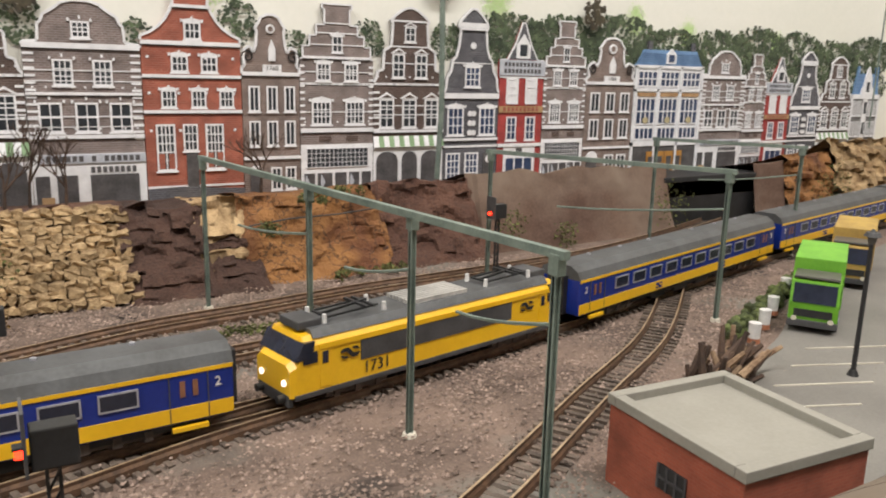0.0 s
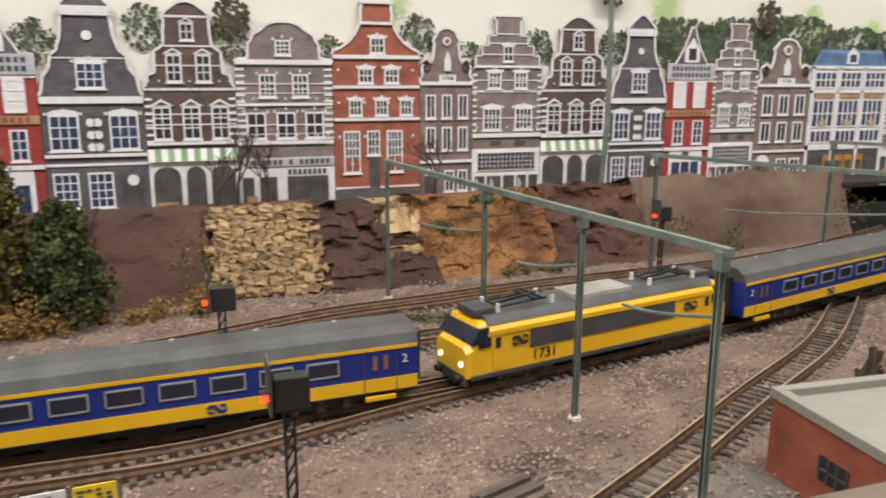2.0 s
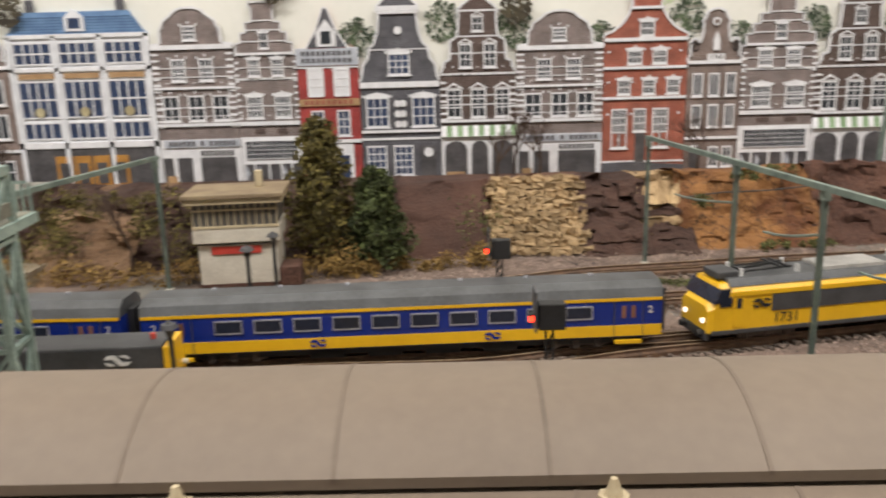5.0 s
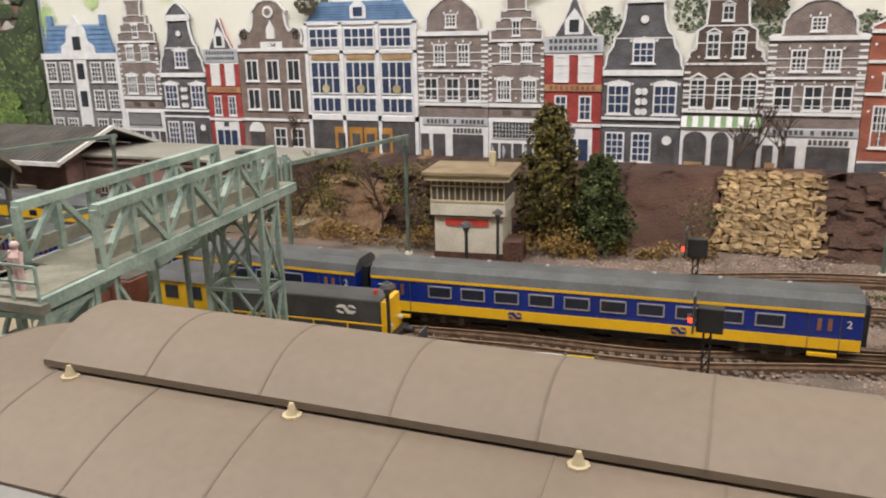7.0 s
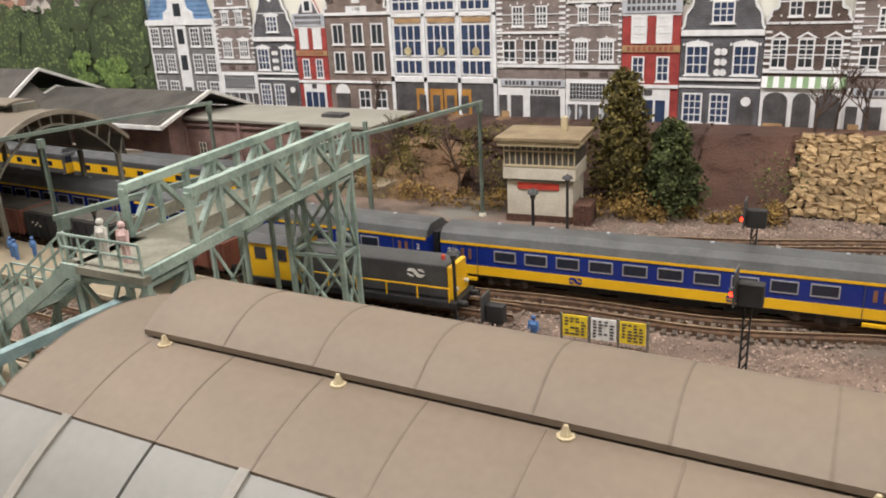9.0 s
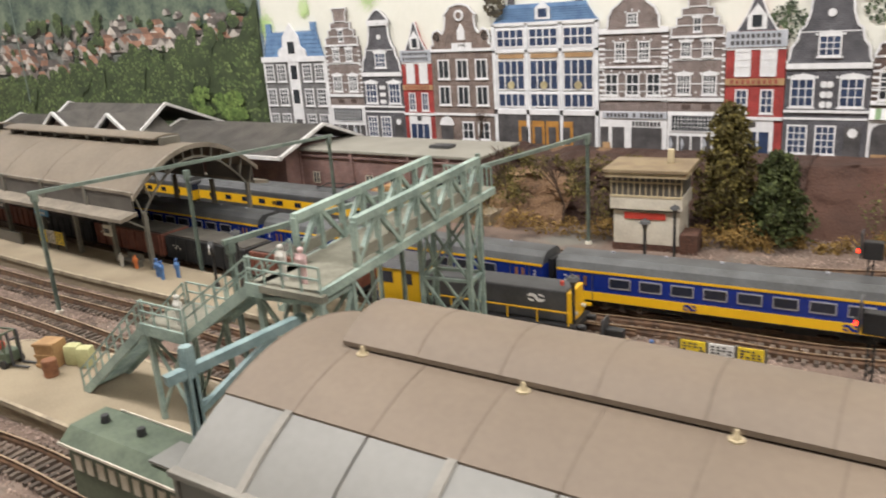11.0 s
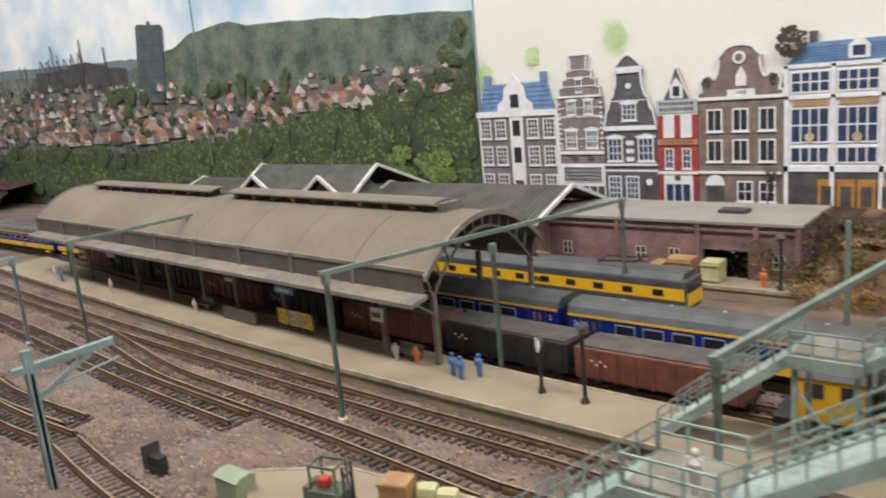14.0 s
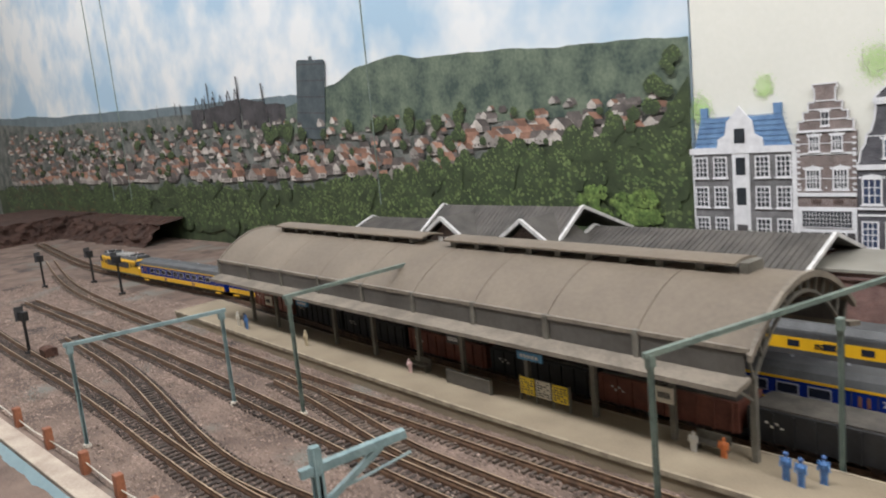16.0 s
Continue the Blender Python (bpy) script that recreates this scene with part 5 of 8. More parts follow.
for k, (z, x, r) in enumerate(spots):
    tone = 3 if x < -2.45 and z < 0.2 and rp.random() < 0.55 else 1
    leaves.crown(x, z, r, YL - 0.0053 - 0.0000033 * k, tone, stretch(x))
leaves.finish("wood_print", "printed leafy green tree crowns of the wood")
for k in range(8):
    blot(rp.uniform(-0.90, -0.74), rp.uniform(0.078, 0.112), 0.018, 0.010, 120, 0.0026, "print_bush", 700 + k, "printed bright green shrub at the edge of the wood", 0.5716)


# ---- front canopy roof close to the camera ----
def arch_line(yc, half, z0, z1, n=24, a0=-1.0, a1=1.0, power=2.0):
    """Points across a low barrel roof: y and z."""
    return [(yc + half * (a0 + (a1 - a0) * k / n), z0 + (z1 - z0) * (1 - abs(a0 + (a1 - a0) * k / n) ** power)) for k in range(n + 1)]


def shell(line, x0, x1, t):
    low = [(y, z - t) for y, z in reversed(line)]
    return prism_yz(line + low, x0, x1)


fc = thing("station_canopy", "tan barrel roofed platform canopy with raised ridge vent", "canopy", "station canopies")
FY, FH, FZ0, FZ1 = -0.026, 0.084, 0.057, 0.1030
for k in range(9):
    xa = -0.083 + k * 0.0585
    part("roof_panel", shell(arch_line(FY, FH, FZ0, FZ1, 24, -0.44, 1.0), xa, xa + 0.05845, 0.002), "roof_tan", fc, "", True)
    for dx in (0.0, 0.0292):
        part("roof_seam", shell(arch_line(FY, FH, FZ0 + 0.00012, FZ1 + 0.00012, 24, -0.44, 1.0), xa + dx - 0.0003, xa + dx + 0.0003, 0.001), "roof_seam", fc)
    part("skylight_panel", shell(arch_line(FY, FH, FZ0 - 0.0006, FZ1 - 0.0006, 8, -0.72, -0.442), xa, xa + 0.0575, 0.0015), "skylight", fc, "frosted grey skylight strip", True)
    part("skylight_bar", shell(arch_line(FY, FH, FZ0 + 0.0003, FZ1 + 0.0003, 8, -0.72, -0.44), xa + 0.0262, xa + 0.0292, 0.003), "skylight_bar", fc, "pale glazing bar", True)
    part("side_glazing", box(xa + 0.001, xa + 0.0575, -0.0861, -0.0853, 0.056, 0.0772), "skylight", fc, "frosted grey side pane")
    part("side_post", box(xa - 0.001, xa + 0.001, -0.0868, -0.0850, 0.05, 0.0775), "skylight_bar", fc)
part("gutter", box(-0.084, 0.4435, -0.0884, -0.0850, 0.0775, 0.0797, 0.0004), "skylight_bar", fc, "pale grey gutter edge")
cap = part("ridge_vent", shell(arch_line(-0.0155, 0.0182, 0.1050, 0.1120, 20), -0.057, 0.44, 0.0016), "roof_tan", fc, "raised tan ridge vent", True)
for k in range(17):
    part("vent_block", box(-0.05 + k * 0.029, -0.05 + k * 0.029 + (0.008 if k % 3 else 0.013), -0.0318, -0.022, 0.1024, 0.1046), "black", fc)
# shadow band beneath the vent cap, put into the darker tan colour
part("vent_side", box(-0.054, 0.438, -0.0300, 0.001, 0.1010, 0.1046), "roof_edge_and_shade", fc, "side of the ridge vent, its shade put into a darker tan")
for k in range(17):
    part("vent_seam", shell(arch_line(-0.0155, 0.0183, 0.1051, 0.1121, 20), -0.028 + k * 0.0292, -0.0274 + k * 0.0292, 0.0006), "roof_seam", fc)
for k in range(8):
    bm = bmesh.new()
    bm_cyl(bm, (-0.048 + k * 0.058, -0.0350, 0.1022), (-0.048 + k * 0.058, -0.0350, 0.1028), 0.0021, 0.0021, 8)
    bm_cyl(bm, (-0.048 + k * 0.058, -0.0350, 0.1028), (-0.048 + k * 0.058, -0.0350, 0.1052), 0.0013, 0.0005, 8)
    part("knob", bm, "cream", fc, "small pale ventilation knob", True)
part("end_arch", shell(arch_line(FY, FH, FZ0 - 0.003, FZ1 - 0.002, 24, -0.72, 1.0), -0.0845, -0.082, 0.005), "roof_edge_and_shade", fc)
for k in range(5):
    for y in (FY - 0.055, FY + 0.055):
        part("post", box(-0.07 + k * 0.12 - 0.002, -0.07 + k * 0.12 + 0.002, y - 0.002, y + 0.002, 0.0, 0.08), "canopy_steel", fc)


# ---- platforms ----
def platform(pts, z, label, group="platforms"):
    p = thing("platform", label, "platform", group)
    part("paving", prism_xy(pts, 0.0, z), "platform", p)
    bm = bmesh.new()
    for (xa, ya), (xb, yb) in zip(pts, pts[1:] + pts[:1]):
        bm_bar(bm, (xa, ya, z - 0.0012), (xb, yb, z - 0.0012), 0.0022, 0.003)
    part("edging", bm, "platform_edge", p, "pale worn edge")
    return p


PZ = 0.0115
platform([(-1.20, 0.188), (-1.06, 0.1765), (-0.86, 0.1615), (-0.65, 0.1465), (-0.51, 0.1395), (-0.41, 0.1375), (-0.25, 0.1355), (0.0, 0.127), (0.0, 0.165), (-0.12, 0.178), (-0.25, 0.184), (-0.39, 0.187), (-0.53, 0.193), (-0.86, 0.213), (-1.2, 0.25)], PZ, "long sandy coloured station platform under the arched canopy")
platform([(-0.443, 0.012), (-0.405, -0.019), (-0.31, -0.019), (-0.08, -0.022), (0.0, -0.022), (0.0, 0.05), (-0.19, 0.050), (-0.30, 0.052), (-0.40, 0.040)], PZ, "sandy goods platform at the foot of the footbridge stairs")
platform([(-0.30, 0.283), (-0.10, 0.286), (-0.012, 0.289), (0.002, 0.300), (-0.012, 0.318), (-0.12, 0.318), (-0.30, 0.312)], 0.0085, "narrow sandy island platform with a broken end")
platform([(-0.53, 0.421), (-0.265, 0.421), (-0.265, 0.449), (-0.53, 0.449)], 0.012, "loading dock in front of the pink brick building")


# ---- great canopy over the station platform ----
gc = thing("station_canopy", "long arched station canopy with dusty roof and glazed sides", "canopy", "station canopies", "", -0.447, 0.168, 0, -3.4)
GL = 0.655
for k in range(9):
    xa = -GL + GL * k / 9
    part("roof_panel", shell(arch_line(0.062, 0.062, 0.079, 0.1075, 20), xa + 0.0003, xa + GL / 9 - 0.0003, 0.002), "canopy_roof", gc, "", True)
    part("glazed_panel", box(xa + 0.003, xa + GL / 9 - 0.003, -0.0012, 0.0, 0.0635, 0.0775), "canopy_glass", gc, "dusty grey glazed panel")
    part("mullion", box(xa - 0.002, xa + 0.002, -0.0025, 0.001, 0.060, 0.080), "canopy_steel", gc)
    part("glazed_panel", box(xa + 0.003, xa + GL / 9 - 0.003, 0.124, 0.1252, 0.0635, 0.0775), "canopy_glass", gc)
part("eave_shelf", prism_yz([(-0.016, 0.0575), (-0.016, 0.0605), (0.0, 0.0635), (0.0, 0.0605)], -GL, 0), "canopy_trim", gc, "flat pale eave along the platform")
part("eave_shelf", prism_yz([(0.124, 0.0605), (0.124, 0.0635), (0.14, 0.0605), (0.14, 0.0575)], -GL, 0), "canopy_trim", gc)
part("gutter", box(-GL, 0, -0.002, 0.002, 0.0772, 0.0798), "canopy_trim", gc)
part("ridge_vent", shell(arch_line(0.062, 0.013, 0.1135, 0.1155, 8), -0.60, -0.335, 0.0014), "canopy_roof", gc, "raised ridge vent", True)
part("ridge_vent", shell(arch_line(0.062, 0.013, 0.1135, 0.1155, 8), -0.305, -0.035, 0.0014), "canopy_roof", gc, "raised ridge vent", True)
for k in range(20):
    x = -0.595 + k * 0.0295
    if not -0.34 < x < -0.30:
        part("vent_bracket", box(x, x + 0.006, 0.053, 0.071, 0.106, 0.1135), "canopy_steel", gc)
part("end_arch", shell(arch_line(0.062, 0.065, 0.077, 0.109, 20), -0.0005, 0.0025, 0.004), "canopy_trim", gc, "pale arched end rib")
part("end_arch", shell(arch_line(0.062, 0.065, 0.077, 0.109, 20), -GL - 0.002, -GL, 0.004), "canopy_trim", gc)
ln = arch_line(0.062, 0.056, 0.060, 0.098, 12)
part("truss_chord", shell(ln, -0.003, -0.001, 0.0018), "canopy_steel", gc)
for k in range(13):
    y, z = ln[k]
    y2, z2 = arch_line(0.062, 0.062, 0.079, 0.1075, 12)[k]
    part("truss_strut", bars([((-0.002, y, z), (-0.002, y2, z2), 0.0013)]), "canopy_steel", gc)
POSTS = [-0.60, -0.545, -0.43, -0.365, -0.30, -0.245, -0.175, -0.115, -0.055, -0.003]
for x in POSTS:
    part("post", box(x - 0.0017, x + 0.0017, 0.006, 0.0094, PZ, 0.062), "canopy_steel", gc)
    part("post", box(x - 0.0017, x + 0.0017, 0.115, 0.1184, 0.0, 0.062), "canopy_steel", gc)
    part("bracket", bars([((x, 0.008, 0.047), (x, -0.010, 0.059), 0.0014)]), "canopy_steel", gc)


# ---- footbridge ----
fb = thing("footbridge", "pale green lattice girder footbridge with stairs over the tracks", "footbridge", "", "", -0.127, 0.02, 0, 7.0)
BX0, BX1, BY0, BY1, DZ, TZ = -0.016, 0.016, -0.010, 0.160, 0.0990, 0.1195
part("deck", box(BX0, BX1, BY0, BY1 + 0.02, DZ - 0.003, DZ, 0.0004), "bridge_deck", fb, "pale walkway boards")
NB = 7
for x in (BX0, BX1):
    y0 = BY0 + 0.032
    part("bottom_chord", bars([((x, BY0, DZ - 0.0025), (x, BY1 + 0.02, DZ - 0.0025), 0.0042)]), "bridge", fb)
    part("top_chord", bars([((x, y0, TZ), (x, BY1, TZ), 0.0036)]), "bridge", fb)
    for k in range(NB + 1):
        y = y0 + (BY1 - y0) * k / NB
        part("vertical", bars([((x, y, DZ), (x, y, TZ), 0.0026)]), "bridge", fb)
        if k < NB:
            y2 = y0 + (BY1 - y0) * (k + 1) / NB
            part("diagonal", bars([((x, y, TZ if k % 2 else DZ), (x, y2, DZ if k % 2 else TZ), 0.0022)]), "bridge", fb)
    part("side_plank", box(x - 0.0006, x + 0.0006, BY0 + 0.03, BY1, DZ + 0.002, DZ + 0.0075), "bridge_deck", fb)


def trestle(x0, x1, y0, y1, z):
    for x in (x0, x1):
        for y in (y0, y1):
            part("leg", bars([((x, y, 0.0), (x, y, z), 0.0026)]), "bridge", fb)
    n = 2
    for k in range(n):
        za, zb = 0.008 + (z - 0.012) * k / n, 0.008 + (z - 0.012) * (k + 1) / n
        for a, b, c, d in ((x0, y0, x1, y0), (x0, y1, x1, y1), (x0, y0, x0, y1), (x1, y0, x1, y1)):
            part("brace", bars([((a, b, za), (c, d, zb), 0.0014), ((a, b, zb), (c, d, za), 0.0014), ((a, b, zb), (c, d, zb), 0.0018)]), "bridge", fb)


trestle(BX0, BX1, -0.008, 0.016, DZ - 0.003)
trestle(BX0, BX1, 0.140, 0.158, DZ - 0.003)


part("end_railing", boxes([(BX0, BX1, BY1 + 0.018, BY1 + 0.0186, DZ + 0.012, DZ + 0.0132)] + [(BX0 + k * 0.0029, BX0 + k * 0.0029 + 0.001, BY1 + 0.018, BY1 + 0.0186, DZ, DZ + 0.012) for k in range(12)]), "bridge", fb)
fb = thing("footbridge_stairs", "pale green steel stairs with landings leading up to the footbridge", "stairs")


def rail_run(pts, hgt=0.0115):
    bm = bmesh.new()
    for a, b in zip(pts, pts[1:]):
        for h in (hgt, hgt * 0.55):
            bm_bar(bm, (a[0], a[1], a[2] + h), (b[0], b[1], b[2] + h), 0.0008)
        n = max(2, int((Vector(b) - Vector(a)).length / 0.009))
        for k in range(n + 1):
            q = Vector(a).lerp(Vector(b), k / n)
            bm_bar(bm, q, q + Vector((0, 0, hgt)), 0.0008)
    part("handrail", bm, "bridge", fb)


def stair(xa, za, xb, zb, y0, y1):
    for y in (y0, y1):
        part("stringer", prism_xz([(xa, za), (xb, zb), (xb, zb - 0.006), (xa, za - 0.006)], y - 0.0008, y + 0.0008), "bridge", fb)
        rail_run([(xa, y, za), (xb, y, zb)])
    n = max(6, int(abs(za - zb) / 0.0026))
    for k in range(n):
        t = (k + 0.5) / n
        x, z = xa + (xb - xa) * t, za + (zb - za) * t
        part("tread", box(x - 0.0016, x + 0.0016, y0, y1, z - 0.0022, z - 0.0014), "bridge", fb)


def landing(x0, x1, y0, y1, z, sides):
    part("landing", box(x0, x1, y0, y1, z - 0.003, z, 0.0003), "bridge_deck", fb, "pale stair landing")
    part("landing_frame", boxes([(x0 - 0.001, x1 + 0.001, y0 - 0.0012, y0 - 0.0001, z - 0.006, z), (x0 - 0.001, x1 + 0.001, y1 + 0.0001, y1 + 0.0012, z - 0.006, z)]), "bridge", fb)
    for s in sides:
        rail_run(s)


landing(-0.146, -0.1375, 0.008, 0.040, DZ, [[(-0.104, 0.008, DZ), (-0.146, 0.008, DZ)]])
part("front_landing", box(-0.1375, -0.102, 0.006, 0.0098, DZ - 0.003, DZ), "bridge_deck", fb)
Z2 = 0.066
stair(-0.146, DZ, -0.196, Z2, 0.010, 0.036)
landing(-0.228, -0.196, 0.008, 0.038, Z2, [[(-0.196, 0.008, Z2), (-0.228, 0.008, Z2)], [(-0.196, 0.038, Z2), (-0.228, 0.038, Z2)]])
stair(-0.228, Z2, -0.296, PZ + 0.002, 0.010, 0.036)
for x in (-0.226, -0.199):
    for y in (0.010, 0.036):
        part("leg", bars([((x, y, PZ - 0.001), (x, y, Z2 - 0.003), 0.0024)]), "bridge", fb)
part("brace", bars([((-0.226, 0.010, PZ + 0.003), (-0.199, 0.010, Z2 - 0.006), 0.0014), ((-0.199, 0.010, PZ + 0.003), (-0.226, 0.010, Z2 - 0.006), 0.0014), ((-0.226, 0.036, PZ + 0.003), (-0.199, 0.036, Z2 - 0.006), 0.0014), ((-0.226, 0.010, PZ + 0.003), (-0.226, 0.036, Z2 - 0.006), 0.0014), ((-0.226, 0.036, PZ + 0.003), (-0.226, 0.010, Z2 - 0.006), 0.0014)]), "bridge", fb)
stair(-0.136, DZ, -0.185, 0.066, 0.150, 0.174)
landing(-0.215, -0.185, 0.148, 0.176, 0.066, [[(-0.185, 0.148, 0.066), (-0.215, 0.148, 0.066)]])
stair(-0.215, 0.066, -0.280, PZ + 0.002, 0.150, 0.174)
for x in (-0.213, -0.187):
    for y in (0.150, 0.174):
        part("leg", bars([((x, y, PZ - 0.001), (x, y, 0.063), 0.0022)]), "bridge", fb)
part("brace", bars([((-0.213, 0.150, 0.014), (-0.187, 0.150, 0.05), 0.0013), ((-0.187, 0.150, 0.014), (-0.213, 0.150, 0.05), 0.0013)]), "bridge", fb)
# ---- catenary masts and gantries ----
def gantry(feet, z, label, mat="mast", over=0.004, wires=True):
    g = thing("catenary_gantry", label, "catenary gantry", "overhead line gantries")
    a, b = Vector(feet[0]), Vector(feet[-1])
    d = (b - a).normalized()
    for f in feet:
        part("mast", boxes([(f[0] - 0.0012, f[0] + 0.0012, f[1] - 0.0005, f[1] + 0.0005, 0, z), (f[0] - 0.0012, f[0] - 0.0007, f[1] - 0.0012, f[1] + 0.0012, 0, z), (f[0] + 0.0007, f[0] + 0.0012, f[1] - 0.0012, f[1] + 0.0012, 0, z)]), mat, g)
        part("foot", cyls([((f[0], f[1], 0), (f[0], f[1], 0.0022), 0.0034, 0.0028, 10)]), "offwhite", g, "pale concrete foot")
        part("bracket_plate", box(f[0] - 0.0018, f[0] + 0.0018, f[1] - 0.0024, f[1] + 0.0024, z - 0.006, z + 0.001, 0.0004), mat, g)
    p, q = a - d * over, b + d * over
    part("beam", bars([((p.x, p.y, z + 0.001), (q.x, q.y, z + 0.001), 0.0028)]), mat, g)
    if wires:
        for f, f2 in zip(feet, feet[1:]):
            f, f2 = Vector(f), Vector(f2)
            pts = [(f.x, f.y, z - 0.022)]
            for k in range(1, 6):
                t = k / 5 * 0.7
                q = f.lerp(f2, t)
                pts.append((q.x + 0.006 * t, q.y, z - 0.022 - 0.012 * math.sin(t * 1.9)))
            part("cantilever_arm", tube(pts, 0.0007, 5), mat, g)
    return g


gantry([(0.226, 0.150), (0.219, 0.232), (0.207, 0.314), (0.190, 0.448)], 0.0945, "grey green overhead line gantry of four masts across the tracks")
gantry([(0.466, 0.286), (0.392, 0.436)], 0.094, "grey green overhead line gantry beside the turnouts")
gantry([(0.676, 0.387), (0.612, 0.492)], 0.094, "grey green overhead line gantry near the tunnel mouth")
gantry([(-0.156, 0.404), (-0.190, 0.235), (-0.215, 0.060)], 0.094, "grey green overhead line gantry beside the signal cabin", wires=False)
gantry([(-0.463, 0.096), (-0.410, 0.193), (-0.40, 0.355)], 0.094, "grey green overhead line gantry spanning the platform", wires=False)
gantry([(-0.772, 0.090), (-0.775, 0.335)], 0.094, "grey green overhead line gantry above the canopy", wires=False)
gantry([(-0.866, -0.042), (-0.846, 0.071)], 0.079, "blue grey overhead line portal in the yard", "mast_blue", wires=False)


def arm_mast(x, y, z, dx, dy, label):
    g = thing("catenary_mast", label, "catenary mast", "overhead line masts")
    part("mast", boxes([(x - 0.0022, x + 0.0022, y - 0.0008, y + 0.0008, 0, z), (x - 0.0022, x - 0.0014, y - 0.0022, y + 0.0022, 0, z), (x + 0.0014, x + 0.0022, y - 0.0022, y + 0.0022, 0, z)]), "mast_blue", g)
    part("arm", bars([((x - dx * 0.18, y - dy * 0.18, z - 0.010), (x + dx, y + dy, z - 0.005), 0.0040)]), "mast_blue", g)
    part("strut", bars([((x, y, z - 0.028), (x + dx * 0.72, y + dy * 0.72, z - 0.008), 0.0028)]), "mast_blue", g)
    part("cap", cyls([((x, y, z - 0.012), (x, y, z + 0.001), 0.0027, 0.0025, 10)]), "mast_blue", g)
    part("registration_arm", tube([(x, y, z - 0.024), (x + dx * 0.5, y + dy * 0.5, z - 0.020), (x + dx * 1.05, y + dy * 1.05, z - 0.015)], 0.0007, 5), "mast_blue", g)
    return g


arm_mast(-0.131, -0.040, 0.0905, 0.012, 0.052, "blue grey overhead line mast with slanting arm beside goods van")
arm_mast(-0.545, -0.046, 0.080, 0.012, 0.042, "blue grey overhead line mast with a slanting arm in the yard")
single("mast_lone", boxes([(-0.2385, -0.2355, 0.357, 0.360, 0, 0.085)]), "mast", "thin grey green mast before the rock slope", "catenary mast", "overhead line masts")
hw = thing("hanging_cable", "thin twisted cable hanging from the ceiling before the houses", "cable", "hanging cables")
part("strand", tube([(0.413, 0.55, 0.06), (0.416, 0.55, 0.12), (0.414, 0.55, 0.25), (0.41, 0.55, 0.6), (0.40, 0.55, 1.5)], 0.0024, 7), "mast", hw)
for x, y in ((-1.155, 0.50), (-2.05, 0.50), (-2.10, 0.48), (0.95, 0.50)):
    single("hanging_cable", tube([(x, y, 0.10), (x + 0.004, y, 0.4), (x - 0.002, y, 1.5)], 0.001, 6), "mast", "thin grey cable hanging from the ceiling", "cable", "hanging cables")


# ---- trains ----
def along(pts, x):
    P = sorted(pts)
    for a, b in zip(P, P[1:]):
        if a[0] <= x <= b[0]:
            t = (x - a[0]) / (b[0] - a[0])
            return a[1] + (b[1] - a[1]) * t, math.degrees(math.atan2(b[1] - a[1], b[0] - a[0]))
    return P[0][1], 0


def logo(parent, x, y, z, s, mat, side=-1):
    """The plain double arrow emblem: a bent strip with two points, as one plate."""
    zed = [(-1.0, 0.20), (-0.72, 0.46), (-0.16, 0.46), (0.36, -0.12), (1.0, -0.12)]
    part("emblem", prism_xz([(x + a * s, z + b * s) for a, b in zed + [(-a, -b) for a, b in zed]], y - 0.00015, y + 0.00015), mat, parent)
    for sg in (-1, 1):
        part("emblem_bar", prism_xz([(x + sg * a * s, z + sg * b * s) for a, b in ((0.22, 0.46), (0.72, 0.46), (1.0, 0.16), (0.74, 0.16), (0.60, 0.26), (0.34, 0.26))], y - 0.00015, y + 0.00015), mat, parent)


def bogie(parent, x, w):
    b = part("bogie", box(x - 0.017, x + 0.017, -w * 0.42, w * 0.42, 0.008, 0.0125, 0.0006), "bogie", parent)
    for dx in (-0.0115, 0, 0.0115):
        for sy in (-1, 1):
            part("wheel", cyls([((x + dx, sy * 0.0068, 0.0095), (x + dx, sy * 0.0088, 0.0095), 0.0044, 0.0044, 14)]), "bogie", b)
            part("axle_box", box(x + dx - 0.0016, x + dx + 0.0016, sy * w * 0.42 - 0.0008, sy * w * 0.42 + 0.0008, 0.0075, 0.0118), "bogie", b)
    return b


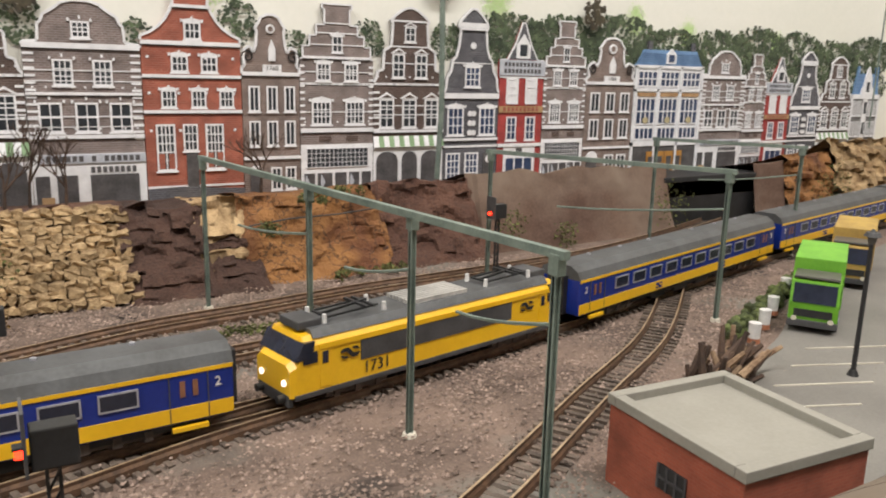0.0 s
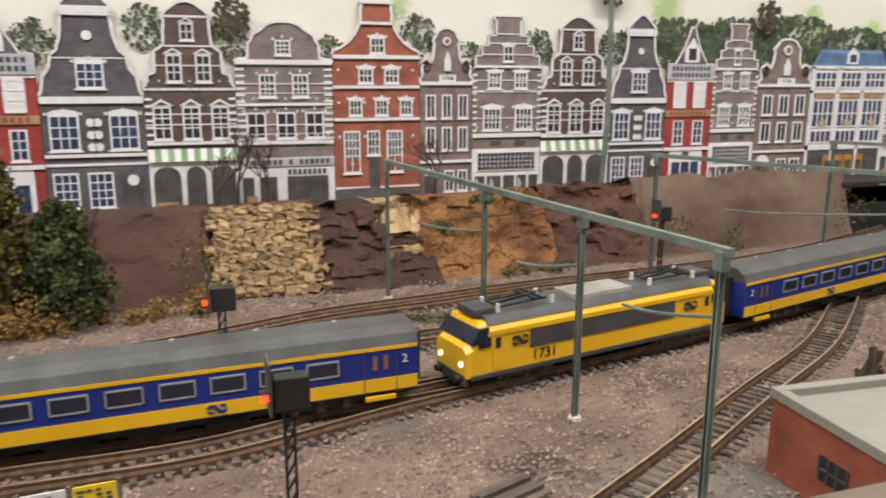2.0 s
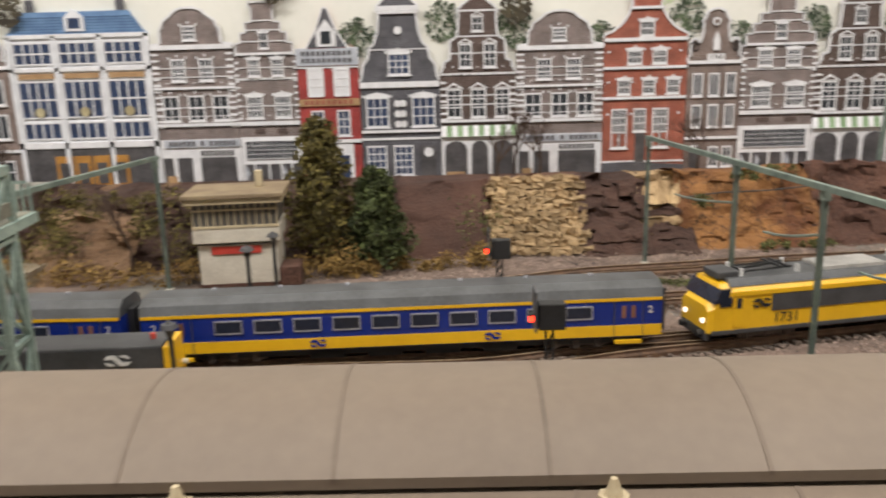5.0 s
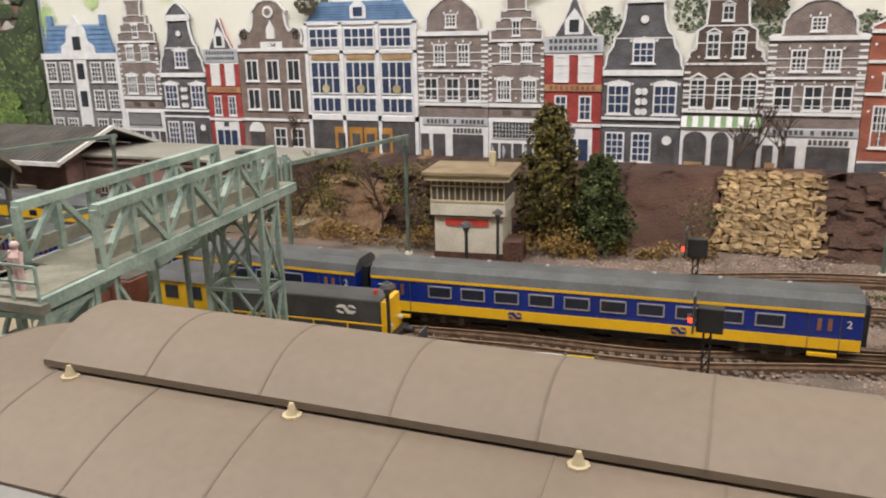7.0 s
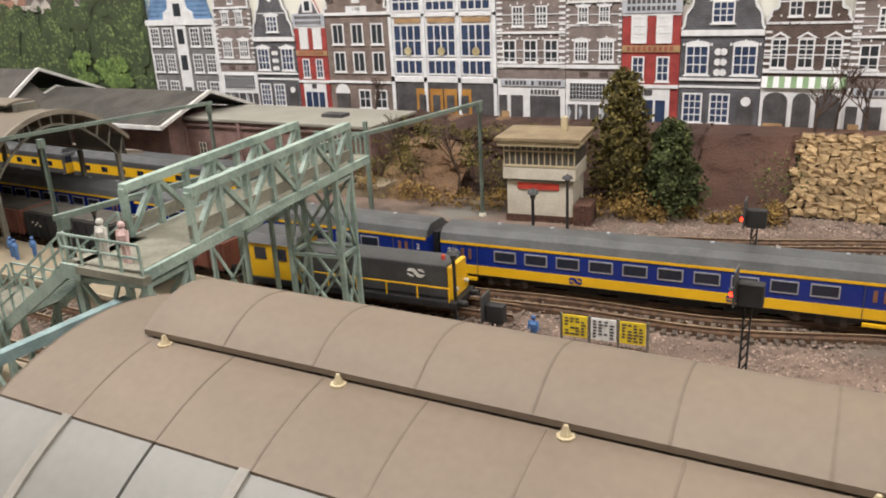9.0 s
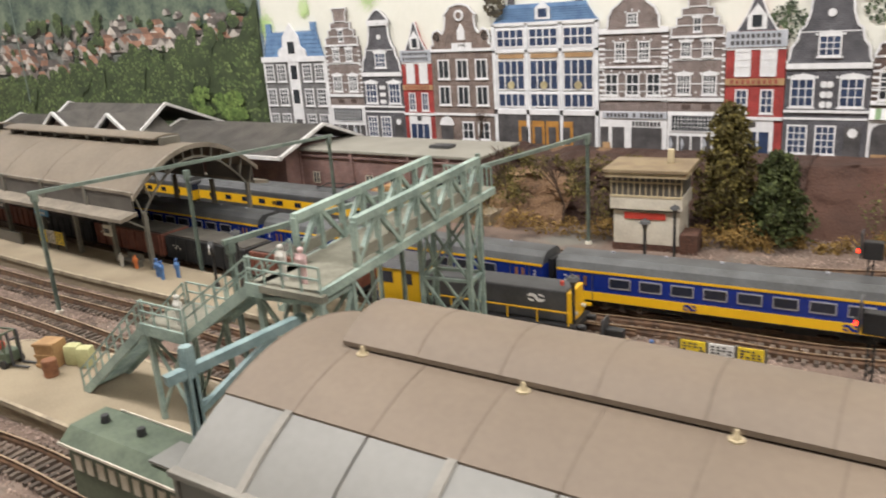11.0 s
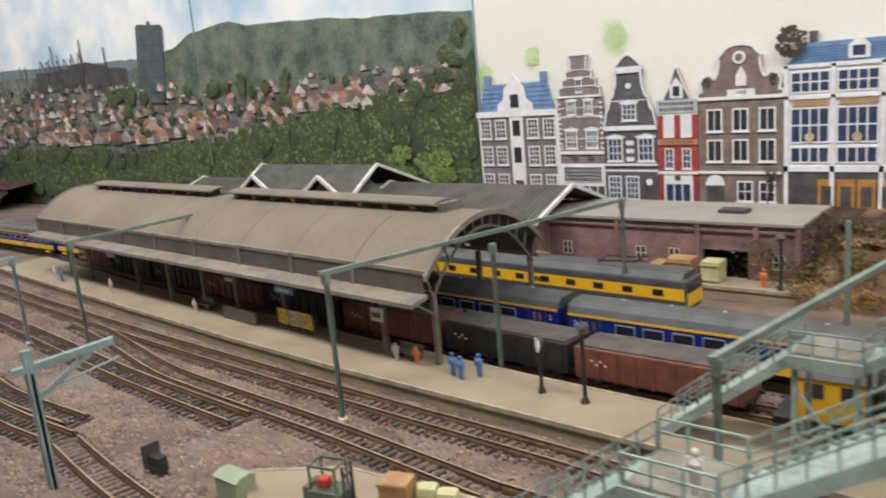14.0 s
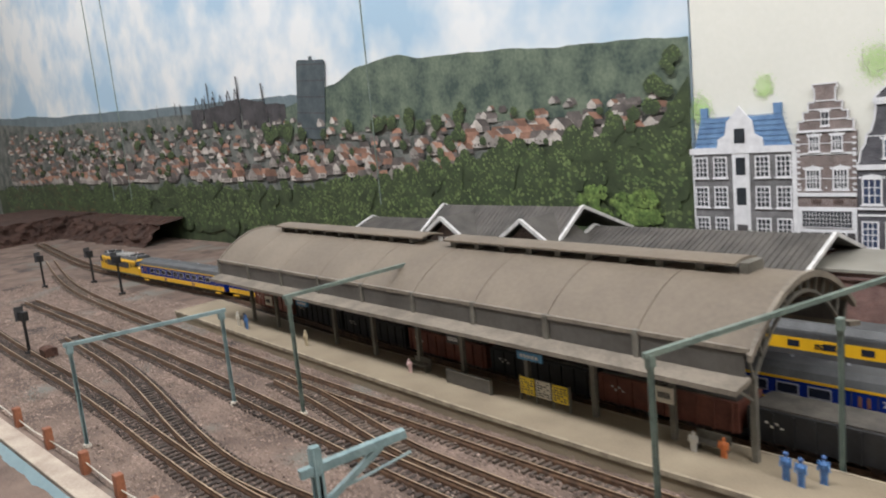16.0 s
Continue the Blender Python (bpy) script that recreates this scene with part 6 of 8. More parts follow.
def locomotive(x, pts, label, front=-1, number=True):
    y, a = along(pts, x)
    t = thing("locomotive", label, "locomotive", "trains", "", x, y, 0, a)
    L, w, z0, z1 = 0.176, 0.030, 0.0125, 0.0385
    prof = [(-w / 2, z0), (-w / 2, z1 - 0.004), (-w / 2 + 0.0035, z1 + 0.0005), (w / 2 - 0.0035, z1 + 0.0005), (w / 2, z1 - 0.004), (w / 2, z0)]
    bm = bmesh.new()
    secs = []
    for sx, zs, ws in ((-L / 2, 0.54, 0.92), (-L / 2 + 0.003, 0.62, 1.0), (-L / 2 + 0.0075, 0.97, 1.0), (-L / 2 + 0.02, 1.0, 1.0), (L / 2 - 0.02, 1.0, 1.0), (L / 2 - 0.0075, 0.97, 1.0), (L / 2 - 0.003, 0.62, 1.0), (L / 2, 0.54, 0.92)):
        secs.append([bm.verts.new((sx, yy * ws, z0 + (zz - z0) * zs)) for yy, zz in prof])
    for s1, s2 in zip(secs, secs[1:]):
        for i in range(6):
            bm.faces.new((s1[i], s2[i], s2[(i + 1) % 6], s1[(i + 1) % 6]))
    bm.faces.new(secs[0])
    bm.faces.new(secs[-1][::-1])
    part("body", bm, "yellow", t, "glossy yellow body")
    part("roof", prism_yz([(-w / 2 + 0.0012, z1 - 0.0015), (-w / 2 + 0.004, z1 + 0.002), (w / 2 - 0.004, z1 + 0.002), (w / 2 - 0.0012, z1 - 0.0015)], -L / 2 + 0.012, L / 2 - 0.012), "roof_grey", t, "dusty grey roof")
    part("underframe", box(-L / 2 + 0.002, L / 2 - 0.002, -w / 2 - 0.0003, w / 2 + 0.0003, 0.0112, 0.0138, 0.0005), "dark_grey", t)
    for sy in (-1, 1):
        part("side_grille", box(-0.052, 0.046, sy * (w / 2) - 0.0004, sy * (w / 2) + 0.0004, 0.0225, 0.0318), "dark_grey", t, "dark grey side panel")
        part("yellow_line", box(-L / 2 + 0.014, L / 2 - 0.014, sy * (w / 2) - 0.0006, sy * (w / 2) + 0.0006, 0.0322, 0.0345), "yellow", t)
        part("grey_line", box(-L / 2 + 0.016, L / 2 - 0.016, sy * (w / 2 - 0.0022) - 0.0003, sy * (w / 2 - 0.0022) + 0.0003, 0.0355, 0.038), "roof_grey", t)
        for sx in (-1, 1):
            part("door", box(sx * 0.071 - 0.0028, sx * 0.071 + 0.0028, sy * (w / 2) - 0.0003, sy * (w / 2) + 0.0003, 0.015, 0.0318), "yellow", t)
            part("door_window", box(sx * 0.071 - 0.0015, sx * 0.071 + 0.0015, sy * (w / 2) - 0.0005, sy * (w / 2) + 0.0005, 0.0255, 0.031), "window_dark", t)
            part("cab_window", box(sx * 0.0785 - 0.0035, sx * 0.0785 + 0.0035, sy * (w / 2) - 0.0005, sy * (w / 2) + 0.0005, 0.0268, 0.0318), "window_dark", t)
    for sx in (-1, 1):
        logo(t, sx * 0.058, -w / 2 - 0.0005, 0.0275, 0.0052, "black")
        part("windscreen", prism_xz([(sx * (L / 2 - 0.0024), 0.0288), (sx * (L / 2 - 0.0064), 0.0362), (sx * (L / 2 - 0.0120), 0.0362), (sx * (L / 2 - 0.0105), 0.0288)], -w * 0.507, w * 0.507), "window_dark", t)
        part("buffer_beam", box(sx * (L / 2 - 0.001) - 0.0012, sx * (L / 2 - 0.001) + 0.0012, -w * 0.44, w * 0.44, 0.008, 0.0135, 0.0005), "dark_grey", t)
        for sy in (-1, 1):
            part("buffer", cyls([((sx * (L / 2), sy * 0.009, 0.0115), (sx * (L / 2 + 0.0035), sy * 0.009, 0.0115), 0.0018, 0.0018, 10)]), "black", t)
            part("head_lamp", cyls([((sx * (L / 2 - 0.002), sy * 0.0095, 0.0185), (sx * (L / 2 + 0.0008), sy * 0.0095, 0.0185), 0.0014, 0.0014, 10)]), "lamp_white" if sx == front else "frame_silver", t)
        part("head_lamp", cyls([((sx * (L / 2 - 0.004), 0, 0.0238), (sx * (L / 2 - 0.0005), 0, 0.0238), 0.0013, 0.0013, 10)]), "lamp_white" if sx == front else "frame_silver", t)
        bogie(t, sx * 0.052, w)
        px = sx * 0.050
        pg = part("pantograph", bars([((px - 0.014, -0.006, 0.0425), (px + 0.014, -0.006, 0.0435), 0.0009), ((px - 0.014, 0.006, 0.0425), (px + 0.014, 0.006, 0.0435), 0.0009), ((px - 0.014, -0.006, 0.0425), (px - 0.014, 0.006, 0.0425), 0.0009), ((px + 0.01, -0.009, 0.0442), (px + 0.01, 0.009, 0.0442), 0.0012), ((px + 0.006, -0.009, 0.0442), (px + 0.006, 0.009, 0.0442), 0.0012), ((px - 0.014, 0, 0.0425), (px + 0.012, 0, 0.0450), 0.0012)]), "black", t, "folded black pantograph")
        for ix, iy in ((-0.016, -0.007), (0.017, -0.007), (-0.016, 0.007), (0.017, 0.007)):
            part("insulator", cyls([((px + ix, iy, 0.0395), (px + ix, iy, 0.0445), 0.0013, 0.001, 8)]), "white", t)
        part("roof_box", box(sx * 0.074 - 0.006, sx * 0.074 + 0.006, -0.008, 0.008, 0.0395, 0.0435, 0.0008), "dark_grey", t)
    for k in range(7):
        part("roof_grille", box(-0.019, 0.019, -0.009 + k * 0.0027, -0.009 + k * 0.0027 + 0.0017, 0.0402, 0.0425), "silver", t, "silver roof grille")
    if number:
        text_part("running_number", "1731", 0.0078, "black", t, pose(-0.043, -w / 2 - 0.0004, 0.0183, 90, 0, 0))
    return t


def coach(x, pts, label, L=0.268):
    y, a = along(pts, x)
    t = thing("railway_coach", label, "railway coach", "trains", "", x, y, 0, a)
    w, z0, z1 = 0.0295, 0.0125, 0.0345
    part("body", box(-L / 2, L / 2, -w / 2, w / 2, z0, z1, 0.0012), "blue", t, "deep blue body")
    rf = [(-w / 2 - 0.0002, z1 - 0.0006), (-w / 2 + 0.0022, z1 + 0.0042), (-w / 4, z1 + 0.0072), (w / 4, z1 + 0.0072), (w / 2 - 0.0022, z1 + 0.0042), (w / 2 + 0.0002, z1 - 0.0006)]
    part("roof", prism_yz(rf, -L / 2, L / 2), "roof_grey", t, "dusty dark grey roof", False)
    for sx in (-1, 1):
        part("gangway", box(sx * (L / 2 + 0.002) - 0.002, sx * (L / 2 + 0.002) + 0.002, -0.006, 0.006, 0.013, 0.036), "black", t)
    part("underframe", box(-L / 2 + 0.01, L / 2 - 0.01, -w / 2 + 0.002, w / 2 - 0.002, 0.0095, 0.013), "black", t)
    wf = mesh_of("window_frame", boxes([(-0.0072, 0.0072, -0.0003, 0.0003, 0, 0.0007), (-0.0072, 0.0072, -0.0003, 0.0003, 0.0066, 0.0073), (-0.0072, -0.0065, -0.0003, 0.0003, 0, 0.0073), (0.0065, 0.0072, -0.0003, 0.0003, 0, 0.0073)]), "frame_silver")
    wp = mesh_of("pane", box(-0.0066, 0.0066, -0.0002, 0.0002, 0.0005, 0.0068), "window_dark")
    for sy in (-1, 1):
        yy = sy * w / 2
        part("yellow_band", box(-L / 2 + 0.0005, L / 2 - 0.0005, yy - 0.0003, yy + 0.0003, 0.0135, 0.0195), "yellow", t, "yellow lower band")
        part("yellow_line", box(-L / 2 + 0.0005, L / 2 - 0.0005, yy - 0.0003, yy + 0.0003, 0.0326, 0.0342), "yellow", t)
        for k in range(10):
            xx = -L / 2 + 0.044 + k * 0.0200
            f = piece("window", wf, t, xx, yy - 0.0003 * 0 + sy * 0.0002, 0.0232)
            piece("pane", wp, f)
        for sx in (-1, 1):
            part("door", boxes([(sx * (L / 2 - 0.018) - 0.0035, sx * (L / 2 - 0.018) - 0.0015, yy - 0.0004, yy + 0.0004, 0.0235, 0.0300), (sx * (L / 2 - 0.018) + 0.0015, sx * (L / 2 - 0.018) + 0.0035, yy - 0.0004, yy + 0.0004, 0.0235, 0.0300)]), "rust", t, "narrow door windows")
            part("door_joint", boxes([(sx * (L / 2 - 0.0255) - 0.0002, sx * (L / 2 - 0.0255) + 0.0002, yy - 0.0004, yy + 0.0004, 0.013, 0.0325), (sx * (L / 2 - 0.0105) - 0.0002, sx * (L / 2 - 0.0105) + 0.0002, yy - 0.0004, yy + 0.0004, 0.013, 0.0325)]), "dark_grey", t)
            part("step_board", box(sx * (L / 2 - 0.018) - 0.007, sx * (L / 2 - 0.018) + 0.007, yy - 0.001, yy + 0.001, 0.0095, 0.0112), "yellow", t)
    for sx in (-1, 1):
        text_part("class_number", "2", 0.0055, "white", t, pose(sx * (L / 2 - 0.0065), -w / 2 - 0.0003, 0.0275, 90, 0, 0))
        bogie(t, sx * (L / 2 - 0.045), w)
        logo(t, sx * 0.045, -w / 2 - 0.0005, 0.0166, 0.0042, "blue")
        for k in range(3):
            part("roof_vent", cyls([((sx * (0.03 + 0.035 * k), 0.004, z1 + 0.0066), (sx * (0.03 + 0.035 * k), 0.004, z1 + 0.0082), 0.0012, 0.0012, 8)]), "frame_silver", t)
    for k in range(4):
        part("equipment_box", box(-0.05 + k * 0.03, -0.05 + k * 0.03 + 0.018, -w / 2 + 0.002, w / 2 - 0.002, 0.0075, 0.0118), "black", t)
    return t


LINE = MAIN + BACK[1:]
locomotive(0.262, LINE, "yellow electric locomotive with grey roof coupled to blue coaches")
for k in range(3):
    coach(0.492 + 0.277 * k, LINE, "blue and yellow passenger coach behind the yellow locomotive")
for k in range(6):
    coach(0.020 - 0.277 * k, LINE, "blue and yellow passenger coach of the standing station train" if k < 2 else "blue and yellow passenger coach beside the station canopy")
locomotive(-1.600, LINE, "yellow electric locomotive at the far end of the station", -1, False)


def railcar(x, y, a, label):
    t = thing("electric_railcar", label, "railcar", "trains", "", x, y, 0, a)
    L, w = 0.26, 0.03
    part("body", box(-L / 2, L / 2, -w / 2, w / 2, 0.0125, 0.034, 0.002), "roof_grey", t)
    part("yellow_band", box(-L / 2 + 0.002, L / 2 - 0.002, -w / 2 - 0.0002, w / 2 + 0.0002, 0.018, 0.0275), "yellow", t, "yellow side band")
    part("front", box(L / 2 - 0.001, L / 2 + 0.0003, -w * 0.44, w * 0.44, 0.013, 0.024), "yellow", t, "yellow front end")
    part("roof", prism_yz([(-w / 2, 0.0315), (-w / 3, 0.0385), (w / 3, 0.0385), (w / 2, 0.0315)], -L / 2 + 0.004, L / 2 - 0.004), "roof_grey", t)
    part("skirt", box(-L / 2 + 0.002, L / 2 - 0.002, -w / 2 - 0.0003, w / 2 + 0.0003, 0.009, 0.018), "dark_grey", t)
    for k in range(9):
        part("window", box(-0.11 + k * 0.0265, -0.11 + k * 0.0265 + 0.009, -w / 2 - 0.0004, w / 2 + 0.0004, 0.0205, 0.0255), "window_dark", t)
    part("windscreen", box(L / 2 - 0.0005, L / 2 + 0.0006, -w * 0.4, w * 0.4, 0.024, 0.031), "window_dark", t)
    part("pantograph", bars([((0.05, -0.008, 0.043), (0.085, -0.008, 0.044), 0.001), ((0.05, 0.008, 0.043), (0.085, 0.008, 0.044), 0.001), ((0.085, -0.011, 0.045), (0.085, 0.011, 0.045), 0.0014), ((0.05, -0.008, 0.041), (0.05, 0.008, 0.043), 0.001)]), "black", t)
    logo(t, -0.0065, -w / 2 - 0.0006, 0.0228, 0.0038, "black")
    bogie(t, -0.09, w)
    bogie(t, 0.09, w)
    return t


railcar(-0.476, 0.370, -2.0, "yellow electric railcar standing in the rear station track")
railcar(-0.75, 0.381, -2.5, "yellow electric railcar behind the station canopy")


def open_wagon(x, mat, label, L=0.105, top=0.031):
    y, a = along(YARD, x)
    t = thing("freight_wagon", label, "freight wagon", "freight wagons behind the platform", "", x, y, 0, a)
    w = 0.030
    part("body", box(-L / 2, L / 2, -w / 2, w / 2, 0.0115, top, 0.0006), mat, t)
    part("load", box(-L / 2 + 0.002, L / 2 - 0.002, -w / 2 + 0.002, w / 2 - 0.002, top - 0.001, top + 0.0012, 0.0005), "coal", t, "grey dusty load")
    for k in range(9):
        xx = -L / 2 + 0.004 + k * (L - 0.008) / 8
        for sy in (-1, 1):
            part("rib", box(xx - 0.0008, xx + 0.0008, sy * (w / 2 + 0.0005) - 0.0005, sy * (w / 2 + 0.0005) + 0.0005, 0.0115, top - 0.001), mat, t)
    part("frame", box(-L / 2 - 0.001, L / 2 + 0.001, -0.010, 0.010, 0.009, 0.012), "black", t)
    bogie(t, -L / 2 + 0.024, w * 0.8)
    bogie(t, L / 2 - 0.024, w * 0.8)
    for sx in (-1, 1):
        for sy in (-1, 1):
            part("buffer", cyls([((sx * L / 2, sy * 0.009, 0.0125), (sx * (L / 2 + 0.0035), sy * 0.009, 0.0125), 0.0016, 0.0016, 8)]), "black", t)
    part("marking", boxes([(-L / 2 + 0.012 + k * 0.003, -L / 2 + 0.0138 + k * 0.003, -w / 2 - 0.0014, -w / 2 - 0.001, 0.0235 - 0.0022 * (k % 2), 0.0246 - 0.0022 * (k % 2)) for k in range(4)]), "offwhite", t, "small unreadable white marking")
    return t


for k, (x, mt) in enumerate(((-0.305, "redwagon"), (-0.415, "black"), (-0.525, "redwagon"), (-0.635, "black"), (-0.745, "redwagon"), (-0.855, "black"), (-0.965, "black"), (-1.075, "redwagon"))):
    open_wagon(x, mt, "brown red freight wagon with dusty grey load" if mt == "redwagon" else "black freight wagon with dusty grey load")


def shunter():
    y, a = along(YARD, -0.163)
    t = thing("shunting_locomotive", "black and yellow diesel shunting locomotive with yellow cab", "locomotive", "trains", "", -0.158, y - 0.006, 0, a)
    t.scale = (1.12, 1.0, 1.05)
    part("frame", box(-0.07, 0.07, -0.0145, 0.0145, 0.0095, 0.0135, 0.0005), "black", t)
    part("hood", box(-0.028, 0.064, -0.0105, 0.0105, 0.0135, 0.0335, 0.0012), "dark_grey", t, "dark grey bonnet")
    part("hood_end", box(0.0642, 0.067, -0.0105, 0.0105, 0.0135, 0.033, 0.0006), "yellow", t, "yellow bonnet end")
    part("cab", box(-0.060, -0.029, -0.0140, 0.0140, 0.0135, 0.036, 0.0008), "yellow", t, "yellow cab")
    part("cab_roof", prism_yz([(-0.0148, 0.036), (-0.010, 0.041), (0.010, 0.041), (0.0148, 0.036)], -0.062, -0.027), "dark_grey", t)
    for sy in (-1, 1):
        part("cab_window", boxes([(-0.056, -0.048, sy * 0.014 - 0.0003, sy * 0.014 + 0.0003, 0.026, 0.0335), (-0.041, -0.034, sy * 0.014 - 0.0003, sy * 0.014 + 0.0003, 0.026, 0.0335)]), "window_dark", t)
        part("handrail", bars([((-0.026, sy * 0.0138, 0.0215), (0.066, sy * 0.0138, 0.0215), 0.0007)] + [((-0.026 + 0.0184 * k, sy * 0.0138, 0.0135), (-0.026 + 0.0184 * k, sy * 0.0138, 0.0215), 0.0007) for k in range(6)]), "yellow", t, "yellow handrail")
        part("head_lamp", cyls([((0.067, sy * 0.0075, 0.0195), (0.069, sy * 0.0075, 0.0195), 0.0013, 0.0013, 8)]), "offwhite", t)
        part("buffer", cyls([((0.07, sy * 0.009, 0.0118), (0.0745, sy * 0.009, 0.0118), 0.0019, 0.0019, 10)]), "black", t)
    logo(t, 0.046, -0.0108, 0.0275, 0.0052, "white")
    part("roof_lamp", cyls([((0.058, 0, 0.0335), (0.058, 0, 0.036), 0.0012, 0.0012, 8)]), "red", t)
    bogie(t, -0.042, 0.026)
    bogie(t, 0.042, 0.026)


shunter()


def green_wagon():
    t = thing("goods_van", "dark green goods van with pale striped side beside the goods platform", "goods van", "", "", -0.150, -0.040, 0, 0)
    part("body", box(-0.055, 0.055, -0.014, 0.014, 0.0115, 0.038, 0.0008), "wagon_green", t)
    part("roof", prism_yz([(-0.0155, 0.0375), (-0.009, 0.043), (0.009, 0.043), (0.0155, 0.0375)], -0.058, 0.058), "wagon_green", t)
    for k in range(13):
        x = -0.05 + k * 0.008
        part("window", boxes([(x, x + 0.0045, -0.0146, -0.0139, 0.026, 0.0335), (x, x + 0.0045, 0.0139, 0.0146, 0.026, 0.0335)]), "offwhite", t)
    part("roof_rail", boxes([(-0.058, 0.058, -0.0162, -0.0156, 0.037, 0.0382), (-0.058, 0.058, 0.0156, 0.0162, 0.037, 0.0382)]), "offwhite", t)
    for x in (-0.045, -0.02, 0.02):
        part("roof_vent", cyls([((x, 0, 0.042), (x, 0, 0.0465), 0.0022, 0.0018, 8)]), "black", t)
    part("roof_patch", box(0.0, 0.035, -0.012, 0.004, 0.0425, 0.0436), "skylight", t)
    bogie(t, -0.035, 0.026)
    bogie(t, 0.035, 0.026)


green_wagon()


# ---- station buildings ----
def gable_roof(parent, x0, x1, yf, yr, yb, ze, zr, mat="hip_roof"):
    part("roof_slope", prism_yz([(yf, ze), (yr, zr), (yr, zr - 0.002), (yf, ze - 0.002)], x0, x1), mat, parent)
    part("roof_slope", prism_yz([(yr, zr), (yb, ze), (yb, ze - 0.002), (yr, zr - 0.002)], x0, x1), mat, parent)
    n = int((x1 - x0) / 0.006)
    part("roof_seams", boxes([]) if n < 1 else bars([((x0 + (k + 0.5) * (x1 - x0) / n, yf, ze + 0.0004), (x0 + (k + 0.5) * (x1 - x0) / n, yr, zr + 0.0004), 0.0008) for k in range(n)]), mat, parent)
    for x in (x0, x1):
        part("barge_board", bars([((x, yf - 0.002, ze - 0.001), (x, yr, zr + 0.0005), 0.0034), ((x, yr, zr + 0.0005), (x, yb + 0.002, ze - 0.001), 0.0034)]), "white", parent, "white barge board")
    part("eave_board", box(x0, x1, yf - 0.003, yf, ze - 0.004, ze), "white", parent)


sb = thing("station_building", "station building with dark slate roofs and white barge boards", "station building", "", "", 0.02, 0, 0)
part("wall", box(-1.16, -0.55, 0.425, 0.52, 0, 0.062), "pink_brick", sb)
gable_roof(sb, -0.785, -0.535, 0.405, 0.478, 0.545, 0.060, 0.0845)
gable_roof(sb, -1.17, -0.99, 0.405, 0.478, 0.545, 0.060, 0.086)
gable_roof(sb, -0.995, -0.782, 0.40, 0.455, 0.545, 0.072, 0.1085)
for xc in (-0.935, -0.815):
    part("gable_wall", prism_xz([(xc - 0.05, 0.06), (xc, 0.099), (xc + 0.05, 0.06)], 0.398, 0.402), "h_brown", sb)
    for sx in (-1, 1):
        part("dormer_slope", prism_xz([(xc, 0.1035), (xc + sx * 0.058, 0.0645), (xc + sx * 0.058, 0.0625), (xc, 0.1015)], 0.392, 0.455), "hip_roof", sb)
        part("barge_board", bars([((xc + sx * 0.06, 0.3905, 0.063), (xc, 0.3905, 0.1035), 0.0038)]), "white", sb, "white barge board")
    for k in (-1, 0, 1):
        part("gable_window", box(xc + k * 0.010 - 0.003, xc + k * 0.010 + 0.003, 0.3965, 0.3982, 0.068, 0.080), "white", sb)

bb = thing("brick_building", "flat roofed dusty pink brick goods shed with a dark doorway", "brick building")
BX, BXE, BYF, BYB, BH = -0.532, -0.292, 0.449, 0.535, 0.0585
part("wall", boxes([(BX, -0.372, BYF, BYF + 0.004, 0, BH), (-0.333, BXE, BYF, BYF + 0.004, 0, BH), (-0.372, -0.333, BYF, BYF + 0.004, 0.036, BH), (BX, BX + 0.004, BYF + 0.0041, BYB, 0, BH), (BXE - 0.004, BXE, BYF + 0.0041, BYB, 0, BH)]), "pink_brick", bb)
part("roof", box(BX - 0.003, BXE + 0.003, BYF - 0.003, BYB, BH, BH + 0.003, 0.0006), "grey_top", bb, "grey flat roof")
part("doorway", box(-0.371, -0.334, BYF + 0.03, BYF + 0.032, 0, 0.036), "black", bb)
part("roof_hatch", box(-0.37, -0.345, 0.48, 0.495, BH + 0.003, BH + 0.0065, 0.0006), "dark_grey", bb)
for x in (-0.532, -0.455, -0.378, -0.328, -0.295):
    part("pilaster", box(x, x + 0.004, BYF - 0.0025, BYF, 0, BH), "pink_brick", bb)
part("cornice", box(BX, BXE, BYF - 0.002, BYF, BH - 0.006, BH - 0.004), "pink_brick", bb)
wfm = mesh_of("window_frame", boxes([(-0.005, 0.005, -0.0006, 0.0, 0, 0.0008), (-0.005, -0.0042, -0.0006, 0, 0, 0.013), (0.0042, 0.005, -0.0006, 0, 0, 0.013), (-0.005, 0.005, -0.0006, 0, 0.0122, 0.013), (-0.0005, 0.0005, -0.0006, 0, 0, 0.013), (-0.005, 0.005, -0.0006, 0, 0.0062, 0.0069)]), "offwhite")
wpm = mesh_of("pane", box(-0.0045, 0.0045, -0.0003, 0.0002, 0, 0.0125), "h_pane")
for x in (-0.507, -0.43, -0.398, -0.308):
    f = piece("window", wfm, bb, x, BYF - 0.0003, 0.022)
    piece("pane", wpm, f)
    part("window_arch", prism_xz([(x - 0.0055, 0.0355)] + [(x - 0.0055 * math.cos(math.pi * k / 6), 0.0355 + 0.003 * math.sin(math.pi * k / 6)) for k in range(1, 6)] + [(x + 0.0055, 0.0355)], BYF - 0.0009, BYF), "pink_brick", bb)
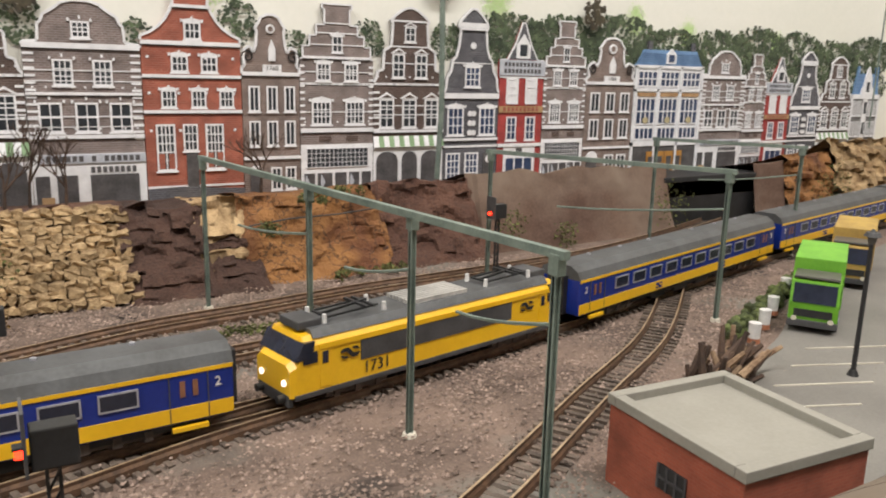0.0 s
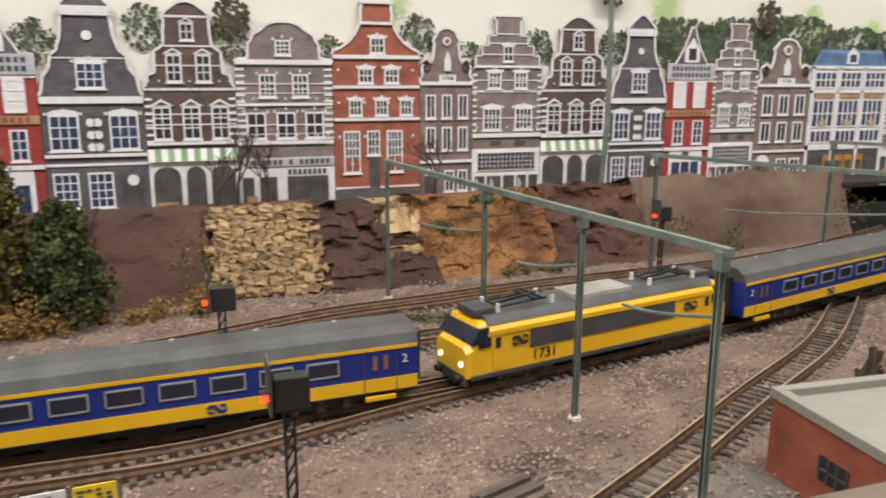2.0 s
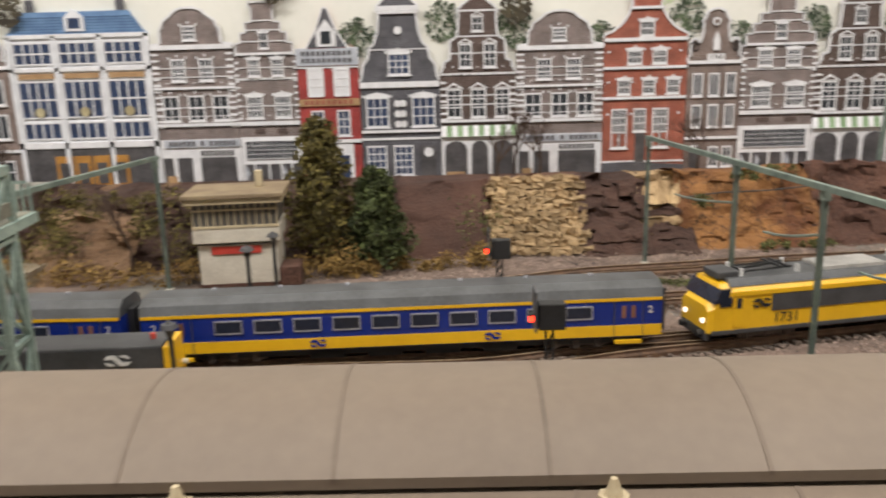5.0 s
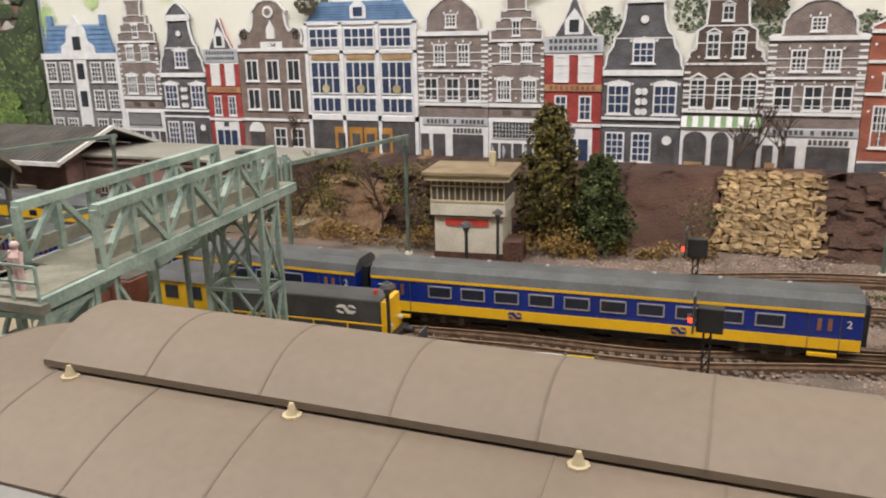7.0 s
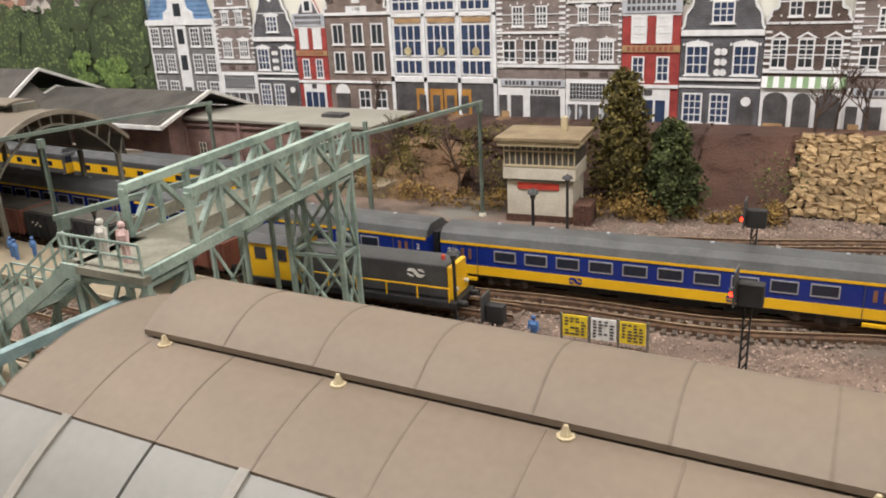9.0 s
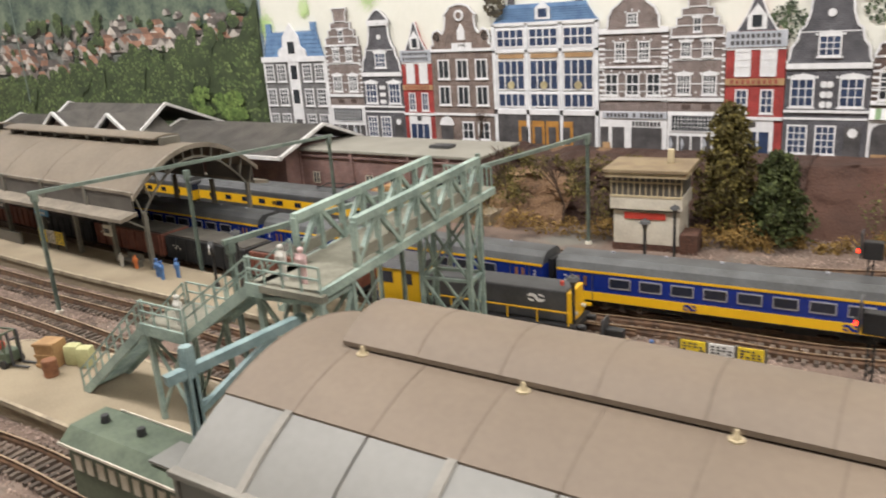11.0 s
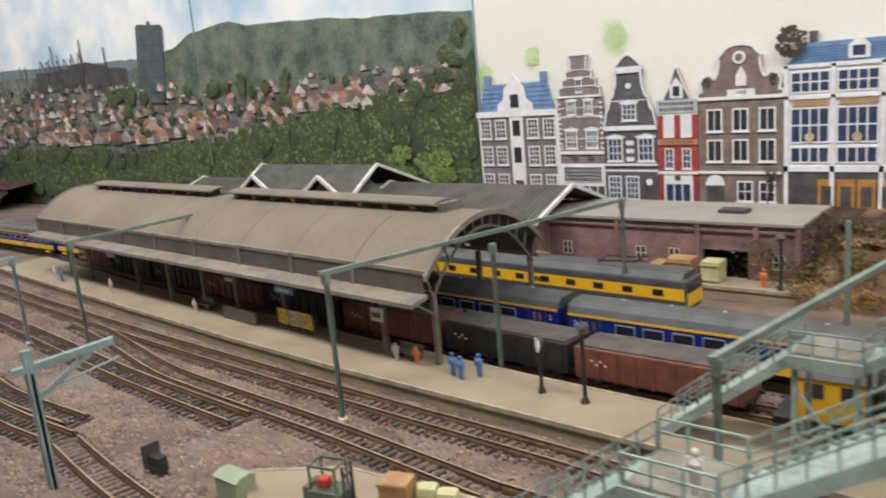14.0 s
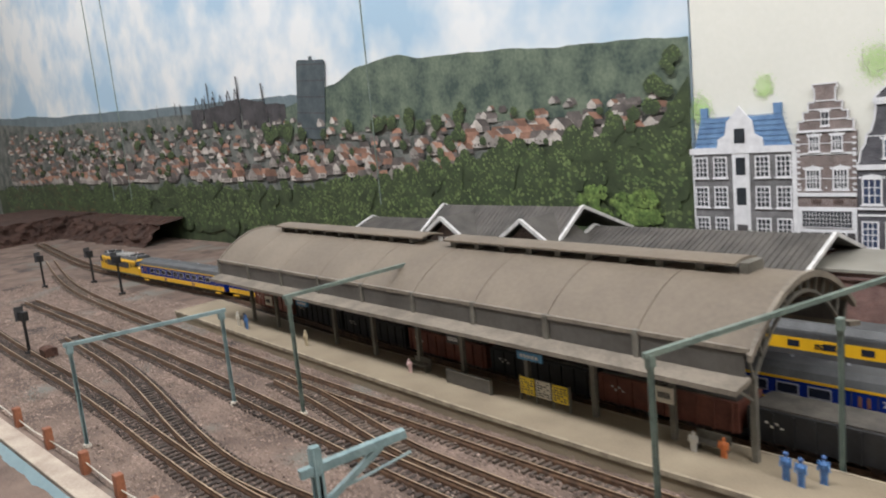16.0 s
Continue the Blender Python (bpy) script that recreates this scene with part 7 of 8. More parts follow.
for k, (x, y, w, h, mt, lb) in enumerate(((-0.385, 0.435, 0.022, 0.019, "wood_box", "brown wooden crate on the loading dock"), (-0.358, 0.436, 0.016, 0.018, "sack", "yellow green crate on the loading dock"), (-0.405, 0.434, 0.012, 0.014, "wood_box", "small brown wooden crate on the loading dock"))):
    c = thing("crate", lb, "crate", "crates on the dock")
    part("box_body", box(x - w / 2, x + w / 2, y - 0.009, y + 0.009, 0.012, 0.012 + h, 0.0005), mt, c)
    part("batten", boxes([(x - w / 2 - 0.0004, x + w / 2 + 0.0004, y - 0.0098, y - 0.009, 0.012 + h * q, 0.0135 + h * q) for q in (0.1, 0.8)]), mt, c)

# signal cabin
sc = thing("signal_cabin", "two storey cream signal cabin with brown roof, red strip", "signal cabin", "", "", -0.104, 0.402, 0, 6)
part("base", box(-0.027, 0.027, 0, 0.04, 0, 0.034), "offwhite", sc, "off white lower storey")
part("plinth", box(-0.028, 0.028, -0.001, 0.041, 0, 0.006), "rock_red", sc, "stained dark foot")
part("name_strip", box(-0.018, 0.016, -0.0008, 0, 0.0275, 0.033), "red", sc, "red name strip")
part("upper_wall", box(-0.0295, 0.0295, -0.003, 0.041, 0.036, 0.047, 0.0004), "offwhite", sc)
part("glazing", box(-0.0285, 0.0285, -0.002, 0.040, 0.047, 0.0635), "canopy_glass", sc)
for k in range(13):
    x = -0.0285 + k * 0.00475
    part("glazing_bar", box(x - 0.0004, x + 0.0004, -0.0030, -0.002, 0.047, 0.0635), "cream", sc)
part("rail", boxes([(-0.0295, 0.0295, -0.0034, -0.002, 0.0585, 0.0596), (-0.0295, 0.0295, -0.0034, -0.002, 0.0465, 0.048)]), "cream", sc)
part("roof_fascia", box(-0.033, 0.033, -0.007, 0.044, 0.0635, 0.0675, 0.0005), "cream", sc)
part("roof", box(-0.0345, 0.0345, -0.0085, 0.0455, 0.0675, 0.0705, 0.0006), "brown_roof", sc, "brown flat roof")
part("chimney", box(0.012, 0.017, 0.022, 0.027, 0.0705, 0.082, 0.0006), "cream", sc)
part("annex", box(0.028, 0.042, -0.004, 0.02, 0, 0.017, 0.0006), "rock_red", sc, "low brown annex")

# red building with flat roof
rb = thing("brick_building", "red brick building with pale grey parapet roof, barred window", "brick building", "", "", 0.268, 0.166, 0, -4)
part("wall", box(0.0, 0.056, -0.064, 0.0, 0, 0.0315), "red_brick", rb, "red brick wall")
part("roof", box(0.002, 0.054, -0.062, -0.002, 0.0312, 0.0322), "grey_top", rb)
for it in ((-0.001, 0.057, -0.0035, 0.001), (-0.001, 0.057, -0.065, -0.0605), (-0.001, 0.0035, -0.0604, -0.0036), (0.0525, 0.057, -0.0604, -0.0036)):
    part("parapet", box(*it, 0.0315, 0.0355, 0.0004), "grey_top", rb, "pale grey parapet")
part("window_opening", box(-0.0006, 0.0002, -0.041, -0.028, 0.012, 0.021), "black", rb)
part("window_bars", boxes([(-0.0010, -0.0005, -0.041 + k * 0.00433 - 0.0005, -0.041 + k * 0.00433 + 0.0005, 0.012, 0.021) for k in range(4)] + [(-0.0010, -0.0005, -0.041, -0.028, 0.0158, 0.0168)]), "dark_grey", rb)

# car park
cp = tagged(part("car_park", prism_xy([(0.30, 0.175), (0.40, 0.212), (0.47, 0.243), (0.56, 0.292), (0.70, 0.352), (0.95, 0.415), (1.28, 0.42), (1.28, -0.12), (0.262, -0.12), (0.262, 0.10)], 0.0005, 0.0024), "tarmac"), "grey car park surface beside the tracks", "car park", "", "structure")
for k in range(4):
    a = (0.37 + k * 0.032, 0.180 + k * 0.014)
    part("marking_line", bars([((a[0], a[1], 0.0026), (a[0] + 0.05, a[1] - 0.02, 0.0026), 0.0008)]), "offwhite", cp, "worn white parking line")


def lorry(x, y, a, cabm, boxm, label):
    t = thing("lorry", label, "lorry", "parked lorries", "", x, y, 0.0024, a)
    part("chassis", box(-0.045, 0.042, -0.011, 0.011, 0.005, 0.008), "black", t)
    part("cab", prism_xz([(-0.048, 0.005), (-0.048, 0.018), (-0.044, 0.031), (-0.022, 0.032), (-0.022, 0.005)], -0.0135, 0.0135), cabm, t)
    part("windscreen", prism_xz([(-0.0486, 0.0185), (-0.0447, 0.0295), (-0.0437, 0.0295), (-0.0476, 0.0185)], -0.0118, 0.0118), "window_dark", t)
    part("grille", box(-0.0488, -0.0478, -0.0105, 0.0105, 0.010, 0.0145), "black", t)
    part("bumper", box(-0.0495, -0.046, -0.0138, 0.0138, 0.004, 0.008, 0.0005), "dark_grey", t)
    part("roof_panel", box(-0.043, -0.0225, -0.0125, 0.0125, 0.032, 0.0335, 0.0005), "canopy_glass", t)
    for sy in (-1, 1):
        part("headlight", cyls([((-0.0495, sy * 0.010, 0.0085), (-0.0475, sy * 0.010, 0.0085), 0.0016, 0.0016, 8)]), "offwhite", t)
        part("side_window", box(-0.042, -0.029, sy * 0.0135 - 0.0003, sy * 0.0135 + 0.0003, 0.020, 0.0285), "window_dark", t)
        for dx in (-0.034, 0.012, 0.028):
            wl = part("wheel", cyls([((dx, sy * 0.0105, 0.0055), (dx, sy * 0.0138, 0.0055), 0.0056, 0.0056, 16)]), "black", t)
            part("rim", cyls([((dx, sy * 0.0137, 0.0055), (dx, sy * 0.0142, 0.0055), 0.003, 0.003, 12)]), "frame_silver", wl)
    part("cargo_box", box(-0.019, 0.044, -0.0145, 0.0145, 0.009, 0.040, 0.0006), boxm, t)
    return t


lorry(0.534, 0.264, 32, "lime", "lime_box", "bright green box lorry parked beside the hedge")
lorry(0.655, 0.318, 30, "truck_tan", "truck_tan", "dusty yellow lorry parked behind the green lorry")
rd = thing("brick_building", "tall red brick house wall beside the parked lorries", "brick building")
part("wall", box(0.60, 0.80, 0.13, 0.20, 0.0024, 0.09), "red_brick", rd)
part("roof", prism_yz([(0.125, 0.09), (0.165, 0.12), (0.205, 0.09)], 0.598, 0.802), "hip_roof", rd)
hd = bmesh.new()
for k in range(420):
    t = random.random()
    x, y = 0.44 + 0.26 * t, 0.252 + 0.115 * t
    bmesh.ops.create_icosphere(hd, subdivisions=1, radius=random.uniform(0.002, 0.004), matrix=Matrix.Translation((x + random.uniform(-0.005, 0.005), y + random.uniform(-0.004, 0.004), random.uniform(0.002, 0.010))))
single("hedge", hd, "leaf_olive", "dark green trimmed hedge along the car park", "hedge")
for x, y in ((0.448, 0.243), (0.476, 0.258), (0.506, 0.275), (0.556, 0.303), (0.612, 0.332), (0.662, 0.351)):
    p = thing("bollard", "white rounded tub with brown foot along the hedge", "bollard", "white tubs along the car park", "", x, y, 0.0024)
    part("tub", cyls([((0, 0, 0.001), (0, 0, 0.012), 0.0032, 0.0036, 12)]), "white", p)
    part("foot", cyls([((0, 0, 0), (0, 0, 0.003), 0.0036, 0.0034, 12)]), "terracotta", p)


# ---- lamps, signals, small things ----
def street_lamp(x, y, z, h, label, head="lantern"):
    t = thing("platform_lamp", label, "platform lamp", "platform lamps", "", x, y, z)
    part("foot", cyls([((0, 0, 0), (0, 0, 0.003), 0.003, 0.0018, 10)]), "black", t)
    part("pole", cyls([((0, 0, 0.002), (0, 0, h - 0.006), 0.0013, 0.0011, 8)]), "black", t)
    part("lamp_glass", cyls([((0, 0, h - 0.006), (0, 0, h - 0.002), 0.0016, 0.0026, 8)]), "canopy_glass", t)
    part("cap", cyls([((0, 0, h - 0.002), (0, 0, h), 0.0042, 0.0032, 12), ((0, 0, h), (0, 0, h + 0.0016), 0.0016, 0.0006, 8)]), "dark_grey", t)
    return t


street_lamp(-0.332, 0.166, PZ, 0.048, "black platform lamp with a flat lantern top")
street_lamp(-0.070, 0.300, 0.0085, 0.048, "black platform lamp with a flat lantern top on the island platform")
street_lamp(-0.082, 0.205, 0.0, 0.045, "black platform lamp beside the shunting locomotive")
street_lamp(-0.075, 0.385, 0.0, 0.045, "black lamp beside the signal cabin")
street_lamp(-0.300, 0.426, 0.012, 0.045, "black lamp on the loading dock")
street_lamp(0.452, 0.185, 0.0024, 0.075, "tall black car park lamp post")
ck = thing("platform_clock", "white faced clock on a black pole on the platform", "clock", "", "", -0.362, 0.167, PZ)
part("foot", cyls([((0, 0, 0), (0, 0, 0.004), 0.0026, 0.0016, 10)]), "black", ck)
part("pole", cyls([((0, 0, 0.003), (0, 0, 0.026), 0.0012, 0.0012, 8)]), "black", ck)
part("case", cyls([((-0.0012, -0.0012, 0.031), (0.0012, 0.0012, 0.031), 0.0056, 0.0056, 18)]), "black", ck)
part("dial", cyls([((-0.0004, -0.0021, 0.031), (0.0002, -0.0015, 0.031), 0.0048, 0.0048, 18)]), "white", ck, "white clock dial")


def signal(x, y, h, a, label, z=0.0):
    t = thing("railway_signal", label, "railway signal", "railway signals", "", x, y, z, a)
    part("post", boxes([(-0.0018, -0.001, -0.0008, 0.0008, 0, h), (0.001, 0.0018, -0.0008, 0.0008, 0, h)]), "black", t)
    part("lattice", bars([((-0.0014, 0, 0.004 + k * 0.005), (0.0014, 0, 0.009 + k * 0.005), 0.0006) for k in range(int((h - 0.012) / 0.005))]), "black", t)
    part("foot", box(-0.0035, 0.0035, -0.0035, 0.0035, 0, 0.0045, 0.0006), "black", t)
    part("head", box(-0.0045, 0.006, -0.003, 0.003, h - 0.010, h + 0.0005, 0.0006), "black", t)
    part("backing_board", box(-0.0060, -0.0052, -0.0055, 0.0055, h - 0.010, h + 0.006), "dark_grey", t)
    part("signal_light", cyls([((-0.0078, 0, h - 0.006), (-0.0060, 0, h - 0.006), 0.0013, 0.0013, 8)]), "lamp_red", t, "glowing red light")
    part("hood", box(-0.0082, -0.0060, -0.0016, 0.0016, h - 0.0044, h - 0.0038), "black", t)
    return t


signal(0.071, 0.280, 0.062, 0, "black colour light signal showing red between the tracks")
signal(0.083, 0.158, 0.066, 0, "black colour light signal showing red beside the turnout")
signal(0.392, 0.425, 0.058, 0, "black colour light signal showing red at the gantry foot")
signal(-0.05, 0.190, 0.022, 0, "small black dwarf signal showing red")
signal(-0.508, -0.004, 0.0105, 0, "small black dwarf signal showing red in the yard")
for x, y, h in ((-1.215, 0.020, 0.05), (-1.75, 0.11, 0.055), (-1.68, 0.18, 0.055), (-1.62, 0.24, 0.055), (-1.45, 0.22, 0.06), (-1.9, 0.05, 0.05)):
    signal(x, y, h, 20, "black colour light signal showing red in the far yard")


def relay_box(x, y, z, w, d, h, label, mat="greenbox"):
    t = thing("relay_box", label, "relay box", "lineside boxes", "", x, y, z)
    part("plinth", box(-w / 2 + 0.0006, w / 2 - 0.0006, -d / 2 + 0.0006, d / 2 - 0.0006, 0, 0.0022), "black", t)
    bm = box(-w / 2, w / 2, -d / 2, d / 2, 0.002, h - 0.002, 0.0007)
    part("cabinet", bm, mat, t)
    part("lid", prism_yz([(-d / 2 - 0.0004, h - 0.002), (-d / 4, h), (d / 4, h), (d / 2 + 0.0004, h - 0.002)], -w / 2 - 0.0004, w / 2 + 0.0004), mat, t)
    return t


relay_box(0.1425, 0.309, 0, 0.0115, 0.009, 0.0185, "pale green lineside relay cabinet on black plinth")
relay_box(-0.434, -0.004, 0, 0.018, 0.012, 0.021, "pale green lineside cabinet beside the goods platform")
relay_box(0.450, 0.421, 0, 0.013, 0.010, 0.011, "brown lineside hut at the rock wall", "rock_red")
relay_box(0.105, 0.298, 0, 0.012, 0.008, 0.010, "black battery box beside the track", "black")
relay_box(0.120, 0.292, 0, 0.010, 0.007, 0.006, "rusty brown box beside the track", "rust")
relay_box(-1.18, 0.03, 0, 0.018, 0.014, 0.012, "brown lineside hut in the far yard", "rock_red")
gr = thing("drain_grating", "grey rectangular board lying between the tracks", "board", "", "", 0.404, 0.405, 0)
part("plate", box(-0.017, 0.017, -0.007, 0.007, 0.0, 0.0032, 0.0006), "grey_top", gr)
for k in range(6):
    part("slot", box(-0.013 + k * 0.0048, -0.0105 + k * 0.0048, -0.005, 0.005, 0.0033, 0.0037), "dark_grey", gr)
pl = thing("timber_stack", "weathered timber planks lying beside the side track", "timber stack", "", "", 0.165, 0.178, 0, 20)
for k in range(5):
    part("plank", box(-0.013, 0.012, -0.008 + k * 0.0036, -0.008 + k * 0.0036 + 0.003, 0.0005, 0.003 + 0.0015 * (k % 2)), "sleeper", pl)
cb = thing("crossing_boards", "dark timber crossing boards lying between the rails", "crossing boards", "", "", -0.325, -0.043, 0)
for k in range(6):
    part("board", box(-0.018, 0.018, -0.0062 + k * 0.0021, -0.0062 + k * 0.0021 + 0.0018, 0.003, 0.0052), "sleeper_dark", cb)


def notice(x, y, z, a, colours, label):
    t = thing("timetable_board", label, "timetable board", "timetable boards", "", x, y, z, a)
    n = len(colours)
    for k in range(n + 1):
        part("post", box(-0.0235 + k * 0.0155 - 0.0006, -0.0235 + k * 0.0155 + 0.0006, -0.0006, 0.0006, 0, 0.0185), "canopy_steel", t)
    for k, c in enumerate(colours):
        x0 = -0.0225 + k * 0.0155
        s = part("sheet", box(x0, x0 + 0.0135, -0.0012, -0.0005, 0.0055, 0.018), c, t, "printed sheet")
        for r in range(6):
            for q in range(4):
                if random.random() < 0.8:
                    xx = x0 + 0.0012 + q * 0.003
                    part("print_bar", box(xx, xx + random.uniform(0.0014, 0.0026), -0.0014, -0.0011, 0.0068 + r * 0.0018, 0.0077 + r * 0.0018), "dark_grey", s)
    return t


notice(0.008, 0.203, 0.0, 4, ("sign_yellow", "white", "sign_yellow"), "yellow and white timetable board beside the front track")
notice(-0.602, 0.180, PZ, -4, ("sign_yellow", "offwhite", "sign_yellow"), "yellow and white timetable board under the canopy")


def hanging_sign(x, y, z, mat, label, w=0.020, h=0.006):
    t = thing("hanging_sign", label, "platform sign", "platform signs", "", x, y, z, -4)
    part("panel", box(-w / 2, w / 2, -0.0008, 0.0008, 0, h, 0.0002), mat, t)
    part("rod", boxes([(-w / 2 + 0.002, -w / 2 + 0.0026, -0.0003, 0.0003, h, h + 0.012), (w / 2 - 0.0026, w / 2 - 0.002, -0.0003, 0.0003, h, h + 0.012)]), "canopy_steel", t)
    part("lettering", boxes([(-w * 0.36 + k * w * 0.15, -w * 0.36 + k * w * 0.15 + w * 0.1, -0.0011, -0.0007, h * 0.3, h * 0.68) for k in range(5)]), "white" if mat != "offwhite" else "dark_grey", t)
    return t


M["sign_blue"] = material("sign_blue", (0.11, 0.30, 0.52), (0.08, 0.24, 0.42), 0.45, 0, 60, 500, 0.02)
hanging_sign(-0.615, 0.182, 0.042, "sign_blue", "blue station name sign hanging under the canopy", 0.024)
hanging_sign(-0.70, 0.190, 0.040, "dark_grey", "dark destination sign hanging under the canopy", 0.016, 0.008)
hanging_sign(-0.935, 0.205, 0.042, "sign_blue", "blue station name sign hanging under the canopy", 0.022)
hanging_sign(-0.505, 0.176, 0.035, "offwhite", "white platform number sign hanging under the canopy", 0.012, 0.010)
hanging_sign(-1.0, 0.205, 0.036, "offwhite", "white platform sign hanging under the canopy", 0.014, 0.010)


def bench(x, y, a):
    t = thing("bench", "grey platform bench with a solid back", "bench", "platform benches", "", x, y, PZ, a)
    part("seat", box(-0.011, 0.011, -0.004, 0.002, 0.0045, 0.0056), "canopy_steel", t)
    part("backrest", box(-0.011, 0.011, 0.002, 0.003, 0.0045, 0.0105), "canopy_steel", t)
    for sx in (-1, 1):
        part("leg", box(sx * 0.009 - 0.0006, sx * 0.009 + 0.0006, -0.0035, 0.0025, 0, 0.0045), "canopy_steel", t)


bench(-0.476, 0.176, -4)
bench(-0.742, 0.190, -4)
bx = thing("waiting_shelter", "low grey glass screen on the platform", "shelter", "", "", -0.675, 0.178, PZ, -4)
part("screen", box(-0.024, 0.024, -0.001, 0.001, 0.0005, 0.010), "canopy_glass", bx)
part("frame", boxes([(-0.025, -0.024, -0.0014, 0.0014, 0, 0.0105), (0.024, 0.025, -0.0014, 0.0014, 0, 0.0105), (-0.025, 0.025, -0.0014, 0.0014, 0.010, 0.011)]), "canopy_steel", bx)


def figurine(x, y, z, mat, label, h=0.0165):
    bm = bmesh.new()
    for sx in (-1, 1):
        bm_cyl(bm, (sx * 0.0010, 0, 0), (sx * 0.0008, 0, h * 0.48), 0.0009, 0.0012, 7)
        bm_cyl(bm, (sx * 0.0022, 0, h * 0.78), (sx * 0.0028, -0.0008, h * 0.46), 0.0008, 0.0006, 6)
    bm_cyl(bm, (0, 0, h * 0.45), (0, 0, h * 0.68), 0.0017, 0.0022, 9)
    bm_cyl(bm, (0, 0, h * 0.68), (0, 0, h * 0.82), 0.0022, 0.0008, 9)
    bmesh.ops.create_icosphere(bm, subdivisions=2, radius=h * 0.088, matrix=Matrix.Translation((0, 0, h * 0.9)))
    ob = single("figurine", bm, mat, label, "figurine", "platform figurines", "", True)
    ob.matrix_basis = pose(x, y, z)
    return ob


for x, y, mt, lb in ((-0.428, 0.164, "fig_blue", "small blue painted figurine standing on the platform"), (-0.419, 0.161, "fig_blue", "small blue painted figurine standing on the platform"), (-0.411, 0.170, "fig_blue", "small blue painted figurine standing on the platform"),
                     (-0.484, 0.170, "fig_white", "small pale painted figurine by the bench"), (-0.466, 0.171, "fig_orange", "small orange painted figurine by the bench"),
                     (-1.02, 0.186, "fig_blue", "small blue painted figurine at the platform end"), (-1.03, 0.190, "dark_grey", "small dark painted figurine at the platform end"), (-1.045, 0.19, "offwhite", "small pale painted figurine at the platform end"),
                     (-0.745, 0.180, "fig_pink", "small pink painted figurine by the bench"), (-0.90, 0.182, "cream", "small pale painted figurine under the canopy")):
    figurine(x, y, PZ, mt, lb, 0.0125 if "bench" in lb else 0.0165)
figurine(-0.314, 0.428, 0.012, "fig_orange", "small orange and white painted figurine on the loading dock")
figurine(-0.1325, 0.0165, DZ, "fig_white", "small pale green painted figurine on the footbridge")
figurine(-0.121, 0.0165, DZ, "fig_pink", "small pink painted figurine on the footbridge")
figurine(-0.205, 0.014, Z2, "fig_white", "small pale painted figurine on the stair landing")
figurine(-0.113, 0.296, 0.0085, "fig_white", "small pale painted figurine on the island platform")
figurine(-0.104, 0.297, 0.0085, "fig_orange", "small orange painted figurine on the island platform")
figurine(-0.030, 0.197, 0.0, "fig_blue", "small blue painted figurine beside the track")
figurine(-0.205, 0.14, PZ, "fig_pink", "small pink painted figurine on the platform")

# forklift and goods on the platform
fk = thing("forklift", "dark green forklift truck with overhead guard on the goods platform", "forklift", "", "", -0.378, 0.010, PZ, 14)
part("body", box(-0.010, 0.008, -0.006, 0.006, 0.003, 0.010, 0.0008), "wagon_green", fk)
part("counterweight", box(-0.0125, -0.009, -0.006, 0.006, 0.003, 0.0115, 0.001), "wagon_green", fk)
part("guard", bars([((sx, sy, 0.009), (sx, sy, 0.022), 0.0009) for sx in (-0.008, 0.006) for sy in (-0.005, 0.005)] + [((-0.008, -0.005, 0.022), (0.006, -0.005, 0.022), 0.001), ((-0.008, 0.005, 0.022), (0.006, 0.005, 0.022), 0.001), ((-0.008, -0.005, 0.022), (-0.008, 0.005, 0.022), 0.001), ((0.006, -0.005, 0.022), (0.006, 0.005, 0.022), 0.001)]), "wagon_green", fk)
part("fork_mast", bars([((0.0095, -0.0035, 0.001), (0.0095, -0.0035, 0.023), 0.0012), ((0.0095, 0.0035, 0.001), (0.0095, 0.0035, 0.023), 0.0012), ((0.0095, -0.0035, 0.018), (0.0095, 0.0035, 0.018), 0.001)]), "dark_grey", fk)
part("fork", boxes([(0.010, 0.021, -0.004, -0.0025, 0.001, 0.0017), (0.010, 0.021, 0.0025, 0.004, 0.001, 0.0017)]), "dark_grey", fk)
part("seat", box(-0.006, -0.001, -0.003, 0.003, 0.010, 0.0145, 0.0008), "red", fk)
for sx in (-0.007, 0.005):
    for sy in (-1, 1):
        part("wheel", cyls([((sx, sy * 0.005, 0.0028), (sx, sy * 0.0072, 0.0028), 0.0028, 0.0028, 12)]), "black", fk)
cr = thing("crate", "brown wooden crate on the goods platform", "crate", "", "", -0.348, 0.023, PZ, 18)
part("box_body", box(-0.007, 0.007, -0.006, 0.006, 0, 0.0165, 0.0006), "wood_box", cr)
part("batten", boxes([(-0.0074, 0.0074, -0.0066, -0.006, z, z + 0.0016) for z in (0.001, 0.0075, 0.0145)]), "wood_box", cr)
for x, y in ((-0.336, 0.030), (-0.325, 0.031)):
    s = single("sack", box(-0.005, 0.005, -0.0042, 0.0042, 0, 0.0135, 0.003), "sack", "bulging pale green sack on the goods platform", "sack", "sacks on the goods platform", "", True)
    s.matrix_basis = pose(x, y, PZ, 0, 0, 25)
dm = thing("drum", "rusty brown steel drum on the goods platform", "drum", "", "", -0.334, 0.013, PZ)
part("barrel", cyls([((0, 0, 0), (0, 0, 0.0105), 0.0042, 0.0042, 14)]), "rust", dm, "", True)
part("hoop", cyls([((0, 0, z), (0, 0, z + 0.0007), 0.0045, 0.0045, 14) for z in (0.001, 0.005, 0.009)]), "rust", dm)


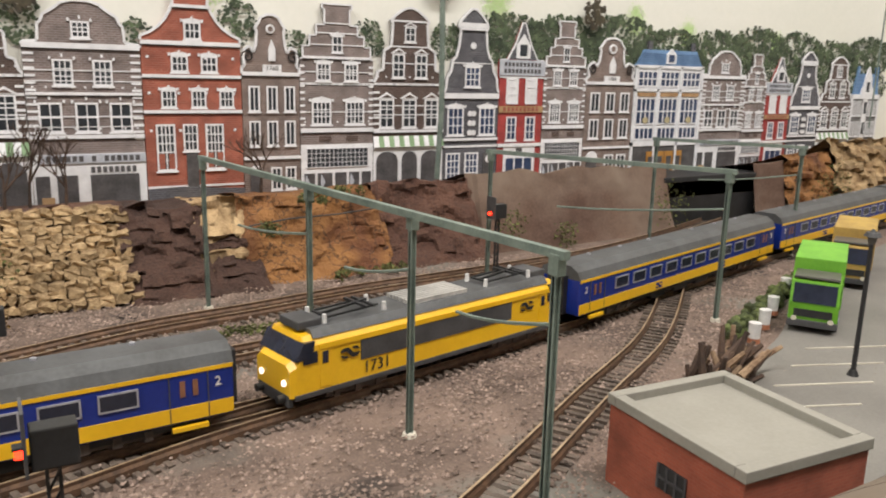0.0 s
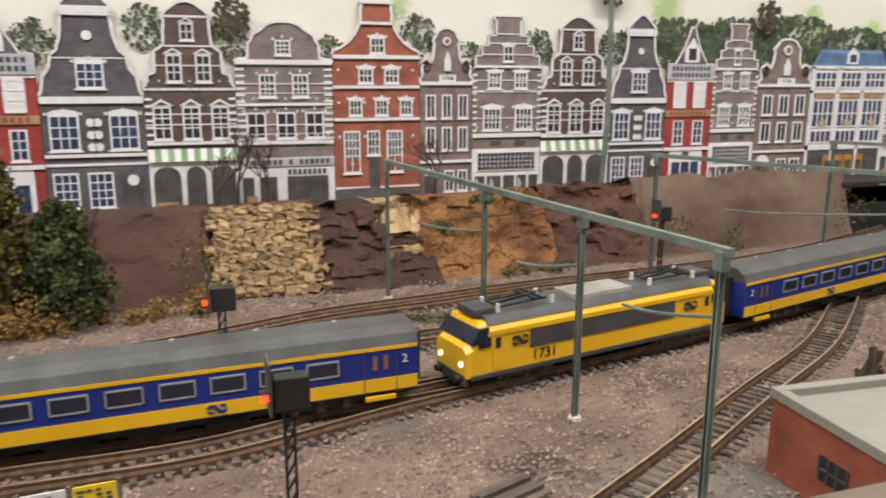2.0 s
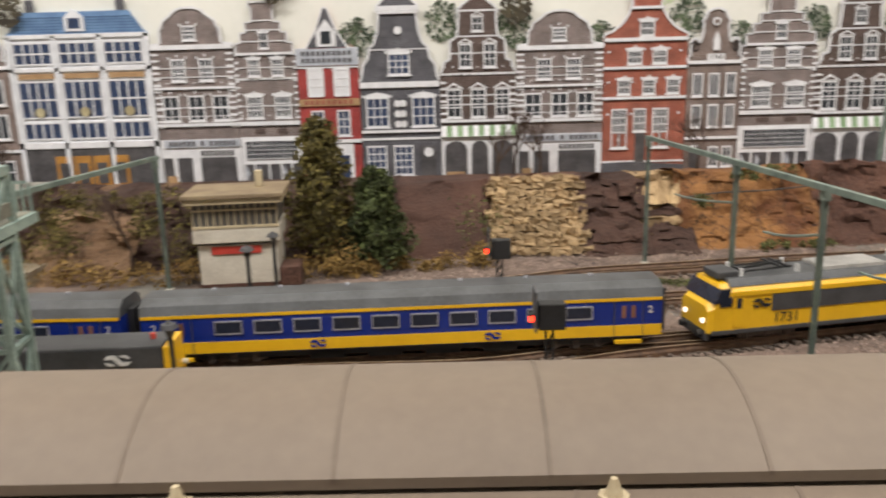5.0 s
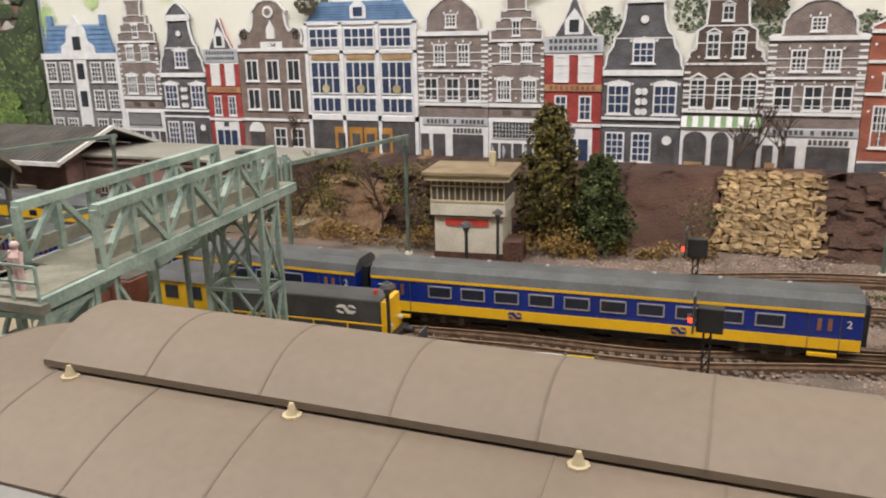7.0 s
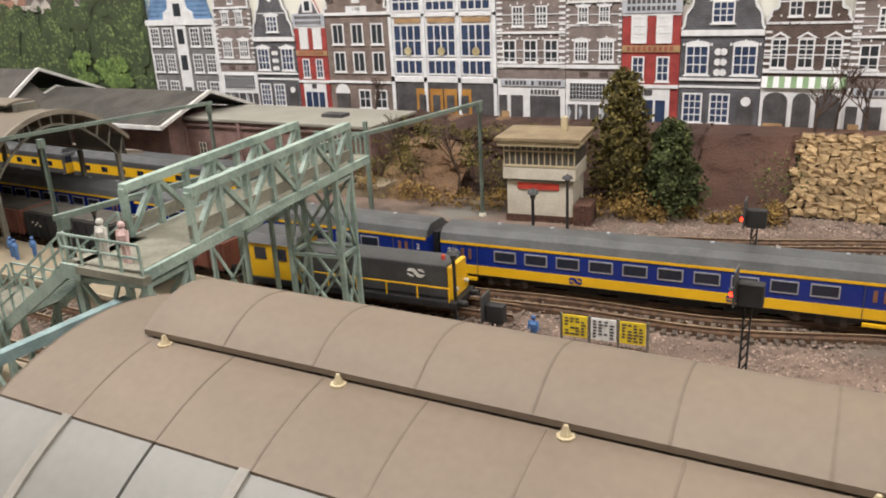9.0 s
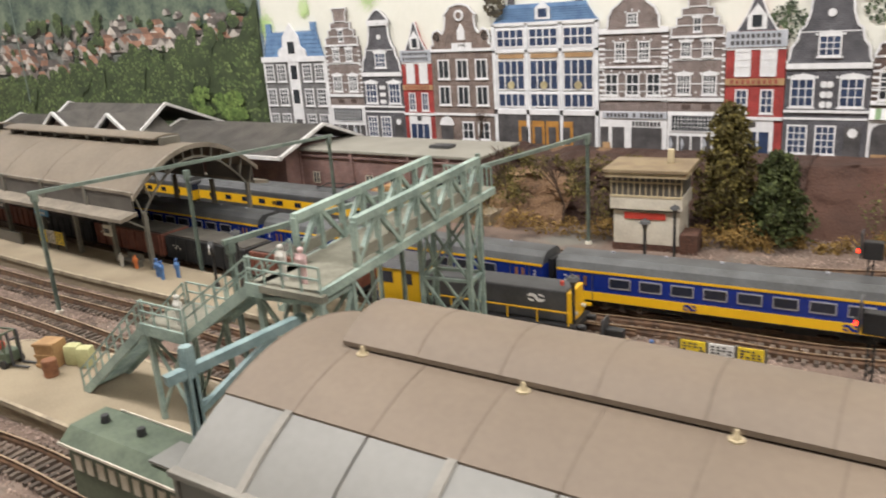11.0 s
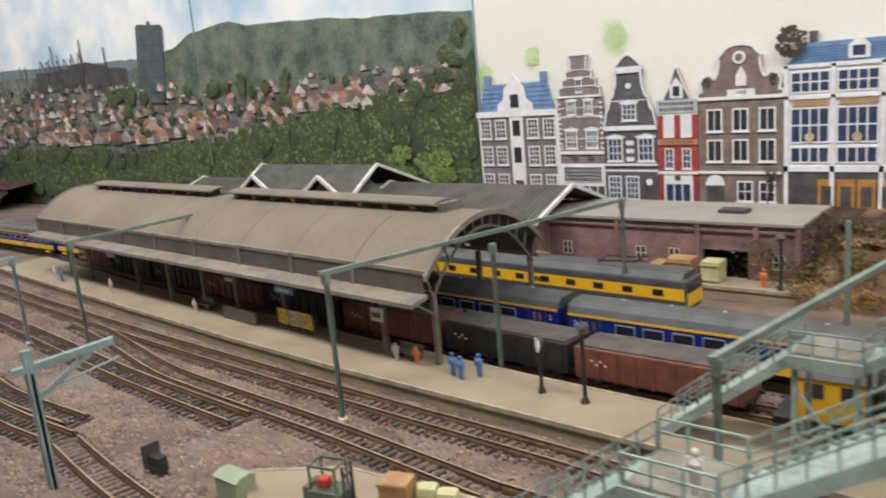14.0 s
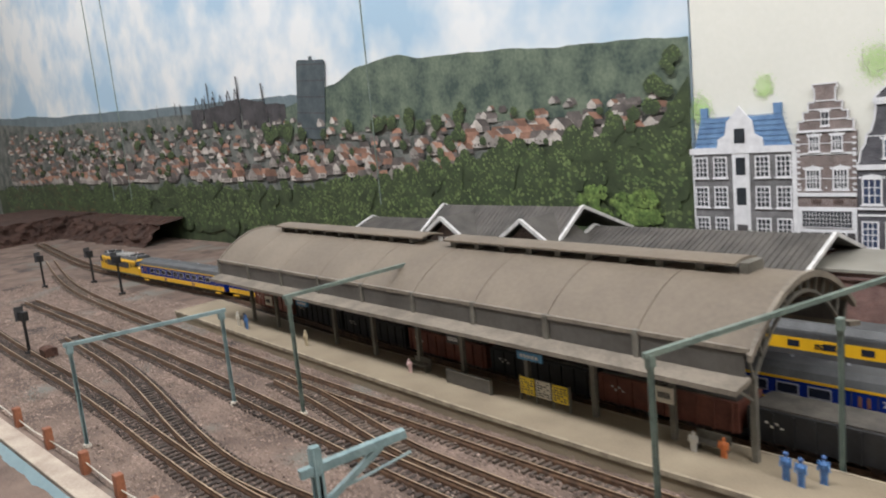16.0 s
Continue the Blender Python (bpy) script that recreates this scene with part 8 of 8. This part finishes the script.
# ---- plants ----
def leaf_ball(bm, c, r, n, size, rnd):
    for _ in range(n):
        d = Vector((rnd.gauss(0, 1), rnd.gauss(0, 1), rnd.gauss(0, 1))).normalized() * r * rnd.uniform(0.55, 1.1)
        p = Vector(c) + d
        s = size * rnd.uniform(0.6, 1.4)
        t1 = Vector((rnd.gauss(0, 1), rnd.gauss(0, 1), rnd.gauss(0, 1))).normalized()
        t2 = t1.cross(Vector((rnd.gauss(0, 1), rnd.gauss(0, 1), rnd.gauss(0, 1)))).normalized()
        vs = [bm.verts.new(p + t1 * s), bm.verts.new(p + t2 * s * 0.7), bm.verts.new(p - t1 * s), bm.verts.new(p - t2 * s * 0.7)]
        bm.faces.new(vs)


def conifer(x, y, h, r, mat, label, seed):
    rnd = random.Random(seed)
    t = thing("conifer_tree", label, "tree", "conifers beside the signal cabin", "", x, y, 0)
    part("trunk", cyls([((0, 0, 0), (0.001, 0, h * 0.55), 0.0024, 0.0012, 8), ((0.001, 0, h * 0.55), (0, 0, h * 0.96), 0.0012, 0.0004, 6)]), "twig", t)
    bm = bmesh.new()
    lb = bmesh.new()
    n = 44
    for k in range(n):
        f = 0.16 + 0.84 * k / n
        rr = r * (1.0 - 0.72 * max(0, f - 0.2) / 0.8) * rnd.uniform(0.55, 1.05)
        a = k * 2.4 + rnd.uniform(-0.4, 0.4)
        tip = Vector((rr * math.cos(a), rr * math.sin(a), h * f - 0.003))
        bm_cyl(lb, (0, 0, h * f), tip, 0.0007, 0.0003, 4)
        for q, m in ((0.9, 1.0), (0.5, 1.15)):
            leaf_ball(bm, tip * q + Vector((0, 0, h * f * (1 - q))), r * 0.24 * m * (1.15 - 0.5 * f), 85, 0.0017, rnd)
    leaf_ball(bm, (0, 0, h * 0.985), r * 0.13, 60, 0.0013, rnd)
    part("limb", lb, "twig", t)
    part("crown", bm, mat, t)
    return t


conifer(-0.053, 0.462, 0.114, 0.036, "leaf_dark", "tall olive brown conifer with uneven dense crown", 3)
conifer(-0.012, 0.455, 0.076, 0.034, "leaf_olive", "shorter dark green conifer with dense crown", 8)


def bush(x, y, z, rx, rz, mat, seed, label, n=240, name="bush"):
    rnd = random.Random(seed)
    bm = bmesh.new()
    for k in range(9):
        leaf_ball(bm, (x + rnd.uniform(-1, 1) * rx, y + rnd.uniform(-0.4, 0.4) * rx, z + rz * rnd.uniform(0.25, 0.8)), rz * rnd.uniform(0.35, 0.6), n // 9, 0.0012, rnd)
    return single(name, bm, mat, label, "bush", "bushes at the rock wall")


rn = random.Random(21)
for x, y, rx, rz in ((-0.055, 0.428, 0.018, 0.018), (-0.02, 0.432, 0.014, 0.012), (0.03, 0.445, 0.012, 0.009), (-0.072, 0.43, 0.015, 0.016), (-0.035, 0.436, 0.016, 0.014), (0.01, 0.448, 0.012, 0.010), (0.055, 0.452, 0.014, 0.014), (0.066, 0.455, 0.010, 0.016), (-0.03, 0.44, 0.01, 0.026), (-0.165, 0.42, 0.02, 0.018), (-0.20, 0.415, 0.02, 0.016), (-0.235, 0.425, 0.018, 0.018), (-0.27, 0.42, 0.018, 0.022), (-0.145, 0.425, 0.012, 0.02)):
    bush(x, y, 0, rx, rz, "bush_straw", rn.randint(0, 999), "straw coloured dry bush at the foot of the rocks", 420)
for x, y, z, rx, rz in ((-0.18, 0.45, 0.03, 0.02, 0.022), (-0.25, 0.46, 0.035, 0.025, 0.02), (-0.31, 0.45, 0.02, 0.02, 0.03), (-0.145, 0.47, 0.035, 0.015, 0.018), (-0.29, 0.44, 0.005, 0.015, 0.03), (-0.22, 0.49, 0.045, 0.03, 0.012), (-0.16, 0.48, 0.045, 0.02, 0.018), (-0.30, 0.47, 0.03, 0.03, 0.022), (-0.27, 0.50, 0.045, 0.03, 0.014), (-0.33, 0.46, 0.0, 0.02, 0.03), (-0.155, 0.445, 0.0, 0.012, 0.035), (-0.25, 0.445, 0.02, 0.01, 0.02)):
    bush(x, y, z, rx, rz, "leaf_dark", rn.randint(0, 999), "dark olive shrub growing on the rock slope", 500)
for x, y, z, rx, rz in ((0.245, 0.49, 0.034, 0.005, 0.01), (0.285, 0.505, 0.053, 0.012, 0.007), (0.315, 0.512, 0.056, 0.010, 0.008), (0.455, 0.495, 0.01, 0.008, 0.025), (0.52, 0.50, 0.0, 0.008, 0.02), (0.645, 0.502, 0.01, 0.006, 0.035), (0.30, 0.478, 0.002, 0.012, 0.006), (0.335, 0.482, 0.002, 0.012, 0.006), (0.066, 0.472, 0.01, 0.003, 0.04), (0.90, 0.50, 0.02, 0.012, 0.04)):
    bush(x, y, z, rx, rz, "moss", rn.randint(0, 999), "green moss and weeds on the rock wall", 260, "moss_clump")
for x, y, rx in ((0.197, 0.395, 0.020), (0.068, 0.312, 0.010), (0.125, 0.30, 0.008), (0.385, 0.42, 0.010), (0.14, 0.172, 0.014)):
    rnd = random.Random(int(x * 9999))
    bm = bmesh.new()
    for _ in range(160):
        px, py = x + rnd.gauss(0, rx * 0.5), y + rnd.gauss(0, rx * 0.22)
        leaf_ball(bm, (px, py, 0.001), 0.0015, 3, 0.0012, rnd)
    single("weed_patch", bm, "moss", "flat patch of green weeds on the ballast", "weeds", "weed patches")


def bare_tree(x, y, z, h, seed, mat="twig", label="bare brown twig tree before the printed houses", group="bare twig trees"):
    rnd = random.Random(seed)
    t = thing("bare_tree", label, "tree", group, "", x, y, z)
    tr, tw = bmesh.new(), bmesh.new()

    def grow(p, d, l, r, lev):
        q = p + d * l
        bm_cyl(tr if lev < 2 else tw, p, q, r, r * 0.7, 5)
        if lev < 4:
            for _ in range(3 if lev < 3 else 2):
                nd = (d + Vector((rnd.uniform(-0.75, 0.75), rnd.uniform(-0.35, 0.35), rnd.uniform(-0.1, 0.5)))).normalized()
                grow(q, nd, l * rnd.uniform(0.62, 0.85), r * 0.66, lev + 1)
    grow(Vector((0, 0, 0)), Vector((0.05, 0, 1)).normalized(), h * 0.3, 0.0014, 0)
    part("trunk", tr, mat, t)
    part("twig", tw, mat, t)


bare_tree(0.100, 0.555, 0.052, 0.062, 5)
bare_tree(0.122, 0.552, 0.052, 0.050, 9)
bare_tree(0.258, 0.552, 0.052, 0.060, 6)
bare_tree(0.085, 0.553, 0.052, 0.045, 12)
bare_tree(-0.35, 0.552, 0.045, 0.05, 17)
bare_tree(-0.262, 0.452, 0.0, 0.075, 13)
bare_tree(-0.20, 0.448, 0.0, 0.07, 14)

# driftwood root behind the red building
rt = thing("driftwood_root", "torn pale and brown driftwood root beside the car park", "driftwood")
rnd = random.Random(4)
for k in range(52):
    a = rnd.uniform(0, 6.28)
    p = Vector((0.372 + rnd.uniform(-0.018, 0.022), 0.206 + rnd.uniform(-0.008, 0.010), 0.0))
    d = Vector((math.cos(a) * 0.6 + 0.45, math.sin(a) * 0.4, rnd.uniform(0.7, 1.6))).normalized()
    l = rnd.uniform(0.010, 0.031)
    bm = bmesh.new()
    q = p + d * l * 0.5 + Vector((rnd.uniform(-0.003, 0.003), 0, 0))
    bm_cyl(bm, p, q, rnd.uniform(0.0018, 0.0034), 0.0018, 6)
    bm_cyl(bm, q, p + d * l + Vector((rnd.uniform(-0.005, 0.008), rnd.uniform(-0.004, 0.004), 0)), 0.0021, 0.0011, 6)
    part("splinter", bm, "bark_pale" if k % 3 == 0 else "twig", rt)

# fence posts and board at the front edge of the yard
for k, x in enumerate((-1.04, -0.967, -0.890, -0.8145, -0.754, -0.70)):
    p = thing("fence_post", "square terracotta brown post at the layout edge", "fence post", "fence posts", "", x, -0.061, 0)
    part("stake", box(-0.0032, 0.0032, -0.0028, 0.0028, 0, 0.0165, 0.0005), "terracotta", p)
single("fence_wire", tube([(-1.04, -0.061, 0.008), (-0.93, -0.061, 0.005), (-0.8145, -0.061, 0.009), (-0.754, -0.061, 0.006), (-0.70, -0.061, 0.009)], 0.0005, 5), "offwhite", "thin white wire sagging between the posts", "wire")
single("edge_board_strip", box(-1.6, -0.60, -0.082, -0.067, 0.0, 0.0035, 0.0006), "edge_board", "pale wooden strip along the layout edge", "board")
tp = single("front_panel", prism_yz([(-0.084, 0.003), (-0.135, -0.02), (-0.135, -0.3), (-0.130, -0.3), (-0.1305, -0.02), (-0.083, 0.0)], -1.6, -0.62), "teal_panel", "blue grey painted front panel of the layout", "panel")
